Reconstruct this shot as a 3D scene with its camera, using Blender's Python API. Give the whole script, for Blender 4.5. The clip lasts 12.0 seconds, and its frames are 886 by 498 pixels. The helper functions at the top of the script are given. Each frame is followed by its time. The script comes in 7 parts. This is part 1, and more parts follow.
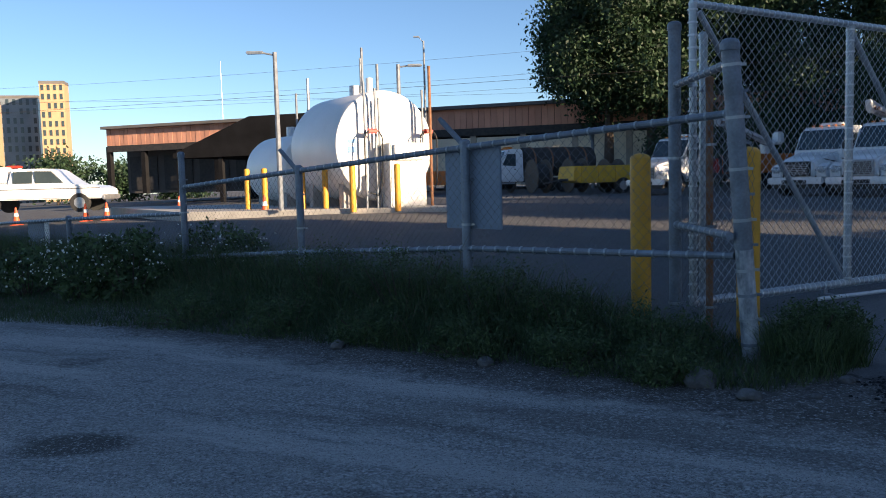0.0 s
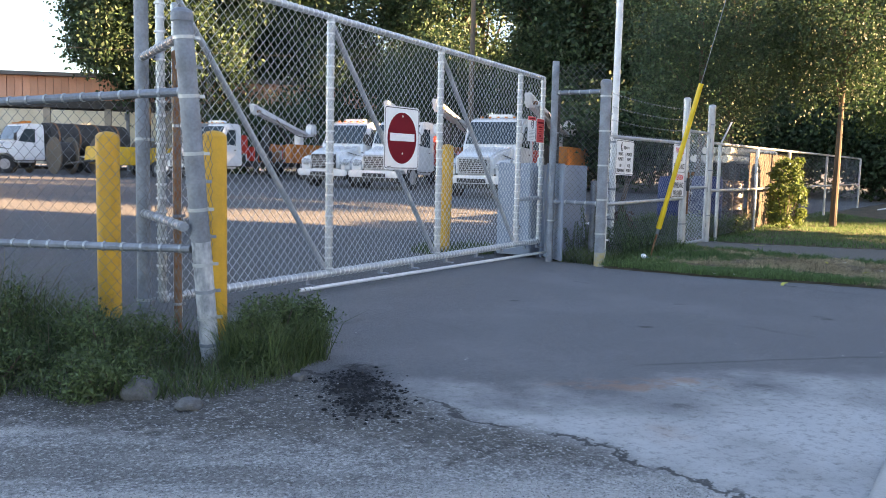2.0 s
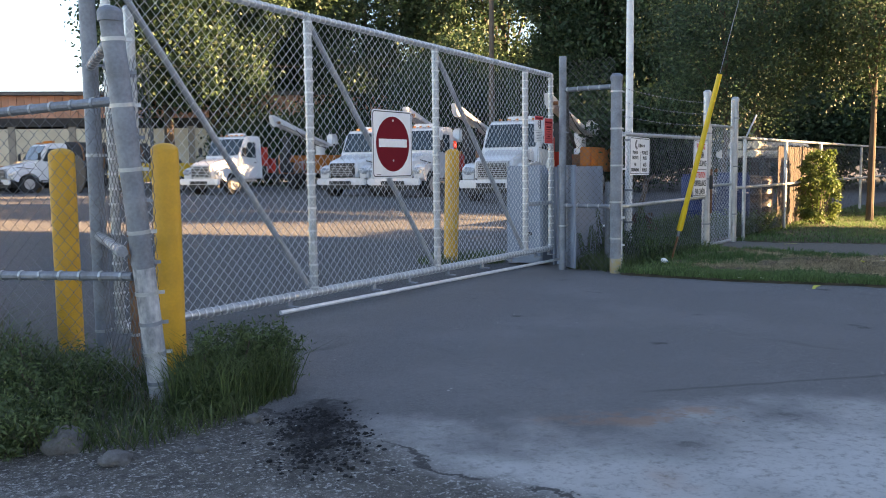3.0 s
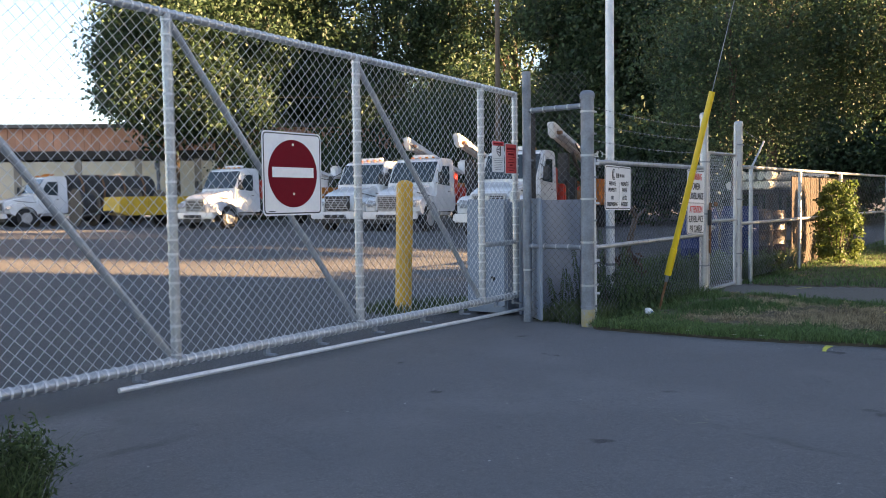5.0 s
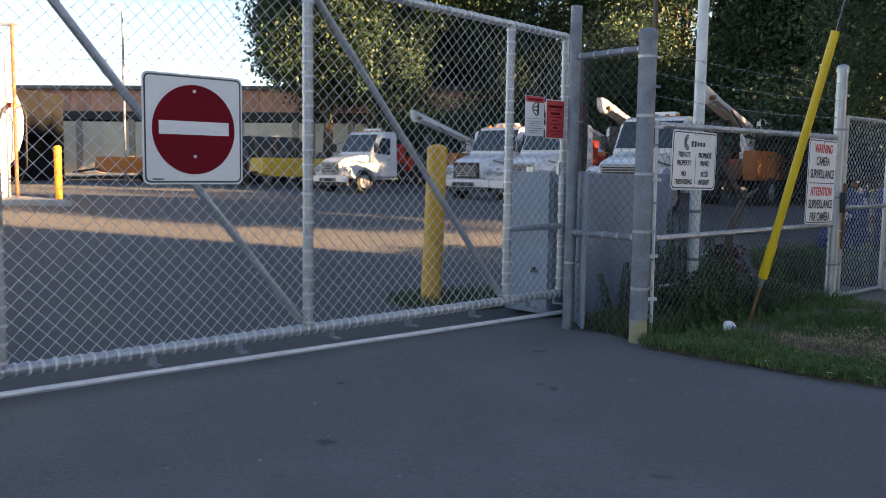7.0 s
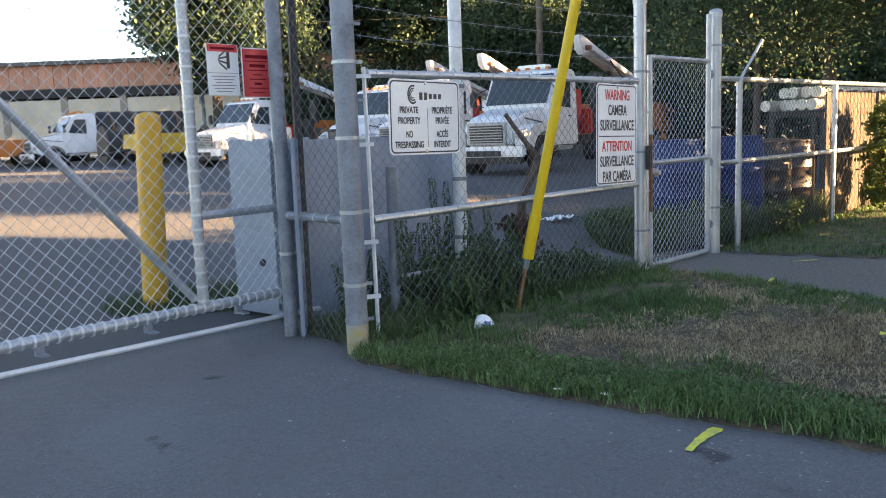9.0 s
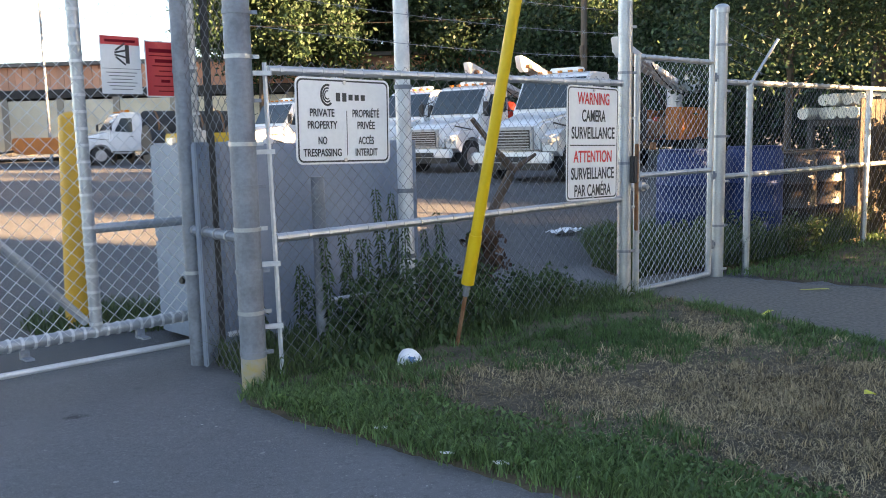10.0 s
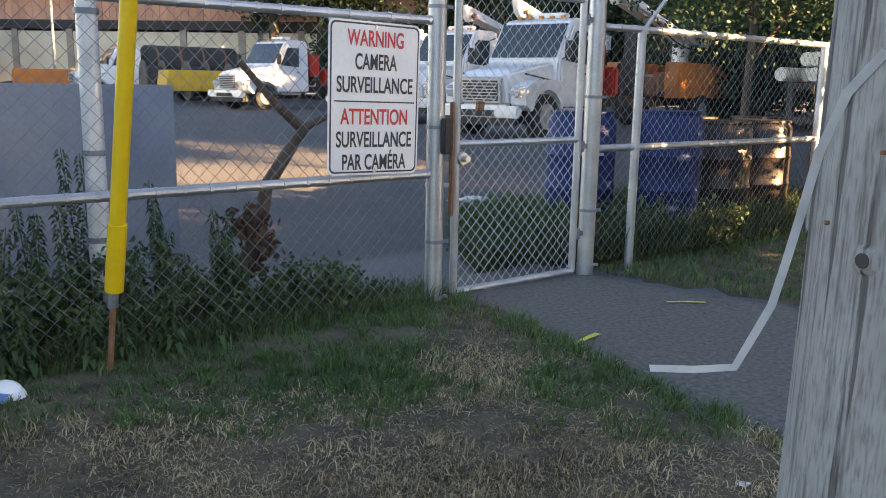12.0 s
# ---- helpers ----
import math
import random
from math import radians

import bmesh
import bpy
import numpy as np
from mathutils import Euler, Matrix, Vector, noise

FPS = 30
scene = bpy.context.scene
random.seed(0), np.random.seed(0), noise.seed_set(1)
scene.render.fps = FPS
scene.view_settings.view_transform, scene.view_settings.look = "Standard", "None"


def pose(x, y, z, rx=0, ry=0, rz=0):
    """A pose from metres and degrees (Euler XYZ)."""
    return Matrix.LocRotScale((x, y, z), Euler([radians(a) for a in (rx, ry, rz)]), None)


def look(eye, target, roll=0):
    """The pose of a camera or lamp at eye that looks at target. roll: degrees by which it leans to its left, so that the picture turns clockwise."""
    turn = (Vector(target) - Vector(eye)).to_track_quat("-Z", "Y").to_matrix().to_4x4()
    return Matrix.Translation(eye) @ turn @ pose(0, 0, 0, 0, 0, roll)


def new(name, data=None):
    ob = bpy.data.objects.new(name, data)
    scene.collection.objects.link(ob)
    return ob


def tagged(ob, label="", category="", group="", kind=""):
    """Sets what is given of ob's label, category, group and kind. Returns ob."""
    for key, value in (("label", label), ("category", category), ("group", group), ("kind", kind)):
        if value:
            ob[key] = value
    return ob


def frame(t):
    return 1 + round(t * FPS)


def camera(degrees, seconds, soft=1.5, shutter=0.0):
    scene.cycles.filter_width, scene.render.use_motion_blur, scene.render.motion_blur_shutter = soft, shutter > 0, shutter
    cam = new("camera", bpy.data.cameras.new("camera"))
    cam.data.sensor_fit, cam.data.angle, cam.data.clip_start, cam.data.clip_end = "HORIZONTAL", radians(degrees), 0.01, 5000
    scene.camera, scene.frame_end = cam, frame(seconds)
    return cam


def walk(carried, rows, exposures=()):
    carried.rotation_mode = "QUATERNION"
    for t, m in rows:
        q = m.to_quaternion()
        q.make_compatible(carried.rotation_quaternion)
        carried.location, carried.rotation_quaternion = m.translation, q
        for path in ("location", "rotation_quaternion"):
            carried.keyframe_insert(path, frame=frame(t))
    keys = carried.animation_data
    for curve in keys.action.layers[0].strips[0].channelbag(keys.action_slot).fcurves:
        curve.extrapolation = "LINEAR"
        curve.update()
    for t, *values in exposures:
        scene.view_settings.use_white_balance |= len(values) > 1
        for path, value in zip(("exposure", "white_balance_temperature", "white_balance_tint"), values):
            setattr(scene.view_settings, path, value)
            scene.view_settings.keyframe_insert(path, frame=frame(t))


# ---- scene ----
cam = camera(55.4, 12.0, soft=0.95)
METRES, EYE, TILT, LEAN, TURN = 12.0, 1.4, -1.0, 0.0, 0.0
ROWS = [
    (0.0, 0.004, 0.0, 0.0, 0.3, -3.86, 1.54),
    (0.5, 0.0187, 0.0053, -0.0004, -15.97, -4.42, 1.33),
    (1.0, 0.0371, 0.0183, -0.0008, -27.04, -5.37, 2.7),
    (1.5, 0.0513, 0.0287, 0.0002, -31.59, -5.88, 1.48),
    (2.0, 0.0679, 0.0377, -0.0011, -29.51, -4.95, -0.85),
    (2.5, 0.0927, 0.0552, -0.0006, -26.93, -4.73, -0.48),
    (3.0, 0.1209, 0.0719, 0.0003, -27.49, -4.59, 1.15),
    (5.0, 0.2536, 0.1619, 0.0026, -25.88, -2.37, 1.22),
    (5.5, 0.298, 0.1856, 0.0028, -25.88, -3.24, 1.84),
    (6.0, 0.3444, 0.2143, 0.0027, -20.67, -5.68, 1.13),
    (6.5, 0.3889, 0.2381, 0.0037, -14.97, -6.0, -0.77),
    (7.0, 0.4312, 0.2666, 0.0064, -14.16, -4.51, -0.57),
    (7.5, 0.472, 0.2868, 0.0072, -16.87, -4.06, 0.31),
    (9.5, 0.6476, 0.3719, 0.0075, -18.85, -7.52, 2.66),
    (10.0, 0.6899, 0.3912, 0.0081, -15.17, -6.65, 1.49),
    (10.5, 0.7351, 0.4115, 0.0096, -15.96, -7.56, 0.55),
    (11.0, 0.7818, 0.4336, 0.0095, -16.93, -8.97, 1.53),
    (11.5, 0.824, 0.4613, 0.0108, -15.39, -9.8, 0.49),
    (12.0, 0.8706, 0.484, 0.0111, -12.33, -10.11, -0.88),
]

EXPOSURES = [(0.0, 1.45, 6000, 12), (0.25, 2.15, 6500, 14), (0.5, 2.8, 6700, 15), (1.0, 3.7, 8200, 18), (1.5, 3.9, 8800, 20), (2.0, 3.7, 8800, 20), (2.5, 3.42, 8800, 20), (3.2, 3.3, 8800, 20), (5.0, 3.2, 8800, 20), (6.2, 3.05, 8700, 20), (6.6, 3.02, 8650, 20), (7.0, 2.75, 8600, 20), (7.5, 2.75, 8600, 20), (9.5, 3.68, 8900, 18), (10.5, 3.55, 8900, 19), (12.0, 3.5, 9200, 20)]
walk(cam, [(t, pose(0, 0, EYE, TILT, LEAN, TURN) @ pose(METRES * x, METRES * y, METRES * z, 90 + pitch, roll, yaw)) for t, x, y, z, yaw, pitch, roll in ROWS], EXPOSURES)

# ---------------------------------------------------------------- sky and sun
SUN_DIR = Vector((0.81, -0.586, 0.0)).normalized()      # towards the sun, on the plan
SUN_ELEV = radians(14)
world = bpy.data.worlds.new("sky")
scene.world = world
world.use_nodes = True
wn = world.node_tree.nodes
sky = wn.new("ShaderNodeTexSky")
sky.sky_type = 'NISHITA'
sky.sun_disc = False
sky.air_density, sky.dust_density, sky.ozone_density = 0.8, 0.2, 2.5
sky.sun_elevation = SUN_ELEV
sky.sun_rotation = math.atan2(SUN_DIR.x, SUN_DIR.y)
wn["Background"].inputs[1].default_value = 0.06
world.node_tree.links.new(sky.outputs[0], wn["Background"].inputs[0])
sun_data = bpy.data.lights.new("sun", 'SUN')
sun_data.energy, sun_data.angle, sun_data.color = 5.0, radians(0.5), (1.0, 0.74, 0.46)
sun = new("sun", sun_data)
sun.matrix_world = look(SUN_DIR * 60 + Vector((0, 0, 60 * math.tan(SUN_ELEV))), (0, 0, 0))

# ---------------------------------------------------------------- materials
def material(name, c1, c2=None, rough=0.7, metal=0.0, scale=6.0, fine=60.0, bump=0.15, vary=0.0, coat=0.0, stretch=(1, 1, 1), spec=0.5, island=0.0):
    """Two colours mixed by noise at two scales, with fine relief."""
    m = bpy.data.materials.new(name)
    m.use_nodes = True
    n, l = m.node_tree.nodes, m.node_tree.links
    b = n["Principled BSDF"]
    c2 = c2 or tuple(c * 0.75 for c in c1)
    co = n.new("ShaderNodeTexCoord")
    mp = n.new("ShaderNodeMapping")
    mp.inputs["Scale"].default_value = stretch
    l.new(co.outputs["Object"], mp.inputs[0])
    big = n.new("ShaderNodeTexNoise")
    big.inputs["Scale"].default_value, big.inputs["Detail"].default_value = scale, 6
    small = n.new("ShaderNodeTexNoise")
    small.inputs["Scale"].default_value, small.inputs["Detail"].default_value = fine, 4
    l.new(mp.outputs[0], big.inputs[0])
    l.new(mp.outputs[0], small.inputs[0])
    add = n.new("ShaderNodeMath")
    add.operation = 'MULTIPLY_ADD'
    l.new(small.outputs[0], add.inputs[0])
    add.inputs[1].default_value = 0.5
    l.new(big.outputs[0], add.inputs[2])
    ramp = n.new("ShaderNodeMapRange")
    ramp.inputs[1].default_value, ramp.inputs[2].default_value = 0.55, 0.95
    l.new(add.outputs[0], ramp.inputs[0])
    mix = n.new("ShaderNodeMix")
    mix.data_type = 'RGBA'
    mix.inputs[6].default_value, mix.inputs[7].default_value = (*c1, 1), (*c2, 1)
    l.new(ramp.outputs[0], mix.inputs[0])
    out = mix.outputs[2]
    if vary or island:
        src = n.new("ShaderNodeNewGeometry").outputs["Random Per Island"] if island else n.new("ShaderNodeObjectInfo").outputs["Random"]
        amount = island or vary
        hsv = n.new("ShaderNodeHueSaturation")
        r = n.new("ShaderNodeMapRange")
        r.inputs[3].default_value, r.inputs[4].default_value = 1 - amount, 1 + amount
        l.new(src, r.inputs[0])
        l.new(r.outputs[0], hsv.inputs["Value"])
        l.new(out, hsv.inputs["Color"])
        out = hsv.outputs[0]
    l.new(out, b.inputs["Base Color"])
    b.inputs["Roughness"].default_value, b.inputs["Metallic"].default_value = rough, metal
    b.inputs["Coat Weight"].default_value = coat
    b.inputs["Specular IOR Level"].default_value = spec
    if bump:
        bp = n.new("ShaderNodeBump")
        bp.inputs["Strength"].default_value, bp.inputs["Distance"].default_value = bump, 0.01
        l.new(add.outputs[0], bp.inputs["Height"])
        l.new(bp.outputs[0], b.inputs["Normal"])
    return m


def foliage(name, c1, c2, island=0.35, thru=0.35):
    m = material(name, c1, c2, rough=0.6, scale=0.6, fine=8, bump=0, island=island)
    n, l = m.node_tree.nodes, m.node_tree.links
    b = n["Principled BSDF"]
    src = b.inputs["Base Color"].links[0].from_socket
    tr = n.new("ShaderNodeBsdfTranslucent")
    l.new(src, tr.inputs[0])
    ms = n.new("ShaderNodeMixShader")
    ms.inputs[0].default_value = thru
    l.new(b.outputs[0], ms.inputs[1])
    l.new(tr.outputs[0], ms.inputs[2])
    l.new(ms.outputs[0], n["Material Output"].inputs[0])
    return m


GALV = material("galvanized", (0.50, 0.52, 0.54), (0.36, 0.38, 0.40), 0.45, 0.75, 5, 70, 0.1)
GALV_OLD = material("weathered_galvanized", (0.27, 0.30, 0.345), (0.17, 0.185, 0.21), 0.6, 0.45, 6, 50, 0.2)
WHITE_STEEL = material("white_painted_steel", (0.72, 0.73, 0.74), (0.55, 0.56, 0.57), 0.45, 0.2, 8, 60, 0.12)
WIRE = material("wire", (0.72, 0.73, 0.74), (0.58, 0.59, 0.60), 0.45, 0.35, 3, 30, 0)
WIRE_GREY = material("grey_wire", (0.27, 0.28, 0.30), (0.17, 0.175, 0.185), 0.55, 0.4, 3, 30, 0)
WIRE_OLD = material("old_wire", (0.20, 0.21, 0.22), (0.12, 0.12, 0.12), 0.6, 0.4, 3, 30, 0)
RUST = material("rust", (0.22, 0.09, 0.04), (0.30, 0.17, 0.10), 0.85, 0.2, 12, 90, 0.4)
YELLOW = material("safety_yellow", (0.74, 0.37, 0.03), (0.60, 0.30, 0.03), 0.5, 0, 5, 60, 0.1)
WORN_WHITE = material("chipped_white_paint", (0.56, 0.57, 0.59), (0.15, 0.165, 0.19), 0.6, 0.15, 9, 40, 0.3, stretch=(1, 1, 0.5))
FLAKED = material("flaking_paint", (0.44, 0.33, 0.14), (0.33, 0.34, 0.35), 0.6, 0.1, 9, 40, 0.2)
GUY_YELLOW = material("yellow_plastic", (0.82, 0.53, 0.02), (0.74, 0.46, 0.02), 0.4, 0, 4, 40, 0.05)
SIGN_WHITE = material("sign_white", (0.80, 0.80, 0.80), (0.70, 0.70, 0.70), 0.4, 0, 3, 40, 0.03)
SIGN_RED = material("sign_red", (0.20, 0.003, 0.012), (0.17, 0.003, 0.010), 0.75, 0, 3, 40, 0.03, spec=0.2)
SIGN_BRIGHT = material("sign_bright_red", (0.70, 0.055, 0.06), (0.62, 0.05, 0.055), 0.45, 0, 3, 40, 0.03)
INK = material("sign_ink", (0.03, 0.03, 0.035), (0.05, 0.05, 0.05), 0.5, 0, 3, 40, 0)
INK_RED = material("sign_red_ink", (0.74, 0.055, 0.05), (0.66, 0.05, 0.05), 0.5, 0, 3, 40, 0)
SHEET = material("grey_blue_sheet", (0.25, 0.30, 0.37), (0.20, 0.24, 0.30), 0.55, 0.1, 2.5, 40, 0.08)
WHITE_PAINT = material("white_truck_paint", (0.80, 0.81, 0.82), (0.72, 0.73, 0.74), 0.25, 0, 2, 30, 0.02, coat=0.5)
TANK_WHITE = material("tank_white", (0.82, 0.82, 0.81), (0.74, 0.74, 0.72), 0.4, 0, 0.8, 20, 0.03)
ORANGE = material("orange_paint", (0.62, 0.19, 0.03), (0.50, 0.15, 0.03), 0.5, 0, 3, 30, 0.08)
YELLOW_MACHINE = material("machine_yellow", (0.70, 0.42, 0.03), (0.55, 0.33, 0.03), 0.5, 0, 3, 30, 0.08)
RED_PAINT = material("red_paint", (0.60, 0.04, 0.02), (0.5, 0.04, 0.02), 0.5, 0, 3, 30, 0.05)
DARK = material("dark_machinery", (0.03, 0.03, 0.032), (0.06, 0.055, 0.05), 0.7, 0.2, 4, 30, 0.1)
RUBBER = material("rubber", (0.022, 0.022, 0.023), (0.04, 0.04, 0.04), 0.85, 0, 6, 60, 0.2)
RIM = material("rim_metal", (0.6, 0.6, 0.61), (0.45, 0.45, 0.46), 0.35, 0.7, 6, 60, 0.05)
CHROME = material("chrome", (0.42, 0.43, 0.45), (0.34, 0.35, 0.36), 0.4, 0.35, 6, 60, 0)
GLASS_DARK = material("vehicle_glass", (0.035, 0.05, 0.06), (0.05, 0.07, 0.08), 0.08, 0, 1.2, 10, 0, spec=0.5)
LAMP_GLASS = material("headlamp_glass", (0.62, 0.64, 0.66), (0.5, 0.52, 0.54), 0.12, 0.3, 8, 60, 0)
LAMP_ORANGE = material("marker_lamp", (0.75, 0.22, 0.02), (0.6, 0.18, 0.02), 0.3, 0, 8, 60, 0)
BRICK_BROWN = material("brown_cladding", (0.66, 0.33, 0.22), (0.54, 0.26, 0.17), 0.7, 0, 0.6, 12, 0.1, vary=0.12)
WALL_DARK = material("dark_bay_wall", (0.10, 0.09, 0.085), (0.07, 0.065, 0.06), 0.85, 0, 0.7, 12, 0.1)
WALL_TAN = material("tan_wall", (0.42, 0.36, 0.29), (0.34, 0.29, 0.23), 0.85, 0, 0.7, 12, 0.1)
ROOF = material("roof_grey", (0.16, 0.15, 0.145), (0.12, 0.115, 0.11), 0.85, 0, 0.7, 12, 0.1)
CONCRETE = material("concrete", (0.46, 0.44, 0.41), (0.36, 0.345, 0.32), 0.85, 0, 2, 60, 0.25)
TOWER_TAN = material("tower_brick", (0.50, 0.33, 0.19), (0.42, 0.28, 0.16), 0.8, 0, 0.2, 3, 0)
TOWER_GREY = material("tower_glass", (0.22, 0.25, 0.28), (0.15, 0.17, 0.19), 0.3, 0, 0.15, 2, 0)
WOOD_FAR = material("far_pole_wood", (0.16, 0.12, 0.09), (0.11, 0.09, 0.07), 0.85, 0, 5, 40, 0.3, stretch=(4, 4, 0.4))
PLANK = material("plank_wood", (0.062, 0.044, 0.030), (0.042, 0.030, 0.020), 0.85, 0, 4, 40, 0.3, vary=0.2, stretch=(3, 3, 0.4))
BARK = material("bark", (0.10, 0.075, 0.055), (0.06, 0.045, 0.035), 0.9, 0, 4, 30, 0.6, stretch=(2, 2, 0.6))
BLUE_PLASTIC = material("blue_plastic", (0.013, 0.034, 0.125), (0.010, 0.026, 0.095), 0.6, 0, 4, 40, 0.08, spec=0.25)
DRUM_DARK = material("dark_drum", (0.018, 0.016, 0.015), (0.05, 0.028, 0.018), 0.4, 0.2, 6, 50, 0.15)
PIPE_WHITE = material("pale_pipe", (0.78, 0.75, 0.68), (0.66, 0.62, 0.55), 0.5, 0, 3, 40, 0.05)
ROCK = material("rock", (0.15, 0.148, 0.15), (0.075, 0.072, 0.07), 0.95, 0, 14, 90, 0.9)
CONE = material("traffic_cone_orange", (0.8, 0.12, 0.03), (0.7, 0.1, 0.03), 0.5, 0, 5, 40, 0)
TAPE = material("white_tape", (0.78, 0.78, 0.78), (0.66, 0.66, 0.66), 0.5, 0, 14, 60, 0.05)
LITTER = material("white_litter", (0.85, 0.85, 0.85), (0.8, 0.8, 0.8), 0.4, 0, 8, 60, 0.05)
LITTER_BLUE = material("litter_print", (0.1, 0.3, 0.6), (0.1, 0.25, 0.5), 0.5, 0, 8, 60, 0)
CHALK = material("faded_paint", (0.27, 0.265, 0.22), (0.17, 0.17, 0.17), 0.8, 0, 30, 90, 0.1)
ROAD_PAINT = material("yellow_road_paint", (0.80, 0.74, 0.07), (0.50, 0.46, 0.11), 0.7, 0, 14, 60, 0.1)
DEAD_WOOD = material("dead_wood", (0.13, 0.085, 0.06), (0.08, 0.055, 0.04), 0.9, 0, 8, 60, 0.5)
# two leaf colours: the first darkened for shade, the second brightened for sun
LEAF_SHADE = foliage("shaded_leaves", (0.026, 0.056, 0.027), (0.050, 0.092, 0.040), island=0.55, thru=0.34)
LEAF_LIT = foliage("sunlit_leaves", (0.07, 0.12, 0.032), (0.12, 0.155, 0.042), thru=0.45)
WEED = foliage("weed_leaves", (0.050, 0.085, 0.032), (0.090, 0.130, 0.046), island=0.5)
GRASS = foliage("green_grass", (0.070, 0.150, 0.048), (0.13, 0.205, 0.072), island=0.6)
STRAW = foliage("dry_grass", (0.56, 0.44, 0.27), (0.20, 0.145, 0.085), island=0.85)
NETTLE = foliage("nettle_leaves", (0.045, 0.088, 0.032), (0.080, 0.128, 0.044), island=0.5, thru=0.3)
SEED = foliage("seed_heads", (0.16, 0.13, 0.075), (0.10, 0.095, 0.05), island=0.5)
WALL_CREAM = material("cream_wall", (0.80, 0.71, 0.54), (0.66, 0.57, 0.42), 0.8, 0, 0.7, 12, 0.1)
# near-black albedo that paints shade onto the shed and the left depot columns
SHED_SHADE = material("shaded_canopy", (0.012, 0.012, 0.013), (0.02, 0.02, 0.022), 1.0, 0, 1, 12, 0.05, spec=0.05)
FLOWER = material("white_flower", (0.75, 0.75, 0.68), (0.65, 0.66, 0.58), 0.7, 0, 5, 40, 0)


def ground_material():
    """Worn asphalt, loose gravel on the near lot, pale dust where the two meet, and old cracks and stains."""
    m = bpy.data.materials.new("ground")
    m.use_nodes = True
    n, l = m.node_tree.nodes, m.node_tree.links
    b = n["Principled BSDF"]
    co = n.new("ShaderNodeTexCoord").outputs["Object"]
    xyz = n.new("ShaderNodeSeparateXYZ")
    l.new(co, xyz.inputs[0])

    def noise_tex(scale, detail=5, rough=0.55):
        t = n.new("ShaderNodeTexNoise")
        t.inputs["Scale"].default_value, t.inputs["Detail"].default_value, t.inputs["Roughness"].default_value = scale, detail, rough
        l.new(co, t.inputs[0])
        return t.outputs[0]

    def math_node(op, a, c, d=None):
        t = n.new("ShaderNodeMath")
        t.operation = op
        for k, v in enumerate((a, c, d)):
            if v is None:
                continue
            if isinstance(v, (int, float)):
                t.inputs[k].default_value = v
            else:
                l.new(v, t.inputs[k])
        return t.outputs[0]

    def ramp(v, lo, hi, a=0.0, c=1.0):
        t = n.new("ShaderNodeMapRange")
        t.inputs[1].default_value, t.inputs[2].default_value, t.inputs[3].default_value, t.inputs[4].default_value = lo, hi, a, c
        t.interpolation_type = 'SMOOTHSTEP'
        l.new(v, t.inputs[0])
        return t.outputs[0]

    def mix(f, a, c):
        t = n.new("ShaderNodeMix")
        t.data_type = 'RGBA'
        l.new(f, t.inputs[0])
        for k, v in ((6, a), (7, c)):
            if isinstance(v, tuple):
                t.inputs[k].default_value = (*v, 1)
            else:
                l.new(v, t.inputs[k])
        return t.outputs[2]

    x, y = xyz.outputs[0], xyz.outputs[1]
    wob = math_node('SUBTRACT', noise_tex(1.3, 6), 0.5)
    wob_big = math_node('SUBTRACT', noise_tex(0.35, 4), 0.5)
    grit = noise_tex(220, 3)
    speck = noise_tex(70, 3, 0.7)
    patch = noise_tex(0.8, 6)
    # asphalt
    asphalt = mix(ramp(grit, 0.35, 0.7), (0.112, 0.113, 0.120), (0.215, 0.217, 0.225))
    asphalt = mix(ramp(patch, 0.45, 0.75), asphalt, (0.19, 0.19, 0.198))
    asphalt = mix(ramp(noise_tex(2.6, 3, 0.4), 0.70, 0.76, 0, 0.75), asphalt, (0.035, 0.035, 0.038))
    # pale wear spots
    asphalt = mix(ramp(noise_tex(7, 3, 0.4), 0.73, 0.80, 0, 0.22), asphalt, (0.27, 0.27, 0.27))
    # fine pale aggregate showing in the worn surface
    asphalt = mix(ramp(noise_tex(130, 2, 0.5), 0.62, 0.70, 0, 0.45), asphalt, (0.30, 0.295, 0.29))
    asphalt = mix(ramp(noise_tex(55, 3, 0.6), 0.54, 0.66, 0, 0.45), asphalt, (0.27, 0.268, 0.27))
    asphalt = mix(ramp(noise_tex(34, 4, 0.7), 0.60, 0.70, 0, 0.28), asphalt, (0.075, 0.075, 0.08))
    # newer, darker asphalt in the yard behind the gate and the old fence
    yard = math_node('MULTIPLY', ramp(math_node('MULTIPLY_ADD', y, 0.877, math_node('MULTIPLY', x, -0.481)), 5.35, 5.75), ramp(math_node('MULTIPLY_ADD', y, 0.71, math_node('MULTIPLY', x, 0.69)), 6.0, 6.4))
    dark_yard = mix(ramp(grit, 0.35, 0.7), (0.060, 0.061, 0.065), (0.125, 0.126, 0.130))
    dark_yard = mix(ramp(patch, 0.5, 0.8, 0, 0.6), dark_yard, (0.13, 0.13, 0.135))
    asphalt = mix(yard, asphalt, dark_yard)
    # dust
    edge = math_node('MULTIPLY_ADD', x, 0.28, y)
    edge = math_node('MULTIPLY_ADD', wob, 2.2, edge)
    dust_f = ramp(edge, 6.0, 4.9, 0, 0.85)
    dust = mix(ramp(patch, 0.4, 0.7), (0.62, 0.615, 0.605), (0.38, 0.377, 0.370))
    dust = mix(ramp(noise_tex(14, 9, 0.75), 0.5, 0.66, 0, 0.55), dust, (0.16, 0.158, 0.155))
    rusty = ramp(noise_tex(0.9, 4), 0.60, 0.72, 0, 0.45)
    dust = mix(rusty, dust, (0.42, 0.24, 0.16))
    col = mix(dust_f, asphalt, dust)
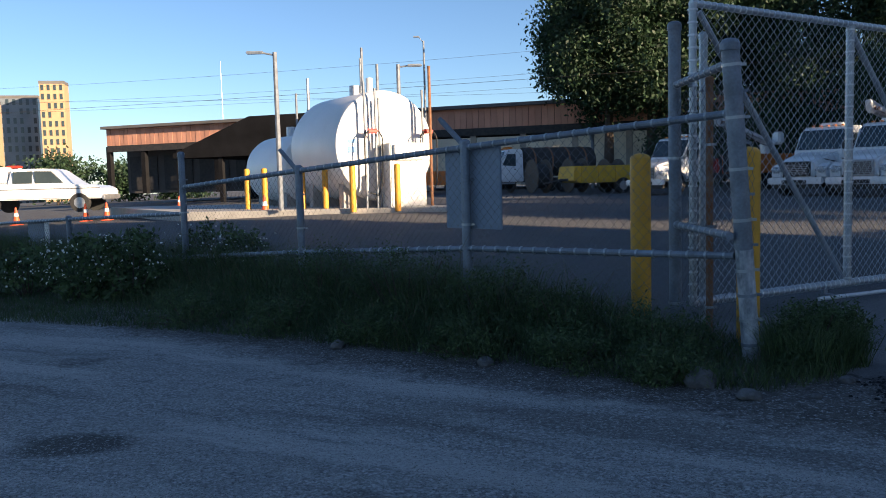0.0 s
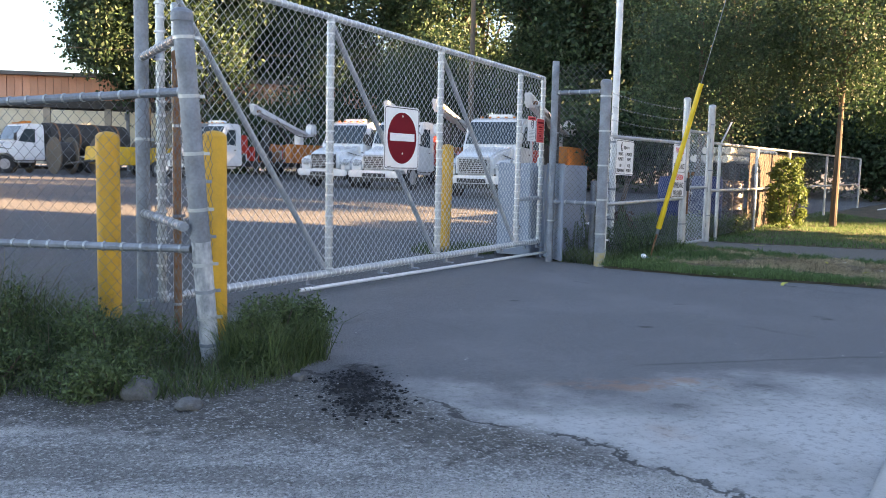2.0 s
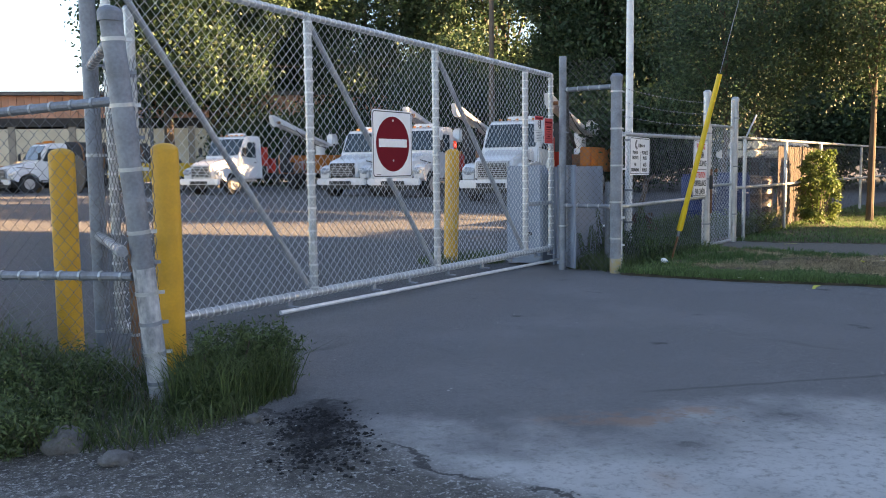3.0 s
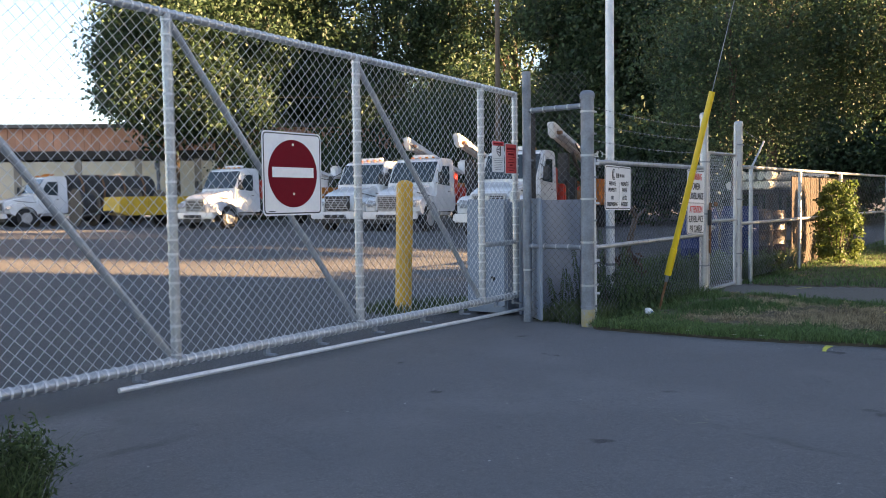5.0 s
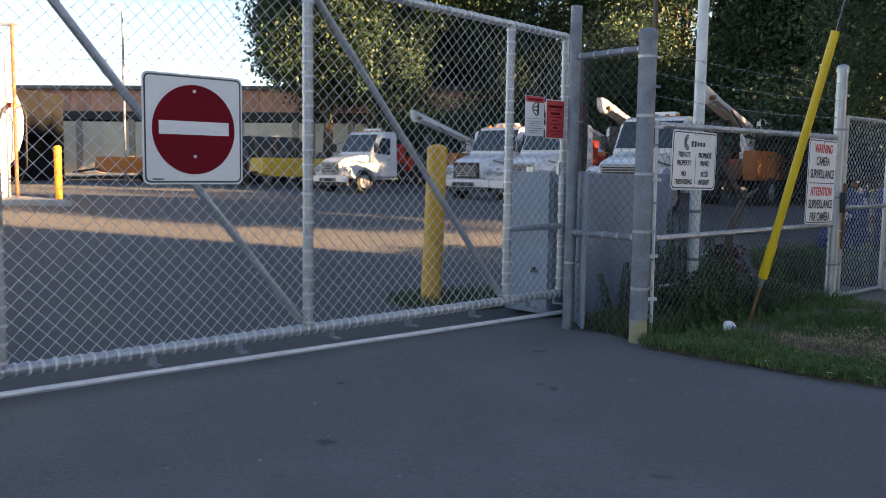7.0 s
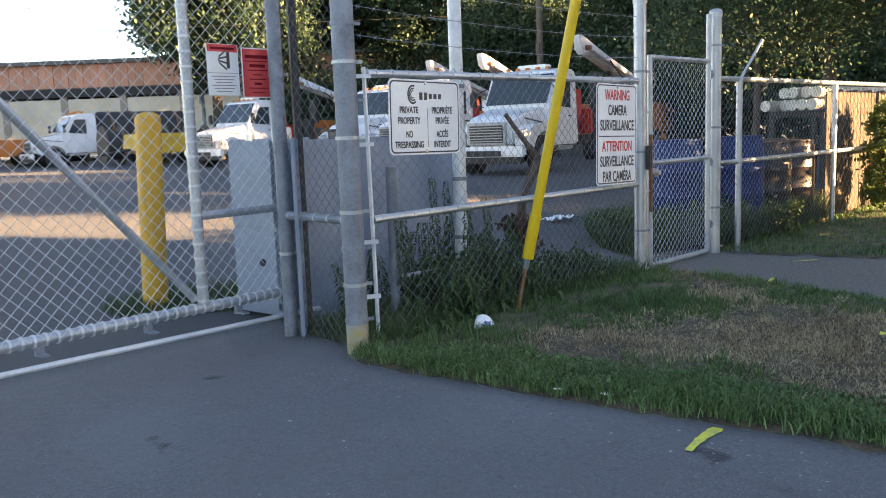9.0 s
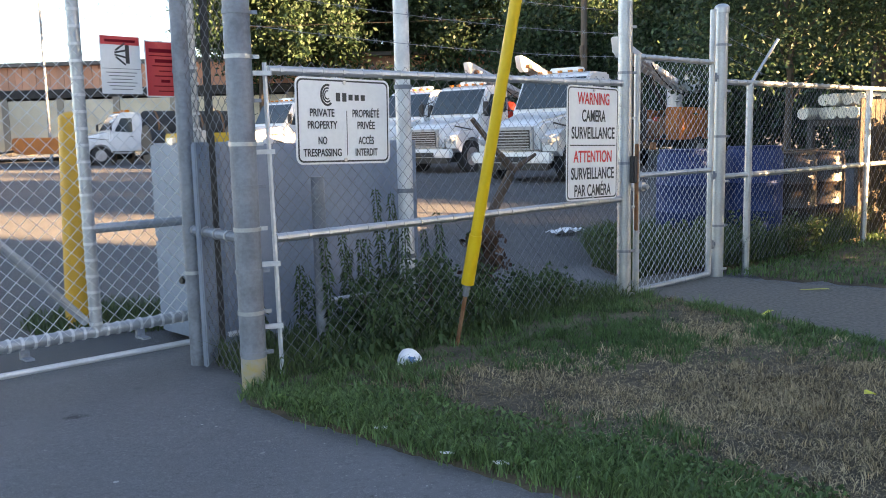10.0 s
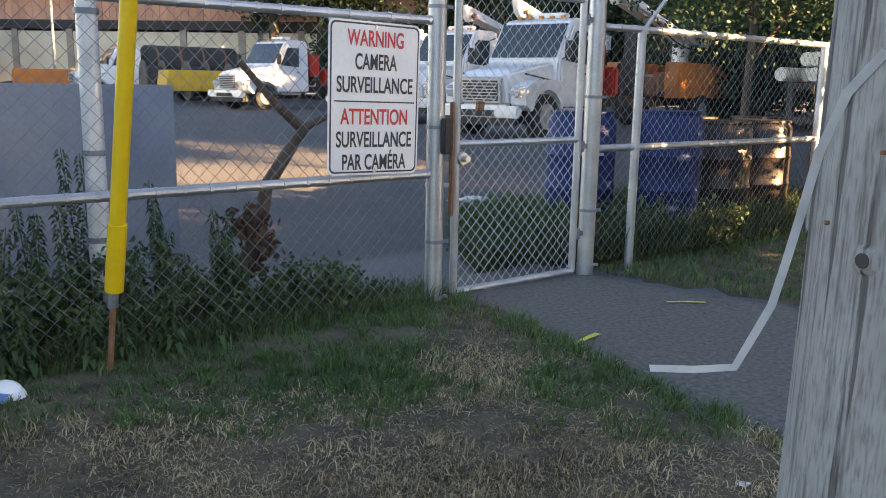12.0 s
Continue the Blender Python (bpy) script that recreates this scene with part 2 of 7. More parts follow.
    # gravel lot
    gx = math_node('MULTIPLY_ADD', y, 0.34, x)
    gx = math_node('MULTIPLY_ADD', wob, 0.7, gx)
    lot = math_node('MULTIPLY', ramp(gx, 4.85, 4.5), ramp(math_node('MULTIPLY_ADD', x, 0.9, y), 8.6, 8.0))
    vor = n.new("ShaderNodeTexVoronoi")
    vor.inputs["Scale"].default_value = 62
    l.new(co, vor.inputs[0])
    stone = mix(vor.outputs["Color"], (0.20, 0.196, 0.192), (0.78, 0.77, 0.76))
    stone = mix(ramp(vor.outputs["Distance"], 0.35, 0.7, 0, 0.5), stone, (0.16, 0.155, 0.15))
    stone = mix(ramp(speck, 0.4, 0.6, 0, 0.5), stone, (0.30, 0.29, 0.28))
    packed = mix(ramp(speck, 0.38, 0.62), (0.24, 0.232, 0.224), (0.50, 0.49, 0.475))
    gravel = mix(ramp(noise_tex(1.1, 6), 0.34, 0.50), packed, stone)
    gravel = mix(ramp(noise_tex(0.55, 4), 0.62, 0.70, 0, 0.7), gravel, (0.085, 0.08, 0.075))
    mott = noise_tex(9, 9, 0.72)
    gravel = mix(ramp(mott, 0.52, 0.66, 0, 0.6), gravel, (0.13, 0.125, 0.12))
    gravel = mix(ramp(mott, 0.44, 0.34, 0, 0.5), gravel, (0.56, 0.55, 0.535))
    # wheel tracks along the lot
    cmb = n.new("ShaderNodeCombineXYZ")
    l.new(math_node('MULTIPLY', math_node('MULTIPLY_ADD', y, -0.5, x), 0.22), cmb.inputs[0])
    l.new(math_node('MULTIPLY_ADD', wob, 0.5, math_node('MULTIPLY', math_node('MULTIPLY_ADD', x, 0.5, y), 1.7)), cmb.inputs[1])
    trk = n.new("ShaderNodeTexNoise")
    trk.inputs["Scale"].default_value, trk.inputs["Detail"].default_value = 1.0, 8
    trk.inputs["Roughness"].default_value = 0.62
    l.new(cmb.outputs[0], trk.inputs[0])
    gravel = mix(ramp(trk.outputs[0], 0.50, 0.62, 0, 0.65), gravel, (0.62, 0.60, 0.57))
    gravel = mix(ramp(trk.outputs[0], 0.46, 0.36, 0, 0.6), gravel, (0.13, 0.122, 0.112))
    # damp hollow
    hx = math_node('MULTIPLY', math_node('SUBTRACT', x, -2.03), 2.6)
    hy = math_node('MULTIPLY', math_node('SUBTRACT', y, 4.47), 4.2)
    hol = math_node('ADD', math_node('MULTIPLY', hx, hx), math_node('MULTIPLY', hy, hy))
    hol = math_node('MULTIPLY_ADD', math_node('SUBTRACT', mott, 0.5), 1.6, hol)
    gravel = mix(ramp(hol, 1.1, 0.3, 0, 0.9), gravel, (0.05, 0.047, 0.045))
    # damp and dark soil near the weeds
    soil = math_node('MULTIPLY_ADD', x, 0.72, y)
    soil = math_node('MULTIPLY_ADD', wob, 0.9, soil)
    soil = math_node('MULTIPLY_ADD', math_node('SUBTRACT', mott, 0.5), 0.7, soil)
    earth = mix(ramp(mott, 0.38, 0.62), (0.13, 0.118, 0.105), (0.052, 0.046, 0.042))
    gravel = mix(ramp(soil, 5.45, 6.05, 0, 0.9), gravel, earth)
    gravel = mix(ramp(noise_tex(130, 2), 0.63, 0.70, 0, 0.55), gravel, (0.5, 0.49, 0.48))
    gravel = mix(ramp(noise_tex(110, 2), 0.58, 0.66, 0, 0.8), gravel, (0.06, 0.056, 0.052))
    col = mix(ramp(noise_tex(22, 8, 0.75), 0.50, 0.68, 0, 0.35), col, (0.055, 0.055, 0.06))
    col = mix(ramp(noise_tex(150, 2), 0.66, 0.72, 0, 0.6), col, (0.42, 0.42, 0.42))
    clod = noise_tex(42, 4, 0.7)
    gravel = mix(ramp(clod, 0.54, 0.64, 0, 0.7), gravel, (0.66, 0.65, 0.63))
    gravel = mix(ramp(clod, 0.45, 0.36, 0, 0.42), gravel, (0.10, 0.096, 0.092))
    col = mix(lot, col, gravel)
    # broken edge of the asphalt
    rim = math_node('ABSOLUTE', math_node('SUBTRACT', math_node('MULTIPLY_ADD', math_node('SUBTRACT', noise_tex(6, 5, 0.7), 0.5), 0.35, gx), 4.68), 0.0)
    rim = math_node('MULTIPLY', ramp(rim, 0.035, 0.012), ramp(soil, 8.6, 8.0))
    col = mix(math_node('MULTIPLY', rim, ramp(noise_tex(2.2, 3), 0.36, 0.48, 0, 0.85)), col, (0.035, 0.034, 0.034))
    # rust-coloured stain where the dust begins
    sx = math_node('MULTIPLY', math_node('SUBTRACT', x, 4.55), 1.3)
    sy = math_node('MULTIPLY', math_node('SUBTRACT', math_node('MULTIPLY_ADD', x, 0.35, y), 6.0), 4.2)
    rad = math_node('ADD', math_node('MULTIPLY', sx, sx), math_node('MULTIPLY', sy, sy))
    rad = math_node('MULTIPLY_ADD', wob, 1.6, rad)
    streak = ramp(noise_tex(3.5, 7, 0.7), 0.44, 0.62)
    col = mix(math_node('MULTIPLY', streak, ramp(rad, 0.9, 0.1, 0, 0.6)), col, (0.36, 0.19, 0.12))
    # black broken asphalt edge
    rag = math_node('SUBTRACT', noise_tex(7, 7, 0.7), 0.5)
    ux = math_node('MULTIPLY_ADD', rag, 0.55, math_node('MULTIPLY_ADD', y, -0.35, x))
    uy = math_node('MULTIPLY_ADD', rag, 0.8, y)
    hump = math_node('MULTIPLY', ramp(ux, 0.82, 1.02), ramp(ux, 1.42, 1.15))
    hump = math_node('MULTIPLY', hump, ramp(uy, 4.15, 5.1))
    hump = math_node('MULTIPLY', hump, ramp(noise_tex(11, 8, 0.75), 0.36, 0.52, 0.6, 1.0))
    hump = math_node('MULTIPLY', hump, ramp(uy, 5.72, 5.5, 0, 0.95))
    col = mix(hump, col, (0.018, 0.018, 0.02))
    # cracks
    cr = n.new("ShaderNodeTexVoronoi")
    cr.feature = 'DISTANCE_TO_EDGE'
    cr.inputs["Scale"].default_value = 0.42
    warp = n.new("ShaderNodeMix")
    warp.data_type = 'VECTOR'
    warp.inputs[0].default_value = 0.12
    nz = n.new("ShaderNodeTexNoise")
    nz.inputs["Scale"].default_value = 1.6
    l.new(co, nz.inputs[0])
    l.new(co, warp.inputs[4])
    l.new(nz.outputs["Color"], warp.inputs[5])
    l.new(warp.outputs[1], cr.inputs[0])
    crack = math_node('MULTIPLY', ramp(cr.outputs["Distance"], 0.012, 0.004), ramp(lot, 0.6, 0.1))
    crack = math_node('MULTIPLY', crack, ramp(wob_big, 0.03, 0.12, 0, 0.35))
    col = mix(crack, col, (0.03, 0.03, 0.032))
    l.new(col, b.inputs["Base Color"])
    b.inputs["Roughness"].default_value = 0.88
    hgt = math_node('MULTIPLY_ADD', vor.outputs["Distance"], math_node('MULTIPLY', lot, -1.0), math_node('MULTIPLY_ADD', mott, math_node('MULTIPLY', lot, 1.5), math_node('MULTIPLY', grit, 0.5)))
    bp = n.new("ShaderNodeBump")
    bp.inputs["Strength"].default_value, bp.inputs["Distance"].default_value = 1.0, 0.025
    l.new(hgt, bp.inputs["Height"])
    l.new(bp.outputs[0], b.inputs["Normal"])
    return m


def pole_material():
    """Silvered wood with long drying cracks, dark streaks and fine grain."""
    m = material("pole_wood", (0.33, 0.32, 0.305), (0.255, 0.24, 0.225), 0.9, 0, 2.5, 30, 0.35, stretch=(2, 2, 0.8))
    n, l = m.node_tree.nodes, m.node_tree.links
    b = n["Principled BSDF"]
    base = b.inputs["Base Color"].links[0].from_socket
    co = n.new("ShaderNodeTexCoord")
    out, heights = base, None
    for stretch, lo, hi, dark in (((38, 38, 1.1), 0.615, 0.645, 0.7), ((110, 110, 4), 0.53, 0.66, 0.5), ((220, 220, 30), 0.46, 0.72, 0.5), ((4, 4, 2.6), 0.50, 0.75, 0.35), ((14, 14, 9), 0.58, 0.72, 0.35)):
        mp = n.new("ShaderNodeMapping")
        mp.inputs["Scale"].default_value = stretch
        l.new(co.outputs["Object"], mp.inputs[0])
        t = n.new("ShaderNodeTexNoise")
        t.inputs["Scale"].default_value, t.inputs["Detail"].default_value = 1.0, 6
        l.new(mp.outputs[0], t.inputs[0])
        r = n.new("ShaderNodeMapRange")
        r.inputs[1].default_value, r.inputs[2].default_value, r.inputs[4].default_value = lo, hi, dark
        l.new(t.outputs[0], r.inputs[0])
        x = n.new("ShaderNodeMix")
        x.data_type = 'RGBA'
        x.inputs[7].default_value = (0.045, 0.038, 0.033, 1)
        l.new(r.outputs[0], x.inputs[0])
        l.new(out, x.inputs[6])
        out = x.outputs[2]
        if heights is None:
            heights = r.outputs[0]
    l.new(out, b.inputs["Base Color"])
    bp = n.new("ShaderNodeBump")
    bp.invert = True
    bp.inputs["Strength"].default_value, bp.inputs["Distance"].default_value = 0.8, 0.008
    l.new(heights, bp.inputs["Height"])
    l.new(bp.outputs[0], b.inputs["Normal"])
    return m


POLE_WOOD = pole_material()


def lawn_material():
    m = material("lawn_soil", (0.045, 0.037, 0.025), (0.15, 0.112, 0.072), 0.95, 0, 5, 60, 0.8)
    return m


# ---------------------------------------------------------------- mesh helpers
def smoothstep(a, b, v):
    t = min(1.0, max(0.0, (v - a) / (b - a)))
    return t * t * (3 - 2 * t)


def height(x, y):
    """The lie of the land: level at the gate, a little higher in the yard, lower to the west."""
    return 0.30 * smoothstep(12, 27, y) - 0.028 * max(0.0, -4 - x) * smoothstep(5, 15, y)


def rot_to(d):
    return Vector((0, 0, 1)).rotation_difference(Vector(d).normalized()).to_matrix().to_4x4()


def tube(bm, p0, p1, r, seg=10, r2=None, caps=True):
    p0, p1 = Vector(p0), Vector(p1)
    d = p1 - p0
    m = Matrix.Translation((p0 + p1) / 2) @ rot_to(d)
    bmesh.ops.create_cone(bm, cap_ends=caps, segments=seg, radius1=r, radius2=r if r2 is None else r2, depth=d.length, matrix=m)
    return bm


def box(bm, c, s, m=None):
    mm = Matrix.Translation(c) @ Matrix.Diagonal((*s, 1))
    if m is not None:
        mm = m @ mm
    return bmesh.ops.create_cube(bm, size=1, matrix=mm)["verts"]


def ball(bm, c, r, seg=12, squash=(1, 1, 1)):
    bmesh.ops.create_uvsphere(bm, u_segments=seg, v_segments=max(6, seg // 2), radius=r, matrix=Matrix.Translation(c) @ Matrix.Diagonal((*squash, 1)))
    return bm


def soften(bm, w, seg=2):
    bmesh.ops.bevel(bm, geom=[e for e in bm.edges], offset=w, segments=seg, affect='EDGES', clamp_overlap=True)
    return bm


def prism(bm, outline, y0, y1, m=None):
    """An outline in x, z drawn out along y."""
    a = [bm.verts.new((x, y0, z)) for x, z in outline]
    c = [bm.verts.new((x, y1, z)) for x, z in outline]
    k = len(outline)
    bm.faces.new(a)
    bm.faces.new(c[::-1])
    for i in range(k):
        bm.faces.new((a[i], c[i], c[(i + 1) % k], a[(i + 1) % k]))
    bmesh.ops.recalc_face_normals(bm, faces=bm.faces)
    if m is not None:
        bmesh.ops.transform(bm, matrix=m, verts=a + c)
    return bm


def mesh_of(bm, name, mat, smooth=True):
    me = bpy.data.meshes.new(name)
    bm.to_mesh(me)
    bm.free()
    me.materials.append(mat)
    if smooth:
        me.polygons.foreach_set("use_smooth", [True] * len(me.polygons))
        me.set_sharp_from_angle(angle=radians(35))
    return me


def part(name, bm, mat, parent, label="", smooth=True, at=None):
    ob = new(name, mesh_of(bm, name, mat, smooth))
    ob.parent = parent
    if at is not None:
        ob.matrix_basis = at
    if label:
        tagged(ob, label)
    return ob


def thing(name, label, category, group="", m=None, kind=""):
    ob = new(name)
    ob.empty_display_size = 0.2
    if m is not None:
        ob.matrix_basis = m
    return tagged(ob, label, category, group, kind)


def solo(name, bm, mat, label, category, group="", kind="", smooth=True, m=None):
    ob = new(name, mesh_of(bm, name, mat, smooth))
    if m is not None:
        ob.matrix_basis = m
    return tagged(ob, label, category, group, kind)


def raw(name, verts, faces, mat, smooth=False):
    me = bpy.data.meshes.new(name)
    me.from_pydata(verts, [], faces)
    me.materials.append(mat)
    if smooth:
        me.polygons.foreach_set("use_smooth", [True] * len(me.polygons))
    return new(name, me)


def B():
    return bmesh.new()


def frame_at(p, d):
    """A pose at p whose x runs along d on the plan and whose -y faces the street."""
    d = Vector((d[0], d[1], 0)).normalized()
    n = Vector((-d.y, d.x, 0))
    return Matrix(((d.x, n.x, 0, p[0]), (d.y, n.y, 0, p[1]), (0, 0, 1, p[2] if len(p) > 2 else 0), (0, 0, 0, 1)))


def chain_link(p0, p1, z0, z1, cell=0.044, r=0.0023, top=None):
    """Woven wire between two plan points: zigzag wires, each bent over its neighbour. top: (z at p0, z at p1) where the top slopes."""
    p0, p1 = Vector((*p0[:2], 0)), Vector((*p1[:2], 0))
    d = p1 - p0
    length = d.length
    d.normalize()
    nrm = Vector((-d.y, d.x, 0))
    cols = int(length / cell) + 1
    verts, faces = [], []
    ring = [(math.cos(a), math.sin(a)) for a in (0.0, 2.094, 4.189)]
    for i in range(cols):
        s0 = i * cell
        t0 = top if top else (z1, z1)
        zt = t0[0] + (t0[1] - t0[0]) * s0 / length
        rows = int((zt - z0) / cell)
        start = len(verts)
        for k in range(rows + 1):
            side = (k + i) % 2
            s = min(max(s0 + (0.5 if side else -0.5) * cell * 1.02, 0), length)
            c = p0 + d * s + nrm * ((0.003 if side else -0.003)) + Vector((0, 0, z0 + k * cell))
            for a, b in ring:
                v = c + d * (a * r) + nrm * (b * r)
                verts.append((v.x, v.y, v.z))
        for k in range(rows):
            o = start + k * 3
            for j in range(3):
                faces.append((o + j, o + (j + 1) % 3, o + 3 + (j + 1) % 3, o + 3 + j))
    return verts, faces


def link_part(parent, p0, p1, z0, z1, mat=None, cell=0.044, top=None, r=0.0023):
    v, f = chain_link(p0, p1, z0, z1, cell=cell, top=top, r=r)
    ob = raw("chain_link", v, f, mat or WIRE)
    ob.parent = parent
    tagged(ob, "diamond-woven galvanized wire", kind="stuff")
    return ob


def text_mesh(body, size, mat, width=None):
    cu = bpy.data.curves.new("lettering", 'FONT')
    cu.body, cu.size, cu.align_x, cu.align_y, cu.extrude, cu.offset = body, size, 'CENTER', 'CENTER', 0.0006, size * 0.018
    tmp = bpy.data.objects.new("lettering", cu)
    scene.collection.objects.link(tmp)
    bpy.context.view_layer.update()
    me = bpy.data.meshes.new_from_object(tmp.evaluated_get(bpy.context.evaluated_depsgraph_get()))
    bpy.data.objects.remove(tmp)
    bpy.data.curves.remove(cu)
    xs = [v.co.x for v in me.vertices]
    k = width / (max(xs) - min(xs)) if width else 1.0
    me.transform(Matrix.Diagonal((k, 1, 1, 1)))
    me.transform(Matrix.Rotation(radians(90), 4, 'X'))
    me.materials.clear()
    me.materials.append(mat)
    return me


def lettering(body, x, z, size, mat, parent, width=None, y=-0.006):
    ob = new("lettering", text_mesh(body, size, mat, width))
    ob.parent = parent
    ob.matrix_basis = pose(x, y, z)
    return ob


# ---------------------------------------------------------------- ground
def sheet(name, fn, xs, ys, mat, lift=0.0):
    verts, faces = [], []
    for yy in ys:
        for xx in xs:
            verts.append((xx, yy, fn(xx, yy) + lift))
    w = len(xs)
    for j in range(len(ys) - 1):
        for i in range(w - 1):
            a = j * w + i
            faces.append((a, a + 1, a + 1 + w, a + w))
    return raw(name, verts, faces, mat, True)


def ground_height(x, y):
    near = 1.0 if (-12 < x < 18 and -4 < y < 14) else 0.0
    v = height(x, y)
    if near:
        v += 0.018 * (noise.noise(Vector((x * 0.5, y * 0.5, 0))))
        lot = x + 0.34 * y < 4.6 and x * 0.9 + y < 8.2
        if lot:
            v += 0.016 * noise.noise(Vector((x * 2.2, y * 2.2, 3))) + 0.008 * noise.noise(Vector((x * 7, y * 7, 5)))
    return v


axis_x = sorted(set([-1500, -600, -250, -120, -70, -45, -30, -20, -14] + [round(-10 + 0.14 * i, 3) for i in range(180)] + [16, 17, 18, 20, 24, 30, 40, 60, 100, 250, 600, 1500]))
axis_y = sorted(set([-1500, -400, -120, -40, -15, -6, -2] + [round(-1 + 0.14 * i, 3) for i in range(108)] + [15, 16, 18, 20, 22, 24, 26, 28, 32, 38, 46, 60, 90, 160, 400, 1500]))
ground = sheet("ground", ground_height, axis_x, axis_y, ground_material())
tagged(ground, "worn grey asphalt with a loose gravel lot", "ground", kind="structure")

# lawn outline: along the drive, then the walkway
LAWN = [(8.35, 9.25), (8.62, 8.85), (9.15, 8.2), (9.6, 7.55), (10.05, 6.9), (10.6, 6.2), (11.3, 5.3), (13.6, 5.2), (13.2, 6.8), (12.75, 8.2), (12.4, 9.0), (12.15, 10.0), (11.85, 10.95), (11.6, 11.4), (9.6, 10.7), (8.6, 9.9)]


def inside(poly, x, y):
    c = False
    j = len(poly) - 1
    for i in range(len(poly)):
        (x0, y0), (x1, y1) = poly[i], poly[j]
        if (y0 > y) != (y1 > y) and x < (x1 - x0) * (y - y0) / (y1 - y0) + x0:
            c = not c
        j = i
    return c


def patch_sheet(name, poly, mat, lift, step=0.12, bumpy=0.02, rough_edge=0.08):
    """A sheet cut to an outline, rounded down to the ground at its edge."""
    x0, x1 = min(p[0] for p in poly), max(p[0] for p in poly)
    y0, y1 = min(p[1] for p in poly), max(p[1] for p in poly)
    nx, ny = int((x1 - x0) / step) + 2, int((y1 - y0) / step) + 2
    keep = {}
    verts, faces = [], []

    def edge_dist(px, py):
        best = 9.0
        for i in range(len(poly)):
            a, b = Vector(poly[i]), Vector(poly[(i + 1) % len(poly)])
            t = max(0, min(1, (Vector((px, py)) - a).dot(b - a) / (b - a).length_squared))
            best = min(best, (a + (b - a) * t - Vector((px, py))).length)
        return best if inside(poly, px, py) else -best

    for j in range(ny):
        for i in range(nx):
            px, py = x0 + i * step, y0 + j * step
            e = edge_dist(px, py) + rough_edge * noise.noise(Vector((px * 4, py * 4, 1)))
            z = ground_height(px, py) + min(lift, e * 0.5) + (bumpy * noise.noise(Vector((px * 1.5, py * 1.5, 7))) if e > 0.2 else 0)
            keep[i, j] = (len(verts), e)
            verts.append((px, py, z))
    for j in range(ny - 1):
        for i in range(nx - 1):
            q = [keep[i, j], keep[i + 1, j], keep[i + 1, j + 1], keep[i, j + 1]]
            if max(e for _, e in q) > -0.05:
                faces.append(tuple(k for k, _ in q))
    return raw(name, verts, faces, mat, True)


SOIL = lawn_material()
lawn = tagged(patch_sheet("lawn", LAWN, SOIL, 0.05), "dry patchy lawn soil beside the drive", "lawn", kind="structure")
PARK = [(12.95, 11.75), (13.4, 11.2), (14.2, 10.3), (16.5, 8.5), (20, 6), (46, 2), (46, 26), (24, 17.5), (16, 13.4)]
park = tagged(patch_sheet("park_lawn", PARK, SOIL, 0.06, step=0.5), "mown park lawn beyond the walkway", "lawn", kind="structure")
WALK = [(11.7, 11.15), (12.1, 10.1), (12.4, 9.0), (12.7, 8.3), (13.2, 6.8), (13.6, 5.2), (22, 4.6), (20, 6), (16.5, 8.5), (14.2, 10.3), (13.4, 11.15), (12.95, 11.8), (12.6, 12.2), (11.8, 11.8)]
ASPHALT_PATH = material("path_asphalt", (0.17, 0.158, 0.138), (0.085, 0.08, 0.07), 0.95, 0, 34, 160, 0.5)
walkway = tagged(patch_sheet("walkway", WALK, ASPHALT_PATH, 0.035, step=0.15, bumpy=0.0, rough_edge=0.03), "grey asphalt footpath through the small gate", "path", kind="structure")
bm = B()
box(bm, (0, 0, 0), (6.5, 1.7, 0.08), frame_at((6.2, 3.6, -0.02), (2.2, 1.1)) @ pose(0, -0.85, 0))
soften(bm, 0.015)
pavement = solo("pavement", bm, CONCRETE, "pale concrete pavement slab along the street", "pavement", kind="structure", m=Matrix.Identity(4))

# ---------------------------------------------------------------- sliding gate
GA, GD = Vector((2.15, 7.25, 0)), Vector((0.877, 0.481, 0)).normalized()
GATE = frame_at(GA, GD)                      # x along the gate, -y to the street
G1, G2, G3, GE = 2.04, 4.06, 6.13, 6.87      # uprights along the gate
GB, GT = 0.265, 2.80


def gate_top(x):
    """The gate sags a little towards its closing end."""
    return GT - 0.0245 * x




def ties(parent, mat, p0, p1, r, n):
    """Wire ties wound round a tube."""
    bm = B()
    p0, p1 = Vector(p0), Vector(p1)
    for i in range(n):
        c = p0 + (p1 - p0) * ((i + 0.5) / n)
        d = (p1 - p0).normalized() * 0.008
        tube(bm, c - d, c + d, r * 1.18, 8)
    return tagged(part("wire_wrap", bm, mat, parent), kind="stuff")


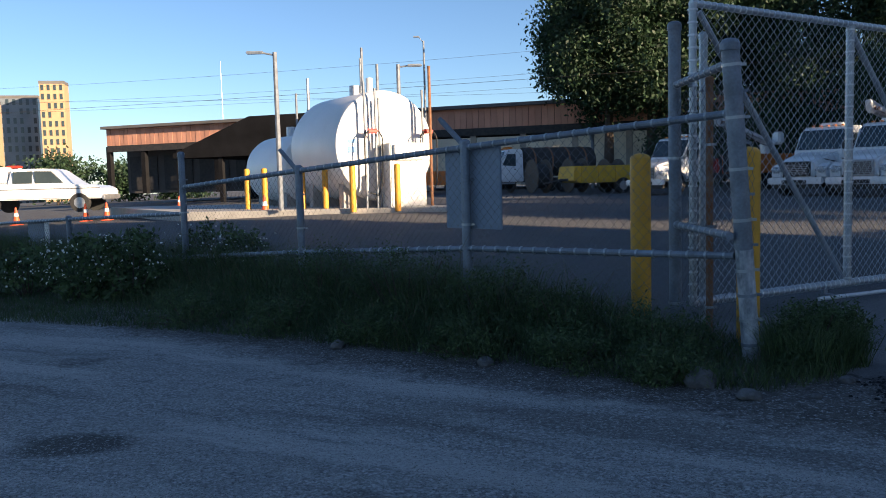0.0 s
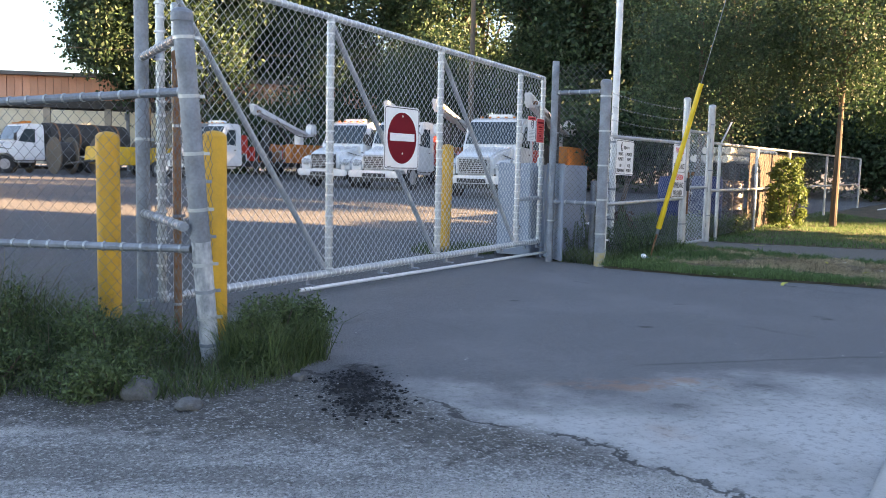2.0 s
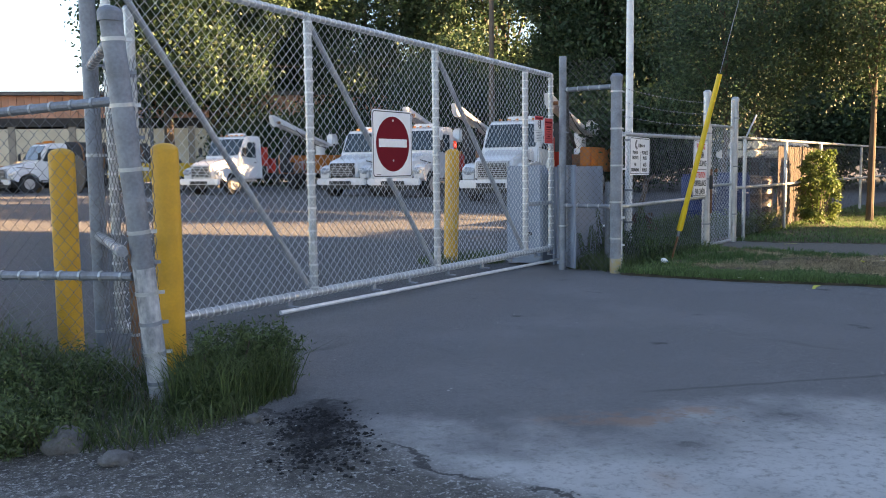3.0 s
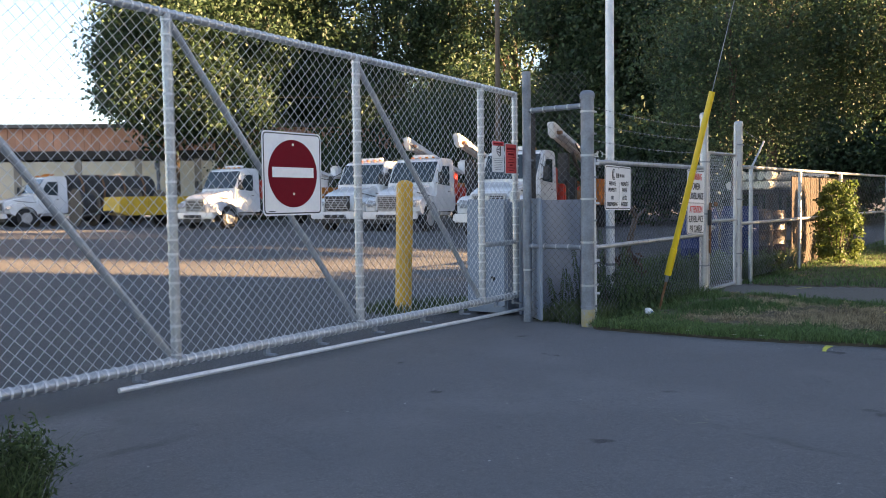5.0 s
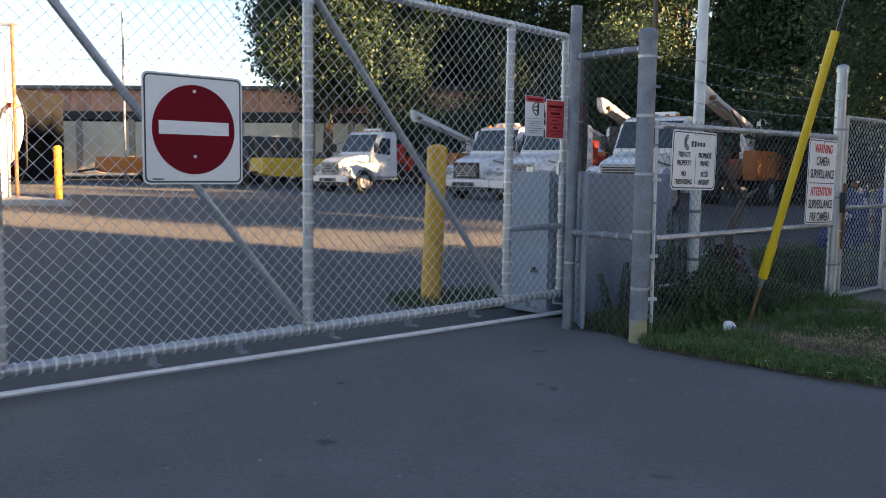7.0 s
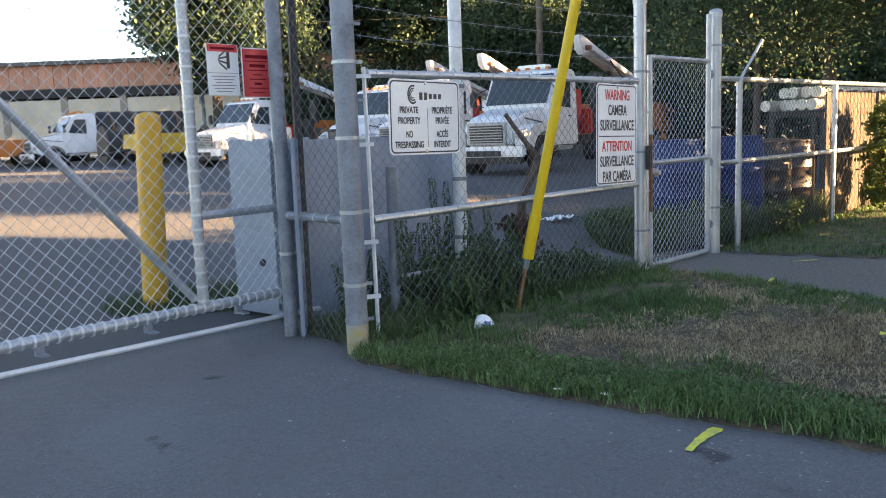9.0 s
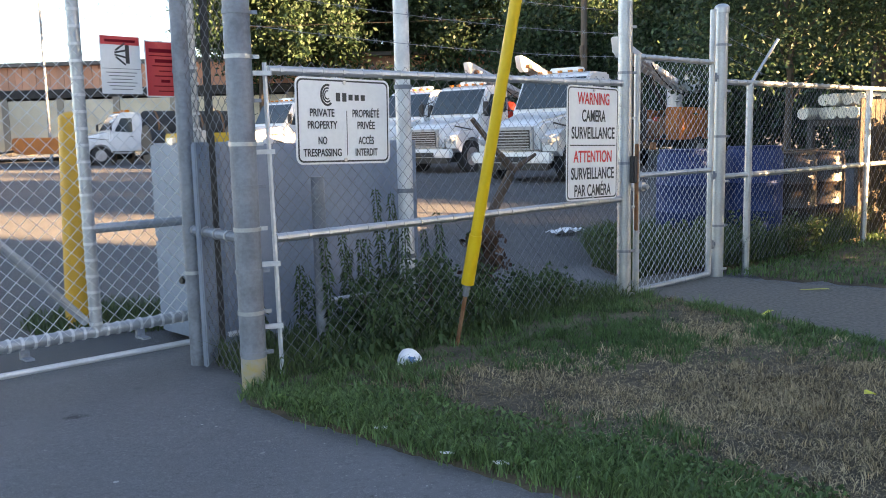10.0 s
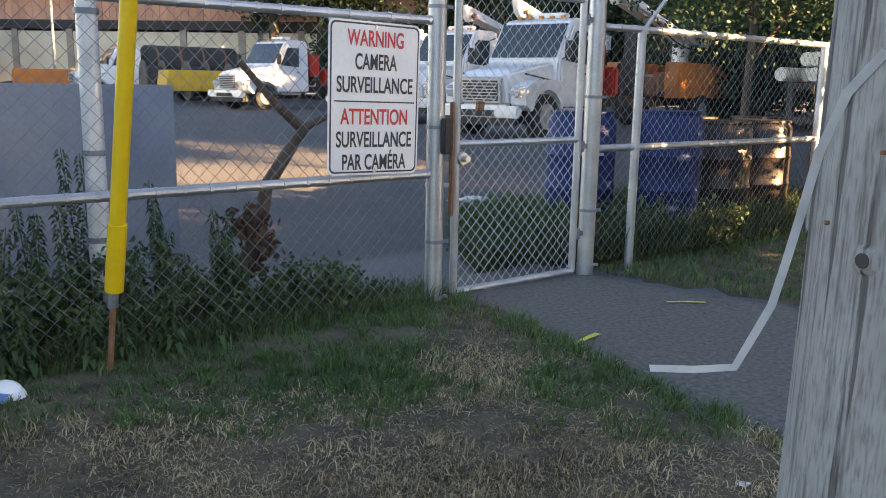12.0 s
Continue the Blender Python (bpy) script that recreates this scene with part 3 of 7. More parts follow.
def sliding_gate():
    g = thing("sliding_gate", "white galvanized chain-link sliding gate, closed across the drive", "gate", m=GATE)
    up = [("end_post", 0.0), ("upright", G1), ("upright", G2), ("upright", G3), ("end_post", GE)]
    for nm, x in up:
        bm = B()
        tube(bm, (x, 0, GB), (x, 0, gate_top(x)), 0.037 if nm == "upright" else 0.034, 12)
        part(nm, bm, GALV, g)
        ties(g, WHITE_STEEL, (x, 0, GB), (x, 0, gate_top(x)), 0.036, 24)
    for nm, z, z1, r in (("top_rail", GT, gate_top(GE), 0.030), ("bottom_rail", GB, GB, 0.036)):
        bm = B()
        tube(bm, (-0.02, 0, z), (GE + 0.02, 0, z1), r, 12)
        part(nm, bm, GALV, g)
        ties(g, WHITE_STEEL, (0, 0, z), (GE, 0, z1), r, 96)
    bm = B()
    tube(bm, (G3, 0, 0.9), (GE, 0, 0.9), 0.03, 10)
    part("middle_rail", bm, GALV, g)
    for a, b in ((0.05, G1), (G1, G2), (G2, G3)):
        bm = B()
        tube(bm, (a + 0.04, 0.02, gate_top(a) - 0.06), (b - 0.05, 0.02, GB + 0.06), 0.027, 10)
        part("diagonal_brace", bm, GALV, g)
    v, f = chain_link((0, 0), (GE, 0), GB, GT, cell=0.046, r=0.0027, top=(GT, gate_top(GE)))
    ob = raw("chain_link", [(x, y - 0.035, z) for x, y, z in v], f, WIRE)
    ob.parent = g
    tagged(ob, "diamond-woven galvanized wire", kind="stuff")
    bm = B()
    tube(bm, (1.5, -0.10, 0.165), (GE + 0.2, -0.10, 0.105), 0.019, 8)
    part("guide_rail", bm, WHITE_STEEL, g, "thin white guide rail close to the ground")
    for x in (1.7, 2.9, 3.5, 4.25, 5.0, 5.7, 6.4, 6.8):
        bm = B()
        box(bm, (x, -0.05, 0.185), (0.05, 0.12, 0.012))
        box(bm, (x, -0.01, 0.21), (0.05, 0.03, 0.07))
        part("bracket", bm, GALV_OLD, g)
    # catch plate on the closing post
    bm = B()
    box(bm, (GE + 0.03, 0.02, 1.43), (0.16, 0.05, 0.12))
    soften(bm, 0.008)
    part("latch_plate", bm, GALV, g)
    return g


sliding_gate()


def board(name, w, h, m, mat, label, rim=INK, group="", corner=0.04):
    """A sign plate with rounded corners, a border line and bolts; x, z from its centre, facing -y."""
    s = thing(name, label, "sign", group, m)

    def rounded(bm, ww, hh, y0, y1, rad):
        pts = []
        for cx, cz, a0 in ((ww / 2 - rad, hh / 2 - rad, 0), (-ww / 2 + rad, hh / 2 - rad, 90), (-ww / 2 + rad, -hh / 2 + rad, 180), (ww / 2 - rad, -hh / 2 + rad, 270)):
            for k in range(5):
                a = radians(a0 + k * 22.5)
                pts.append((cx + rad * math.cos(a), cz + rad * math.sin(a)))
        prism(bm, pts, y0, y1)
        return pts
    bm = B()
    rounded(bm, w, h, -0.0015, 0.0015, corner)
    part("plate", bm, mat, s, smooth=False)
    if rim:
        bm = B()
        a = rounded(bm, w - 0.022, h - 0.022, -0.0025, -0.0020, 0.034)
        part("border", bm, rim, s, "dark border line", smooth=False)
        bm = B()
        rounded(bm, w - 0.042, h - 0.042, -0.0034, -0.0026, 0.028)
        part("face", bm, mat, s, smooth=False)
    return s


def bolts(s, spots):
    for x, z in spots:
        bm = B()
        tube(bm, (x, -0.011, z), (x, -0.003, z), 0.011, 8)
        part("bolt", bm, RIM, s)


def no_entry():
    c = GATE @ Vector((3.17, -0.075, 1.635))
    s = board("no_entry_sign", 0.665, 0.675, frame_at(c, GD), SIGN_WHITE, "square white sign with a red disc and white bar")
    bm = B()
    tube(bm, (0, -0.0062, 0), (0, -0.0040, 0), 0.275, 48)
    part("disc", bm, SIGN_RED, s, "red disc", smooth=False)
    bm = B()
    box(bm, (0, -0.0074, 0.01), (0.465, 0.0018, 0.082))
    part("bar", bm, SIGN_WHITE, s, "white bar", smooth=False)
    bolts(s, ((0, 0.235), (0, -0.165)))
    bm = B()
    box(bm, (-0.24, -0.0045, -0.305), (0.07, 0.001, 0.008))
    part("imprint", bm, INK, s)


no_entry()


def small_signs():
    c = GATE @ Vector((6.37, -0.075, 1.885))
    s = board("warning_sign", 0.25, 0.345, frame_at(c, GD), SIGN_WHITE, "small white safety sign with a red heading on the gate", None, corner=0.004)
    bm = B()
    box(bm, (0, -0.0025, 0.145), (0.238, 0.001, 0.05))
    part("heading", bm, SIGN_BRIGHT, s, "red heading band")
    bm = B()
    box(bm, (0, -0.0036, 0.143), (0.19, 0.001, 0.016))
    part("heading_print", bm, SIGN_RED, s)
    for k in range(4):
        bm = B()
        box(bm, (0, 0, 0), (0.075, 0.001, 0.011), pose(0.0, -0.0025, 0.025 + 0.028 * k, 0, 38 - 25 * k, 0))
        part("pictogram_bar", bm, INK, s)
    bm = B()
    box(bm, (0.042, -0.0037, 0.065), (0.024, 0.001, 0.11))
    part("pictogram", bm, INK, s, "black hazard symbol")
    bm = B()
    box(bm, (0, -0.0025, -0.022), (0.238, 0.001, 0.003))
    part("divider", bm, WIRE_GREY, s)
    for k in range(6):
        bm = B()
        box(bm, (0.0, -0.0025, -0.045 - 0.02 * k), (0.19 - 0.03 * (k % 3), 0.001, 0.005))
        part("small_print", bm, WIRE_GREY, s)
    c = GATE @ Vector((6.65, -0.075, 1.87))
    s = board("danger_sign", 0.255, 0.345, frame_at(c, GD), SIGN_WHITE, "small red notice with dark print and pale rim on the gate", None, corner=0.004)
    bm = B()
    box(bm, (0, -0.0024, 0), (0.24, 0.001, 0.33))
    part("face", bm, SIGN_BRIGHT, s, "bright red face")
    for k, (w, hh) in enumerate(((0.2, 0.024), (0.2, 0.006), (0.13, 0.022), (0.17, 0.007), (0.08, 0.007), (0.14, 0.007), (0.06, 0.018), (0.16, 0.006), (0.1, 0.006))):
        bm = B()
        box(bm, (0.0, -0.0036, 0.112 - 0.031 * k), (w, 0.001, hh))
        part("small_print", bm, SIGN_RED, s)


small_signs()


# ---------------------------------------------------------------- posts and fences
def post(name, base, h, r, mat, label, lean=(0, 0), bands=0, cap=True, parent=None, paint=None, group="", worn_foot=None):
    """A round steel post with a cap and clamp bands."""
    p = thing(name, label, "post", group, Matrix.Translation(base)) if parent is None else parent
    o = Vector((0, 0, 0)) if parent is None else Vector(base)
    a, b = o + Vector((0, 0, -0.15)), o + Vector((lean[0], lean[1], h))
    bm = B()
    tube(bm, a, b, r, 16)
    part("shaft", bm, mat, p)
    if cap:
        bm = B()
        ball(bm, b, r * 1.12, 12, (1, 1, 0.55))
        tube(bm, b - Vector((0, 0, 0.05)), b, r * 1.12, 14)
        part("cap", bm, mat, p)
    for i in range(bands):
        t = (i + 0.6) / (bands + 0.4)
        c = a + (b - a) * t
        bm = B()
        dd = (b - a).normalized() * 0.011
        tube(bm, c - dd, c + dd, r * 1.09, 14)
        box(bm, c + Vector((r * 1.3, -0.01, 0)), (0.035, 0.018, 0.02))
        part("clamp_band", bm, GALV_OLD if i % 2 else GALV, p)
    if worn_foot:
        bm = B()
        tube(bm, a, a + (b - a) * (worn_foot / h), r * 1.012, 16)
        part("worn_paint", bm, WORN_WHITE, p, "chipped pale paint on the lower post")
    if paint:
        bm = B()
        tube(bm, o + Vector((0, 0, -0.05)), o + Vector((0, 0, paint)), r * 1.015, 16)
        part("paint_band", bm, FLAKED, p, "flaking yellow paint at the foot")
    return p


def rails(parent, p0, p1, zs, r, mat, name="rail", n=None):
    for z0, z1 in zs:
        a, b = Vector((p0[0], p0[1], z0)), Vector((p1[0], p1[1], z1))
        bm = B()
        tube(bm, a, b, r, 10)
        part(name, bm, mat, parent)
        ties(parent, GALV, a, b, r, n or max(3, int((b - a).length / 0.14)))


HINGE, TALL = (2.24, 6.06), (2.05, 7.45)
post("gate_post", (*HINGE, 0), 2.27, 0.062, GALV_OLD, "leaning galvanized gate post wound with tie bands", lean=(-0.21, -0.11), bands=13, worn_foot=0.92)
post("guide_post", (*TALL, 0), 2.66, 0.055, GALV_OLD, "tall grey steel guide post beside the gate", bands=4)
post("guide_post", (2.22, 7.02, 0), 2.15, 0.03, RUST, "thin rusty steel post beside the gate", bands=3)
post("guide_post", (2.35, 7.62, 0), 2.6, 0.038, GALV, "galvanized rear guide post of the gate", bands=4)
side = thing("side_fence", "short chain-link side panel between two gate posts", "fence")
rails(side, (2.04, 5.98), TALL, ((2.14, 2.14), (0.93, 0.93)), 0.03, GALV_OLD)
link_part(side, HINGE, TALL, 0.1, 2.1, WIRE_OLD)

# fence along the weeds
FL = [Vector((2.1, 6.05)), Vector((0.22, 7.88)), Vector((-1.65, 9.7)), Vector((-3.58, 11.58)), Vector((-6.4, 14.3)), Vector((-9.2, 17.0))]
FTOP, FMID = [1.80, 1.67, 1.52, 1.36, 1.15, 0.95], [0.78, 0.73, 0.58, 0.40, 0.25, 0.1]
FRUN = [(FTOP[0], FTOP[1]), (FTOP[1], FTOP[2]), (FTOP[2], FTOP[3]), (1.0, 0.86), (0.86, 0.7)]      # the western run hangs lower
street_fence = thing("street_fence", "sagging old chain-link fence with weathered rails", "fence")
for i in range(5):
    rails(street_fence, FL[i], FL[i + 1], (FRUN[i], (FMID[i], FMID[i + 1])), 0.028, GALV_OLD)
    link_part(street_fence, FL[i], FL[i + 1], -0.05 - 0.05 * i, 1.7, WIRE_OLD, top=FRUN[i], cell=0.045, r=0.0021)
for p, h in ((FL[1], 1.72), (FL[2], 1.56), (FL[3], 1.82), (FL[4], 0.9), (FL[5], 0.75)):
    post("fence_post", (p.x, p.y, 0), h, 0.044, GALV_OLD, "weathered galvanized fence post", bands=4, parent=street_fence)
for p, h in ((FL[1], 1.68), (FL[2], 1.5)):
    bm = B()
    tube(bm, (p.x, p.y, h), (p.x - 0.23, p.y + 0.12, h + 0.27), 0.022, 8)
    box(bm, (0, 0, 0), (0.05, 0.012, 0.3), Matrix.Translation((p.x - 0.12, p.y + 0.06, h + 0.14)) @ rot_to((-0.23, 0.12, 0.27)))
    part("barbed_wire_arm", bm, GALV_OLD, street_fence)

# grey sheet hung behind the fence
fd = (FL[0] - FL[1]).normalized()
bm = B()
box(bm, (0.0, 0.07, 1.30), (0.70, 0.02, 0.78), frame_at((0.24, 7.86, 0), fd))
soften(bm, 0.006)
solo("sheet_board", bm, SHEET, "plain grey-blue sheet hung on the old fence", "board")

bm = B()
box(bm, (0.0, 0.07, 0.42), (0.78, 0.02, 0.80), frame_at((-7.6, 15.45, 0), fd))
soften(bm, 0.006)
solo("sheet_board", bm, SHEET, "plain grey sheet low on the old fence among weeds", "board")
bm = B()
box(bm, (0.52, 0.07, 0.45), (0.2, 0.02, 0.78), frame_at((-7.6, 15.45, 0), fd))
soften(bm, 0.006)
solo("sheet_board", bm, SIGN_WHITE, "narrow white notice board low on the old fence", "board")

# posts on the far side of the drive
R0, RP = (8.12, 10.2), (8.44, 9.48)
post("closing_post", (*R0, 0), 2.84, 0.05, GALV_OLD, "tall grey steel post where the gate closes", bands=2, cap=False)
post("gate_post", (*RP, 0), 2.52, 0.072, GALV_OLD, "stout galvanized gate post with tie bands and yellow foot", bands=11, paint=0.2)
bm = B()
box(bm, (8.27, 10.33, 1.2), (0.05, 0.09, 2.4))
soften(bm, 0.006)
solo("closing_channel", bm, DARK, "dark steel channel that receives the gate", "post")
closing = thing("side_fence", "narrow chain-link panel beside the closing post", "fence")
rails(closing, R0, RP, ((2.40, 2.40), (0.87, 0.87)), 0.03, GALV_OLD)
link_part(closing, R0, RP, 0.05, 2.80, WIRE_OLD)

PG1, PG2 = (11.55, 11.05), (12.87, 11.72)
FR = [PG2, (13.3, 11.88), (15.72, 13.05), (18.4, 14.35), (22.5, 16.3), (28.0, 19.0)]
lawn_fence = thing("lawn_fence", "galvanized chain-link fence with barbed wire above", "fence")
P0 = (8.60, 9.56)
rails(lawn_fence, P0, PG1, ((1.80, 1.81), (0.86, 0.87)), 0.026, GALV)
link_part(lawn_fence, P0, PG1, 0.05, 1.885, WIRE_GREY)
bm = B()
tube(bm, (8.60, 9.555, 0.03), (8.58, 9.55, 1.84), 0.014, 6)
part("tension_bar", bm, WHITE_STEEL, lawn_fence)
for z in (0.36, 0.72, 1.35, 1.78):
    bm = B()
    box(bm, (8.52, 9.515, z), (0.19, 0.02, 0.026), None)
    part("tension_clip", bm, WHITE_STEEL, lawn_fence)
for i in range(5):
    a, b = FR[i], FR[i + 1]
    rails(lawn_fence, a, b, ((1.86, 1.86), (0.98, 0.98)), 0.026, GALV)
    link_part(lawn_fence, a, b, 0.12, 1.87, WIRE_GREY, cell=0.044 if i < 2 else 0.08)
for i, p in enumerate(FR[1:]):
    bm = B()
    tube(bm, (*p, -0.1), (*p, 1.86), 0.034, 12)
    part("fence_post", bm, GALV, lawn_fence)
    if i > 0:
        continue
    bm = B()
    tube(bm, (*p, 1.84), (p[0] + 0.34, p[1] + 0.06, 2.28), 0.016, 8)
    part("barbed_wire_arm", bm, GALV, lawn_fence)


def barbed(parent, p, q, sag=0.05, mat=GALV_OLD):
    p, q = Vector(p), Vector(q)
    bm = B()
    n = 8
    for k in range(n):
        a, b = k / n, (k + 1) / n
        pa = p.lerp(q, a) - Vector((0, 0, sag * 4 * a * (1 - a)))
        pb = p.lerp(q, b) - Vector((0, 0, sag * 4 * b * (1 - b)))
        tube(bm, pa, pb, 0.0026, 4, caps=False)
    m = int((q - p).length / 0.13)
    for k in range(1, m):
        a = k / m
        c = p.lerp(q, a) - Vector((0, 0, sag * 4 * a * (1 - a)))
        for sgn in (-1, 1):
            tube(bm, c + Vector((0.012, 0, -0.016 * sgn)), c + Vector((-0.012, 0, 0.016 * sgn)), 0.0016, 3, caps=False)
    ob = part("barbed_wire", bm, mat, parent)
    return ob


for z in (2.02, 2.2, 2.38):
    barbed(lawn_fence, (*RP, z + 0.02), (*PG1, z), 0.04)
    barbed(lawn_fence, (*PG2, z + 0.1), (FR[1][0] + 0.25, FR[1][1] + 0.04, z - 0.1), 0.01)

post("gate_post", (*PG1, 0), 2.55, 0.058, GALV, "galvanized post of the small pedestrian gate", bands=7)
post("gate_post", (*PG2, 0), 2.53, 0.062, GALV, "galvanized hinge post of the small pedestrian gate", bands=6)


def pedestrian_gate():
    d = Vector(PG2) - Vector(PG1)
    g = thing("pedestrian_gate", "narrow galvanized chain-link pedestrian gate, closed", "gate", m=frame_at((*PG1, 0), d))
    x0, x1 = 0.17, d.length - 0.15
    for x in (x0, x1):
        bm = B()
        tube(bm, (x, 0, 0.07), (x, 0, 2.5 if x == x1 else 2.05), 0.027, 12)
        part("stile", bm, GALV, g)
    for z in (0.07, 1.05, 2.03):
        bm = B()
        tube(bm, (x0, 0, z), (x1, 0, z), 0.024, 10)
        part("rail", bm, GALV, g)
        ties(g, GALV, (x0, 0, z), (x1, 0, z), 0.024, 7)
    v, f = chain_link((x0, 0), (x1, 0), 0.07, 2.03, cell=0.042)
    ob = raw("chain_link", v, f, WIRE)
    ob.parent = g
    tagged(ob, "diamond-woven galvanized wire", kind="stuff")
    bm = B()
    box(bm, (0.085, -0.06, 0.96), (0.028, 0.03, 0.72))
    box(bm, (0.085, -0.06, 1.33), (0.05, 0.04, 0.06), pose(0, 0, 0, 0, 10, 0))
    soften(bm, 0.006)
    part("drop_bar", bm, RUST, g, "rusty steel drop bar")
    bm = B()
    box(bm, (0.02, -0.075, 1.11), (0.055, 0.05, 0.22))
    soften(bm, 0.008)
    part("lock_box", bm, DARK, g)
    bm = B()
    tube(bm, (0.2, -0.05, 0.96), (0.2, 0.05, 0.96), 0.04, 12)
    tube(bm, (0.2, -0.09, 0.96), (0.2, -0.05, 0.96), 0.022, 10)
    part("lock_knob", bm, RIM, g)
    for z in (0.35, 1.0, 1.9):
        bm = B()
        tube(bm, (x1 + 0.035, -0.01, z - 0.04), (x1 + 0.035, -0.01, z + 0.04), 0.02, 10)
        box(bm, (x1 + 0.09, 0, z), (0.13, 0.03, 0.035))
        part("hinge", bm, GALV_OLD, g)
    return g


pedestrian_gate()


# ---------------------------------------------------------------- lettered signs on the lawn fence
FDIR = (Vector(PG1) - Vector(RP)).normalized()


def on_fence(x, y, z, off=0.05):
    n = Vector((FDIR.y, -FDIR.x))
    return frame_at((x + n.x * off, y + n.y * off, z), FDIR)


def private_sign():
    s = board("private_property_sign", 0.675, 0.50, on_fence(9.02, 9.775, 1.515) @ pose(0, 0, 0, 0, 1.0, 0), SIGN_WHITE, "white bilingual sign reading private property no trespassing", INK)
    for t, z, w in (("PRIVATE", 0.045, 0.17), ("PROPERTY", -0.025, 0.205), ("NO", -0.115, 0.06), ("TRESPASSING", -0.185, 0.265)):
        lettering(t, -0.16, z, 0.062, INK, s, w)
    for t, z, w in (("PROPRIÉTÉ", 0.045, 0.20), ("PRIVÉE", -0.025, 0.13), ("ACCÈS", -0.115, 0.115), ("INTERDIT", -0.185, 0.165)):
        lettering(t, 0.155, z, 0.062, INK, s, w)
    bm = B()
    box(bm, (0.015, -0.0045, -0.07), (0.004, 0.001, 0.26))
    part("divider", bm, INK, s)
    # emblem: three nested arcs and a word-sized bar
    bm = B()
    for k, (r0, th) in enumerate(((0.058, 0.012), (0.040, 0.009), (0.024, 0.007))):
        for j in range(14):
            a = radians(70 + j * 17)
            b = radians(70 + (j + 1) * 17)
            p = Vector((-0.12 + r0 * 0.75 * math.cos(a), 0, 0.15 + r0 * math.sin(a)))
            q = Vector((-0.12 + r0 * 0.75 * math.cos(b), 0, 0.15 + r0 * math.sin(b)))
            c = (p + q) / 2
            ang = math.degrees(math.atan2((q - p).z, (q - p).x))
            box(bm, (0, 0, 0), ((q - p).length * 1.1, 0.001, th), pose(c.x, -0.0045, c.z, 0, -ang, 0))
    part("emblem", bm, INK, s, "dark emblem of nested arcs")
    for k in range(5):
        bm = B()
        box(bm, (-0.045 + k * 0.045, -0.0045, 0.14), (0.03, 0.001, 0.034 if k not in (0, 1) else 0.05))
        part("emblem_bar", bm, INK, s)
    bolts(s, ((0.0, 0.225), (0.0, -0.225)))


def camera_sign():
    s = board("camera_warning_sign", 0.635, 0.87, on_fence(11.1, 10.79, 1.335) @ pose(0, 0, 0, 0, 1.2, 0), SIGN_WHITE, "white bilingual camera surveillance warning sign", INK)
    for t, z, w, mt in (("WARNING", 0.335, 0.39, INK_RED), ("CAMERA", 0.205, 0.29, INK), ("SURVEILLANCE", 0.075, 0.53, INK),
                        ("ATTENTION", -0.105, 0.47, INK_RED), ("SURVEILLANCE", -0.235, 0.53, INK), ("PAR CAMÉRA", -0.365, 0.45, INK)):
        lettering(t, 0, z, 0.125, mt, s, w)
    bm = B()
    box(bm, (0, -0.0045, -0.015), (0.56, 0.001, 0.008))
    part("divider", bm, INK, s)
    bolts(s, ((0, 0.405), (0, -0.41)))


private_sign()
camera_sign()


# ---------------------------------------------------------------- bollards, cabinet, sheets, poles
def bollard(x, y, h, r=0.095, lean=(0, 0)):
    p = thing("bollard", "yellow painted steel bollard with a domed top", "bollard", "yellow bollards", Matrix.Translation((x, y, height(x, y))))
    bm = B()
    tube(bm, (0, 0, -0.1), (lean[0], lean[1], h - r * 0.5), r, 20)
    part("shaft", bm, YELLOW, p)
    bm = B()
    ball(bm, (lean[0], lean[1], h - r * 0.5), r, 18, (1, 1, 0.55))
    part("dome", bm, YELLOW, p)
    return p


bollard(1.86, 7.95, 1.57)
bollard(2.40, 6.62, 1.57, 0.088)
bollard(7.2, 11.7, 1.66, 0.105, (0.06, 0.02))


def cabinet():
    d = Vector((8.11, 10.74)) - Vector((7.81, 11.23))
    c = thing("steel_cabinet", "grey-blue steel control cabinet behind the gate", "cabinet", m=frame_at((7.84, 11.18, 0.03), d))
    bm = B()
    box(bm, (0.28, 0.2, 0.69), (0.56, 0.38, 1.38))
    soften(bm, 0.012)
    part("body", bm, SHEET, c)
    for z, h in ((1.03, 0.66), (0.36, 0.62)):
        bm = B()
        box(bm, (0.28, -0.004, z), (0.52, 0.014, h))
        soften(bm, 0.005)
        part("door", bm, SHEET, c)
    bm = B()
    tube(bm, (0.38, -0.03, 0.42), (0.38, -0.005, 0.42), 0.028, 12)
    part("handle", bm, DARK, c, "black round latch")
    bm = B()
    box(bm, (0.28, 0.02, 1.39), (0.08, 0.03, 0.05))
    part("hasp", bm, RIM, c)
    return c


cabinet()
pd = Vector((9.92, 11.65)) - Vector((8.28, 10.64))
bm = B()
box(bm, (pd.length / 2, 0, 0.70), (pd.length, 0.03, 1.38), frame_at((8.28, 10.64, 0.0), pd))
soften(bm, 0.008)
solo("sheet_board", bm, SHEET, "large grey-blue sheet standing behind the fence", "board")
bm = B()
box(bm, (0.30, 0, 0.70), (0.62, 0.03, 1.38), frame_at((8.17, 9.99, 0.02), (0.15, 0.62)))
soften(bm, 0.008)
solo("sheet_board", bm, SHEET, "narrow grey-blue sheet between the closing posts", "board")
post("short_post", (8.93, 10.25, 0), 1.17, 0.045, GALV_OLD, "short galvanized post in the weeds", cap=False)
bm = B()
tube(bm, (8.93, 10.25, 0.34), (9.28, 10.3, 0.36), 0.018, 8)
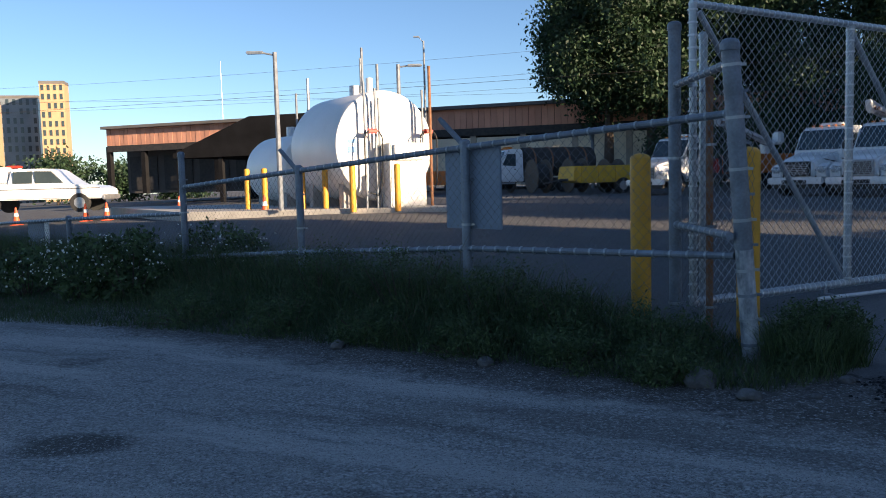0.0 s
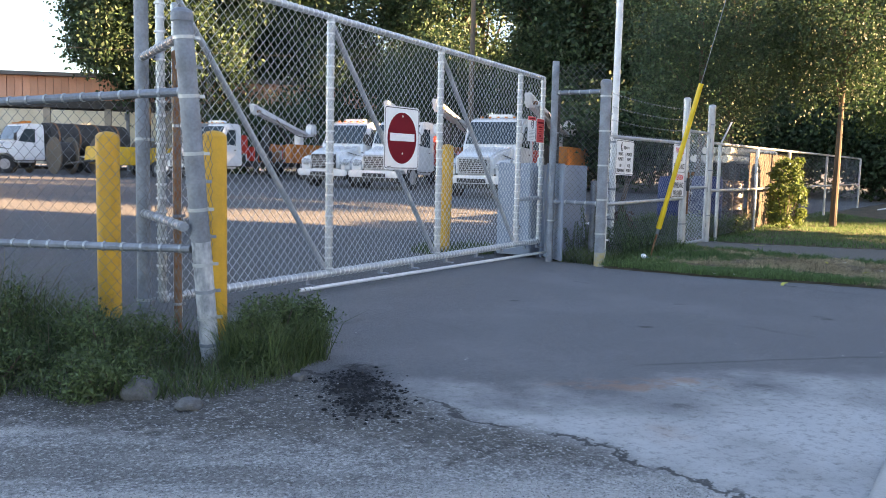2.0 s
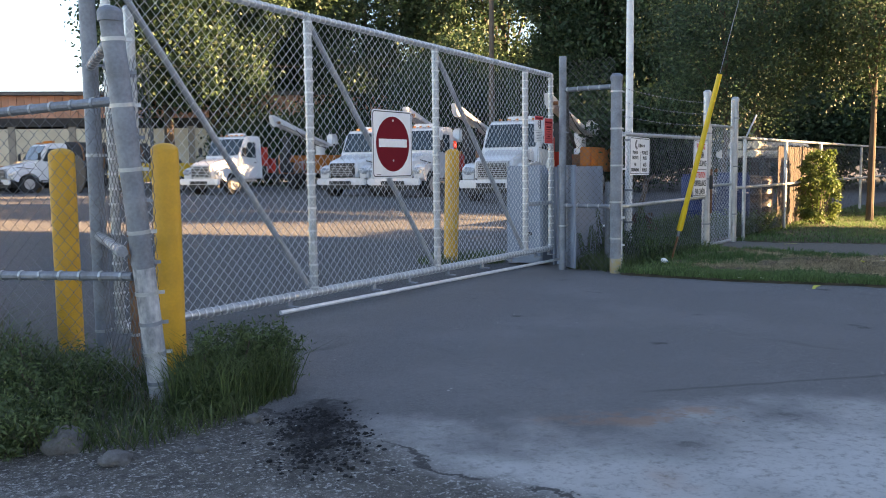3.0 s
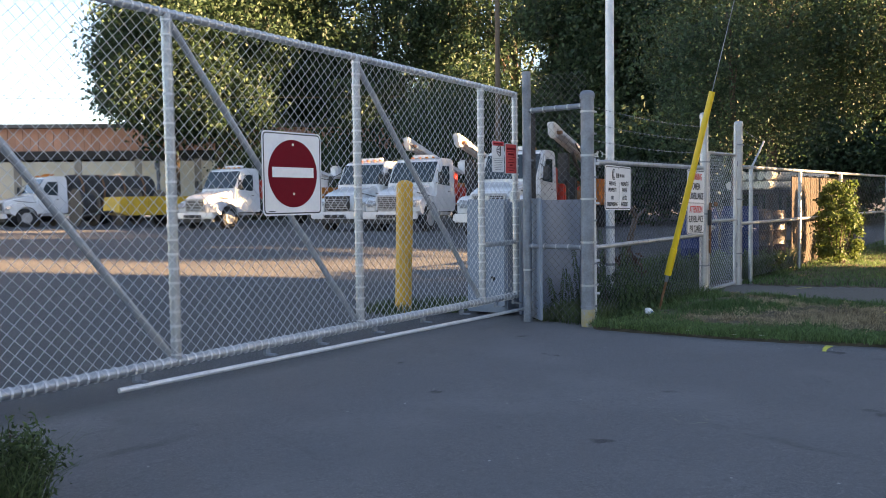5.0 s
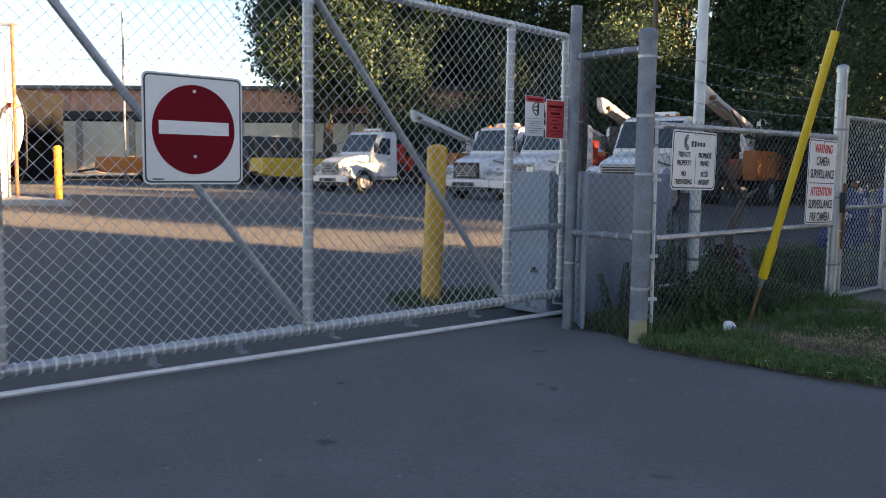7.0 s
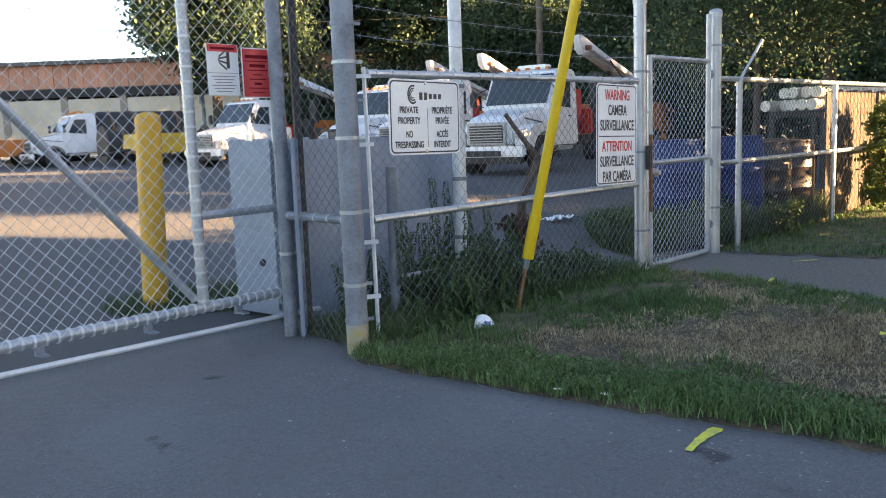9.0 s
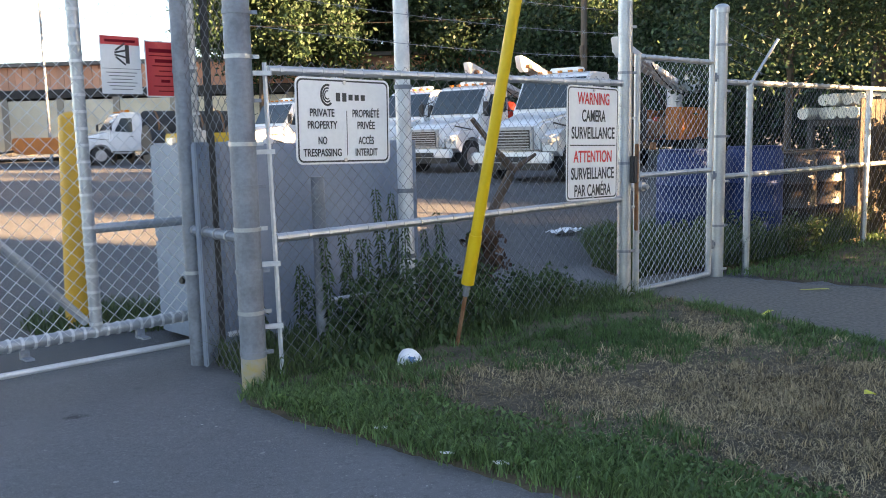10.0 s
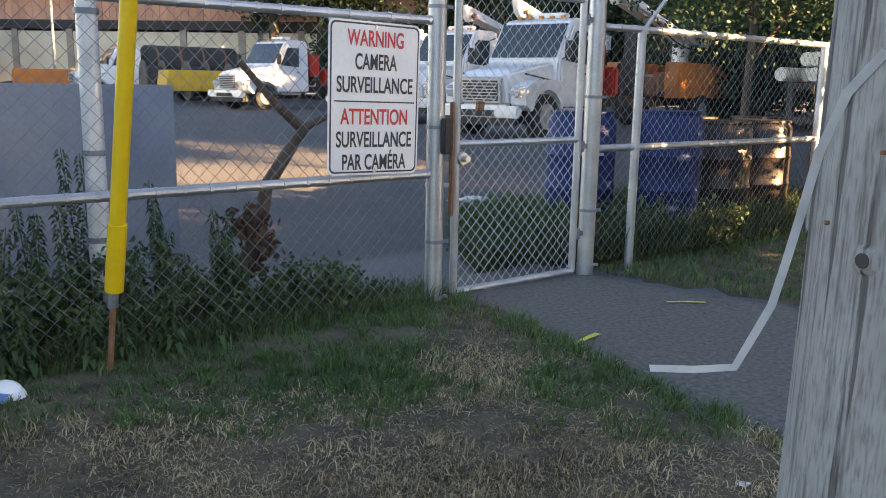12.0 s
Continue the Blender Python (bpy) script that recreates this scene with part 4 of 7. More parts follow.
solo("broken_rail", bm, GALV, "broken piece of rail on the short post", "rail")

pole = thing("light_pole", "tall white painted steel light pole", "lamp post", m=Matrix.Translation((9.6, 10.62, 0)))
bm = B()
tube(bm, (0, 0, -0.1), (0, 0, 9.5), 0.056, 14, 0.048)
part("shaft", bm, WHITE_STEEL, pole)
for z in (0.55, 1.02, 1.75):
    bm = B()
    tube(bm, (0, 0, z), (0, 0, z + 0.03), 0.063, 14)
    part("band", bm, GALV_OLD, pole)

# guy wire with its yellow guard
guy = thing("guy_wire", "steel guy wire with a bright yellow plastic guard", "guy wire")
g0, g1 = Vector((9.73, 9.88, -0.05)), Vector((10.07, 9.34, 2.60))
gd = (g1 - g0)
bm = B()
tube(bm, g0.lerp(g1, 0.2), g1, 0.036, 12)
tube(bm, g0.lerp(g1, 0.2), g0.lerp(g1, 0.32), 0.042, 12)
part("guard", bm, GUY_YELLOW, guy)
bm = B()
tube(bm, g0, g0.lerp(g1, 0.2), 0.014, 8)
part("anchor_rod", bm, RUST, guy)
bm = B()
tube(bm, g0.lerp(g1, 0.17), g0.lerp(g1, 0.205), 0.022, 8)
part("clamp", bm, GALV_OLD, guy)
bm = B()
tube(bm, g1, g0 + gd * 3.6, 0.0045, 6)
part("wire", bm, GALV_OLD, guy)


def utility_pole():
    p = thing("utility_pole", "grey weathered wooden utility pole with tape scraps", "pole", m=Matrix.Translation((11.50, 6.86, 0)))
    bm = B()
    rings, seg = 40, 36
    vs = []
    for j in range(rings + 1):
        z = -0.1 + 10.6 * (j / rings) ** 1.6
        r0 = 0.225 - 0.003 * z + 0.03 * math.exp(-max(z, 0) / 0.8)
        ring = []
        for i in range(seg):
            a = 2 * math.pi * i / seg
            r = r0 * (1 + 0.03 * noise.noise(Vector((math.cos(a) * 1.4, math.sin(a) * 1.4, z * 0.15))) + 0.02 * noise.noise(Vector((math.cos(a) * 7, math.sin(a) * 7, z * 0.3))))
            ring.append(bm.verts.new((r * math.cos(a), r * math.sin(a), z)))
        vs.append(ring)
    for j in range(rings):
        for i in range(seg):
            bm.faces.new((vs[j][i], vs[j][(i + 1) % seg], vs[j + 1][(i + 1) % seg], vs[j + 1][i]))
    bm.faces.new(vs[-1])
    part("shaft", bm, POLE_WOOD, p)
    view = Vector((-0.62, -0.78, 0)).normalized()
    side = Vector((view.y, -view.x, 0))

    def spot(a, z, rr=0.0):
        v = Matrix.Rotation(radians(a), 3, 'Z') @ view
        return v * (0.225 - 0.003 * z + 0.03 * math.exp(-z / 0.8) + rr) + Vector((0, 0, z))
    for a, z, r in ((18, 0.45, 0.014), (30, 1.2, 0.012), (-8, 0.3, 0.012), (-35, 0.7, 0.012)):
        c = spot(a, z)
        bm = B()
        tube(bm, c * 0.97 + Vector((0, 0, c.z * 0.03)), c + Vector((c.x, c.y, 0)).normalized() * 0.006, r, 10)
        part("bolt_hole", bm, DARK, p)
    c = spot(-39.5, 1.2)
    out = Vector((c.x, c.y, 0)).normalized()
    bm = B()
    bmesh.ops.create_uvsphere(bm, u_segments=18, v_segments=10, radius=1.0, matrix=Matrix.Translation(c - out * 0.012) @ rot_to(out) @ Matrix.Diagonal((0.03, 0.03, 0.02, 1)))
    knot = part("knot", bm, POLE_WOOD, p, "grey knot with a dark hole")
    bm = B()
    tube(bm, c - out * 0.02, c + out * 0.0085, 0.011, 12)
    part("knot_hole", bm, DARK, p)
    for k in range(26):
        a, z = random.uniform(-60, 60), random.uniform(0.5, 2.0)
        c = spot(a, z)
        out = Vector((c.x, c.y, 0)).normalized()
        bm = B()
        tube(bm, c - out * 0.01, c + out * 0.008, 0.0035, 5)
        part("nail", bm, RUST, p)
    for lo, hi, mt, nm in ((1.44, 1.56, CONE, "orange_tape"), (1.56, 1.62, GUY_YELLOW, "yellow_tape"), (1.66, 1.78, CONE, "orange_tape")):
        b2 = B()
        prev = None
        for k in range(9):
            a = 14 + k * 8
            q = [b2.verts.new(spot(a, lo, 0.006)), b2.verts.new(spot(a, hi, 0.006))]
            if prev:
                b2.faces.new((prev[0], q[0], q[1], prev[1]))
            prev = q
        bmesh.ops.solidify(b2, geom=b2.faces[:], thickness=0.003)
        part(nm, b2, mt, p, smooth=False)
    return p


utility_pole()


def ribbon(name, pts, w, mat, label, up=Vector((0, 0, 1))):
    bm = B()
    prev = None
    n = len(pts)
    for i, q in enumerate(pts):
        q = Vector(q)
        d = (Vector(pts[min(i + 1, n - 1)]) - Vector(pts[max(i - 1, 0)])).normalized()
        s = d.cross(Vector((-0.6, -0.8, 0.1 * math.sin(i)))).normalized() * w / 2
        cur = [bm.verts.new(q - s), bm.verts.new(q + s)]
        if prev:
            bm.faces.new((prev[0], cur[0], cur[1], prev[1]))
        prev = cur
    bmesh.ops.solidify(bm, geom=bm.faces[:], thickness=0.002)
    return solo(name, bm, mat, label, "tape")


ribbon("loose_tape", [(11.272, 6.814, 1.486), (11.264, 6.872, 1.430), (11.277, 6.937, 1.341), (11.294, 6.987, 1.247), (11.298, 7.020, 1.157), (11.296, 7.046, 1.073), (11.285, 7.078, 1.004), (11.270, 7.099, 0.946), (11.228, 7.160, 0.923), (11.175, 7.234, 0.903)], 0.014, TAPE, "loose white plastic tape trailing from the utility pole")


# ---------------------------------------------------------------- yard: trucks
def place(x, y, heading, dz=0.0):
    """x forward, y to the left; the origin on the ground under the front bumper."""
    h = Vector((*heading, 0)).normalized()
    return Matrix(((h.x, -h.y, 0, x), (h.y, h.x, 0, y), (0, 0, 1, height(x, y) + dz), (0, 0, 0, 1)))


def wheel(parent, x, y, r, w=0.26):
    t = B()
    tube(t, (x, y - w / 2, r), (x, y + w / 2, r), r, 28)
    soften(t, 0.0)
    tyre = part("tyre", t, RUBBER, parent)
    side = 1 if y > 0 else -1
    b = B()
    tube(b, (x, y + side * (w / 2 - 0.02), r), (x, y + side * (w / 2 + 0.012), r), r * 0.58, 20)
    tube(b, (x, y + side * (w / 2), r), (x, y + side * (w / 2 + 0.05), r), r * 0.2, 12)
    part("rim", b, RIM, tyre)
    return tyre


def truck(m, body="boom", grille_mat=CHROME, box_mat=ORANGE, label="white utility truck", hood_len=1.55):
    t = thing("truck", label, "truck", "parked utility trucks", m)
    bm = B()
    hood = [(-0.22, 0.72), (-0.16, 1.30), (-0.30, 1.42), (-0.9, 1.55), (-hood_len - 0.2, 1.72), (-hood_len - 0.2, 0.72)]
    prism(bm, hood, -0.78, 0.78)
    for v in bm.verts:
        if v.co.x < -1.2:
            v.co.y *= 1.18
        if v.co.x > -0.5:
            v.co.y *= 0.84
        if v.co.z > 1.5:
            v.co.y *= 0.94
    soften(bm, 0.07, 3)
    part("hood", bm, WHITE_PAINT, t)
    for sy in (-1, 1):
        bm = B()
        arch = [(-0.30, 0.75), (-0.26, 1.08), (-0.55, 1.24), (-1.25, 1.30), (-1.75, 1.26), (-1.75, 0.85), (-1.70, 0.62), (-1.62, 0.62)]
        for k in range(9):
            a = radians(10 + k * 20)
            arch.append((-1.12 - 0.58 * math.cos(a), 0.52 + 0.56 * math.sin(a)))
        arch.append((-0.50, 0.62))
        prism(bm, arch, sy * 0.72, sy * 1.12)
        part("fender", bm, WHITE_PAINT, t)
        bm = B()
        box(bm, (0, 0, 0), (0.36, 0.44, 0.22), pose(-0.34, sy * 0.90, 1.02, 0, 10, -sy * 24))
        soften(bm, 0.07, 3)
        part("headlight", bm, LAMP_GLASS, t)
        bm = B()
        box(bm, (-1.0, sy * 0.86, 1.47), (1.2, 0.02, 0.035), pose(0, 0, 0.0, 0, -7, 0))
        part("stripe", bm, DARK, t)
    bm = B()
    prism(bm, [(-0.20, 0.76), (-0.13, 0.78), (-0.10, 1.30), (-0.20, 1.34)], -0.56, 0.56)
    soften(bm, 0.02)
    g = part("grille", bm, grille_mat, t)
    b = B()
    prism(b, [(-0.14, 0.82), (-0.115, 0.82), (-0.085, 1.25), (-0.12, 1.25)], -0.48, 0.48)
    part("grille_mesh", b, DARK, g)
    for k in range(6):
        b = B()
        box(b, (-0.098 + 0.005 * k, 0, 0.86 + 0.068 * k), (0.03, 0.94, 0.022))
        part("grille_bar", b, CHROME, g)
    bm = B()
    box(bm, (-0.06, 0, 0.60), (0.18, 2.28, 0.26))
    soften(bm, 0.05)
    part("bumper", bm, WHITE_PAINT, t)
    bm = B()
    box(bm, (-0.12, 0, 0.40), (0.14, 2.0, 0.20))
    soften(bm, 0.03)
    part("air_dam", bm, DARK, t)
    bm = B()
    box(bm, (0.035, 0, 0.56), (0.02, 1.0, 0.14))
    part("plate_recess", bm, DARK, t)
    bm = B()
    box(bm, (-1.15, 0, 0.72), (1.5, 1.5, 0.8))
    part("engine_bay", bm, DARK, t)
    # cab
    c0 = -hood_len - 0.1
    cab = [(c0, 0.70), (c0, 1.74), (c0 - 0.52, 2.60), (c0 - 0.75, 2.70), (c0 - 1.62, 2.70), (c0 - 1.70, 2.5), (c0 - 1.70, 0.70)]
    bm = B()
    prism(bm, cab, -1.02, 1.02)
    for v in bm.verts:
        if v.co.z > 2.0:
            v.co.y *= 0.93
    soften(bm, 0.05, 2)
    part("cab", bm, WHITE_PAINT, t)
    bm = B()
    prism(bm, [(c0 + 0.012, 1.80), (c0 - 0.47, 2.56), (c0 - 0.49, 2.54), (c0 - 0.01, 1.79)], -0.90, 0.90)
    part("windshield", bm, GLASS_DARK, t)
    bm = B()
    prism(bm, [(c0 + 0.016, 1.80), (c0 - 0.468, 2.56), (c0 - 0.48, 2.55), (c0, 1.79)], -0.012, 0.012)
    part("windshield_divider", bm, DARK, t)
    for sy in (-1, 1):
        door = [(c0 - 0.12, 0.85), (c0 - 0.12, 1.72), (c0 - 0.55, 2.50), (c0 - 1.25, 2.50), (c0 - 1.25, 0.85)]
        bm = B()
        prism(bm, door, sy * 1.0, sy * 1.035)
        d = part("door", bm, WHITE_PAINT, t)
        win = [(c0 - 0.24, 1.72), (c0 - 0.60, 2.40), (c0 - 1.15, 2.40), (c0 - 1.15, 1.66)]
        bm = B()
        prism(bm, win, sy * 0.975, sy * 1.042)
        part("window", bm, GLASS_DARK, d)
        bm = B()
        box(bm, (c0 - 1.1, sy * 1.045, 1.45), (0.14, 0.02, 0.035))
        part("handle", bm, DARK, d)
        bm = B()
        box(bm, (c0 + 0.02, sy * 1.28, 1.95), (0.10, 0.20, 0.40))
        soften(bm, 0.03)
        tube(bm, (c0 - 0.1, sy * 1.0, 1.75), (c0, sy * 1.2, 1.8), 0.015, 6)
        tube(bm, (c0 - 0.25, sy * 0.98, 2.25), (c0, sy * 1.2, 2.1), 0.015, 6)
        part("mirror", bm, DARK, t)
        bm = B()
        box(bm, (c0 - 0.6, sy * 0.98, 0.62), (0.9, 0.34, 0.10))
        soften(bm, 0.02)
        part("step", bm, RIM, t)
        wheel(t, -1.12, sy * 0.98, 0.49)
        wheel(t, -6.1 if body == "tank" else -8.9, sy * 0.96, 0.49, 0.5)
    for k in range(5):
        bm = B()
        box(bm, (c0 - 0.72, -0.6 + 0.3 * k, 2.73), (0.10, 0.09, 0.06))
        part("marker_light", bm, LAMP_ORANGE, t)
    bm = B()
    box(bm, (c0 - 1.1, 0, 2.79), (0.3, 0.9, 0.12))
    soften(bm, 0.03)
    part("light_bar", bm, WHITE_PAINT if body != "tank" else LAMP_ORANGE, t)
    bm = B()
    box(bm, (-6.7, -0.38, 0.78), (9.2, 0.10, 0.24))
    box(bm, (-6.7, 0.38, 0.78), (9.2, 0.10, 0.24))
    for k in range(9):
        box(bm, (-3.0 - k * 0.9, 0, 0.78), (0.1, 0.8, 0.14))
    part("chassis", bm, DARK, t)
    if body == "boom":
        for sy in (-1, 1):
            bm = B()
            box(bm, (-9.20, sy * 0.92, 1.38), (3.6, 0.42, 0.98))
            soften(bm, 0.03)
            bx = part("side_locker", bm, box_mat, t)
            for k in range(4):
                b = B()
                box(b, (-7.85 - 0.9 * k, sy * 1.135, 1.38), (0.82, 0.02, 0.86))
                soften(b, 0.01)
                part("locker_door", b, box_mat, bx)
        bm = B()
        box(bm, (-9.20, 0, 1.0), (3.6, 1.5, 0.12))
        part("deck", bm, DARK, t)
        bm = B()
        box(bm, (-3.9, 0.35, 1.75), (0.5, 0.8, 0.9))
        soften(bm, 0.04)
        part("tool_rack", bm, RED_PAINT, t)
        bm = B()
        tube(bm, (-9.80, 0, 1.0), (-9.80, 0, 2.5), 0.26, 16)
        part("turret", bm, WHITE_PAINT, t)
        bm = B()
        p, q = Vector((-10.40, 0.05, 2.35)), Vector((-5.50, 0.05, 3.62))
        box(bm, (0, 0, 0), (0.34, 0.30, (q - p).length), Matrix.Translation((p + q) / 2) @ rot_to(q - p))
        for v in bm.verts:
            if v.co.x > -6.3:
                v.co.z += -0.04 if v.co.z < 3.60 else 0.05
            elif v.co.z < 2.35:
                v.co.z += 0.08
        soften(bm, 0.03)
        part("lower_boom", bm, WHITE_PAINT, t)
        bm = B()
        p2, q2 = Vector((-5.80, 0.32, 3.46)), Vector((-10.20, 0.34, 2.45))
        box(bm, (0, 0, 0), (0.16, 0.16, (q2 - p2).length), Matrix.Translation((p2 + q2) / 2) @ rot_to(q2 - p2))
        soften(bm, 0.02)
        part("upper_boom", bm, WHITE_PAINT, t)
        bm = B()
        prism(bm, [(-5.30, 3.82), (-5.44, 3.86), (-5.90, 3.60), (-5.90, 3.30), (-5.60, 3.28), (-5.40, 3.48)], -0.06, 0.20)
        soften(bm, 0.03)
        e = part("elbow", bm, WHITE_PAINT, t)
        bm = B()
        tube(bm, (-5.70, -0.12, 3.48), (-5.70, 0.36, 3.48), 0.07, 12)
        part("pivot_pin", bm, RUST, e)
        bm = B()
        box(bm, (-6.60, 0.1, 2.25), (0.22, 0.4, 1.1))
        soften(bm, 0.03)
        part("boom_rest", bm, DARK, t)
        bm = B()
        tube(bm, (-8.90, 0.05, 1.9), (-7.70, 0.05, 2.85), 0.07, 10)
        part("hydraulic_ram", bm, DARK, t)
        for y0 in (-0.22, 0.42):
            bm = B()
            prev = None
            for k in range(9):
                u = k / 8
                c = Vector((-9.90 + 2.9 * u, y0, 2.3 + 0.85 * u - 0.9 * u * (1 - u)))
                if prev is not None:
                    tube(bm, prev, c, 0.022, 6)
                prev = c
            part("hose", bm, RUBBER, t)
        bm = B()
        box(bm, (-10.50, 0.35, 2.72), (0.5, 0.5, 0.7))
        soften(bm, 0.10, 3)
        bk = part("bucket", bm, WHITE_PAINT, t)
        bm = B()
        box(bm, (-10.50, 0.35, 3.08), (0.56, 0.56, 0.05))
        soften(bm, 0.02)
        part("bucket_lip", bm, DARK, bk)
        for k in range(9):
            bm = B()
            xx, yy, hh = -3.75 - 0.36 * k, (-0.75, 0.1, 0.7)[k % 3], (0.5, 0.95, 0.7, 0.35)[k % 4]
            box(bm, (xx, yy, 0.95 + hh / 2), (0.26 + 0.1 * (k % 2), 0.42, hh))
            soften(bm, 0.05)
            part("outrigger_gear", bm, (DARK, DARK, RED_PAINT, RUST, WHITE_PAINT)[k % 5], t)
        for sy in (-1, 1):
            bm = B()
            tube(bm, (-4.6, sy * 0.9, 0.45), (-4.6, sy * 0.9, 1.75), 0.09, 10)
            box(bm, (-4.6, sy * 0.98, 0.42), (0.34, 0.3, 0.06))
            part("outrigger", bm, DARK, t)
        for k in range(7):
            bm = B()
            box(bm, (-7.60 - 0.42 * k, (-0.5, 0.45, 0.1)[k % 3], 1.25 + 0.05 * (k % 2)), (0.3, 0.4, 0.5 + 0.1 * (k % 3)))
            soften(bm, 0.03)
            part("stowed_tool", bm, (DARK, RUST, RED_PAINT, RIM)[k % 4], t)
    elif body == "tank":
        bm = B()
        tube(bm, (-3.7, 0, 1.9), (-8.6, 0, 1.9), 0.92, 24)
        soften(bm, 0.08)
        part("tank_body", bm, DARK, t)
        for k in range(4):
            bm = B()
            tube(bm, (-4.2 - 1.2 * k, 0, 1.9), (-4.3 - 1.2 * k, 0, 1.9), 0.95, 24)
            part("tank_band", bm, RUST, t)
    return t


HEAD = (-0.80, -0.60)
truck(place(9.3, 39.8, HEAD), label="white boom truck with orange side lockers parked in the yard")
truck(place(13.3, 32.4, HEAD), grille_mat=DARK, label="white boom truck with a black grille parked in the yard")
truck(place(14.4, 29.8, HEAD), label="white boom truck with a chrome grille parked in the yard")
truck(place(15.15, 23.9, HEAD), label="white boom truck with orange lockers beside the drums")
truck(place(1.3, 52.0, (-0.93, -0.36)), body="tank", label="white truck with a dark tank body far across the yard")


def trailer(x, y, heading, mat, label):
    t = thing("trailer", label, "trailer", m=place(x, y, heading))
    bm = B()
    prism(bm, [(0, 0.75), (-0.1, 1.5), (-4.6, 1.5), (-4.9, 0.8), (-4.5, 0.6), (-0.4, 0.6)], -1.0, 1.0)
    soften(bm, 0.04)
    part("bed", bm, mat, t)
    for k in range(5):
        for sy in (-1, 1):
            bm = B()
            box(bm, (-0.5 - k * 1.0, sy * 1.02, 1.08), (0.1, 0.06, 0.82))
            part("stake", bm, mat, t)
    for sy in (-1, 1):
        wheel(t, -2.9, sy * 0.95, 0.42)
        wheel(t, -3.8, sy * 0.95, 0.42)
    bm = B()
    tube(bm, (0, 0.3, 0.8), (1.3, 0, 0.6), 0.06, 8)
    tube(bm, (0, -0.3, 0.8), (1.3, 0, 0.6), 0.06, 8)
    part("drawbar", bm, DARK, t)
    return t


trailer(6.4, 45.5, (-0.95, -0.3), YELLOW_MACHINE, "yellow steel flatbed trailer in the yard")
trailer(-2.2, 55.5, (-0.95, -0.3), ORANGE, "orange steel trailer beside the far truck")


def cable_reel(x, y, r):
    t = thing("cable_reel", "dark cable reel standing on its rims", "reel", "cable reels", place(x, y, (0.3, -0.95)))
    for yy in (-0.45, 0.45):
        bm = B()
        tube(bm, (0, yy - 0.04, r), (0, yy + 0.04, r), r, 24)
        part("flange", bm, WOOD_FAR, t)
    bm = B()
    tube(bm, (0, -0.42, r), (0, 0.42, r), r * 0.72, 20)
    part("cable", bm, DARK, t)


for x, y, r in ((5.5, 50.5, 1.0), (7.6, 50.0, 1.0), (9.6, 49.4, 0.95), (3.6, 53.0, 0.9)):
    cable_reel(x, y, r)


# ---------------------------------------------------------------- yard: fuel tanks on their island
TD = Vector((-0.54, 0.84, 0)).normalized()
ISL = 0.16


def island():
    """A kerbed slab whose sides run back along the tanks."""
    i = thing("fuel_island", "raised concrete island under the fuel tanks", "island", m=Matrix.Translation((1.25, 26.7, height(-2, 28))))
    bm = B()
    front, depth = Vector((-10.2, 1.65, 0)), TD * 11.5
    ring = [Vector((0, 0, 0)), front, front + depth, depth]
    lo = [bm.verts.new(p + Vector((0, 0, -0.2))) for p in ring]
    hi = [bm.verts.new(p + Vector((0, 0, ISL))) for p in ring]
    bm.faces.new(hi)
    bm.faces.new(lo[::-1])
    for k in range(4):
        bm.faces.new((lo[k], lo[(k + 1) % 4], hi[(k + 1) % 4], hi[k]))
    bmesh.ops.recalc_face_normals(bm, faces=bm.faces)
    soften(bm, 0.03)
    part("slab", bm, CONCRETE, i)
    return i


island()
TZ = height(-2, 28) + ISL


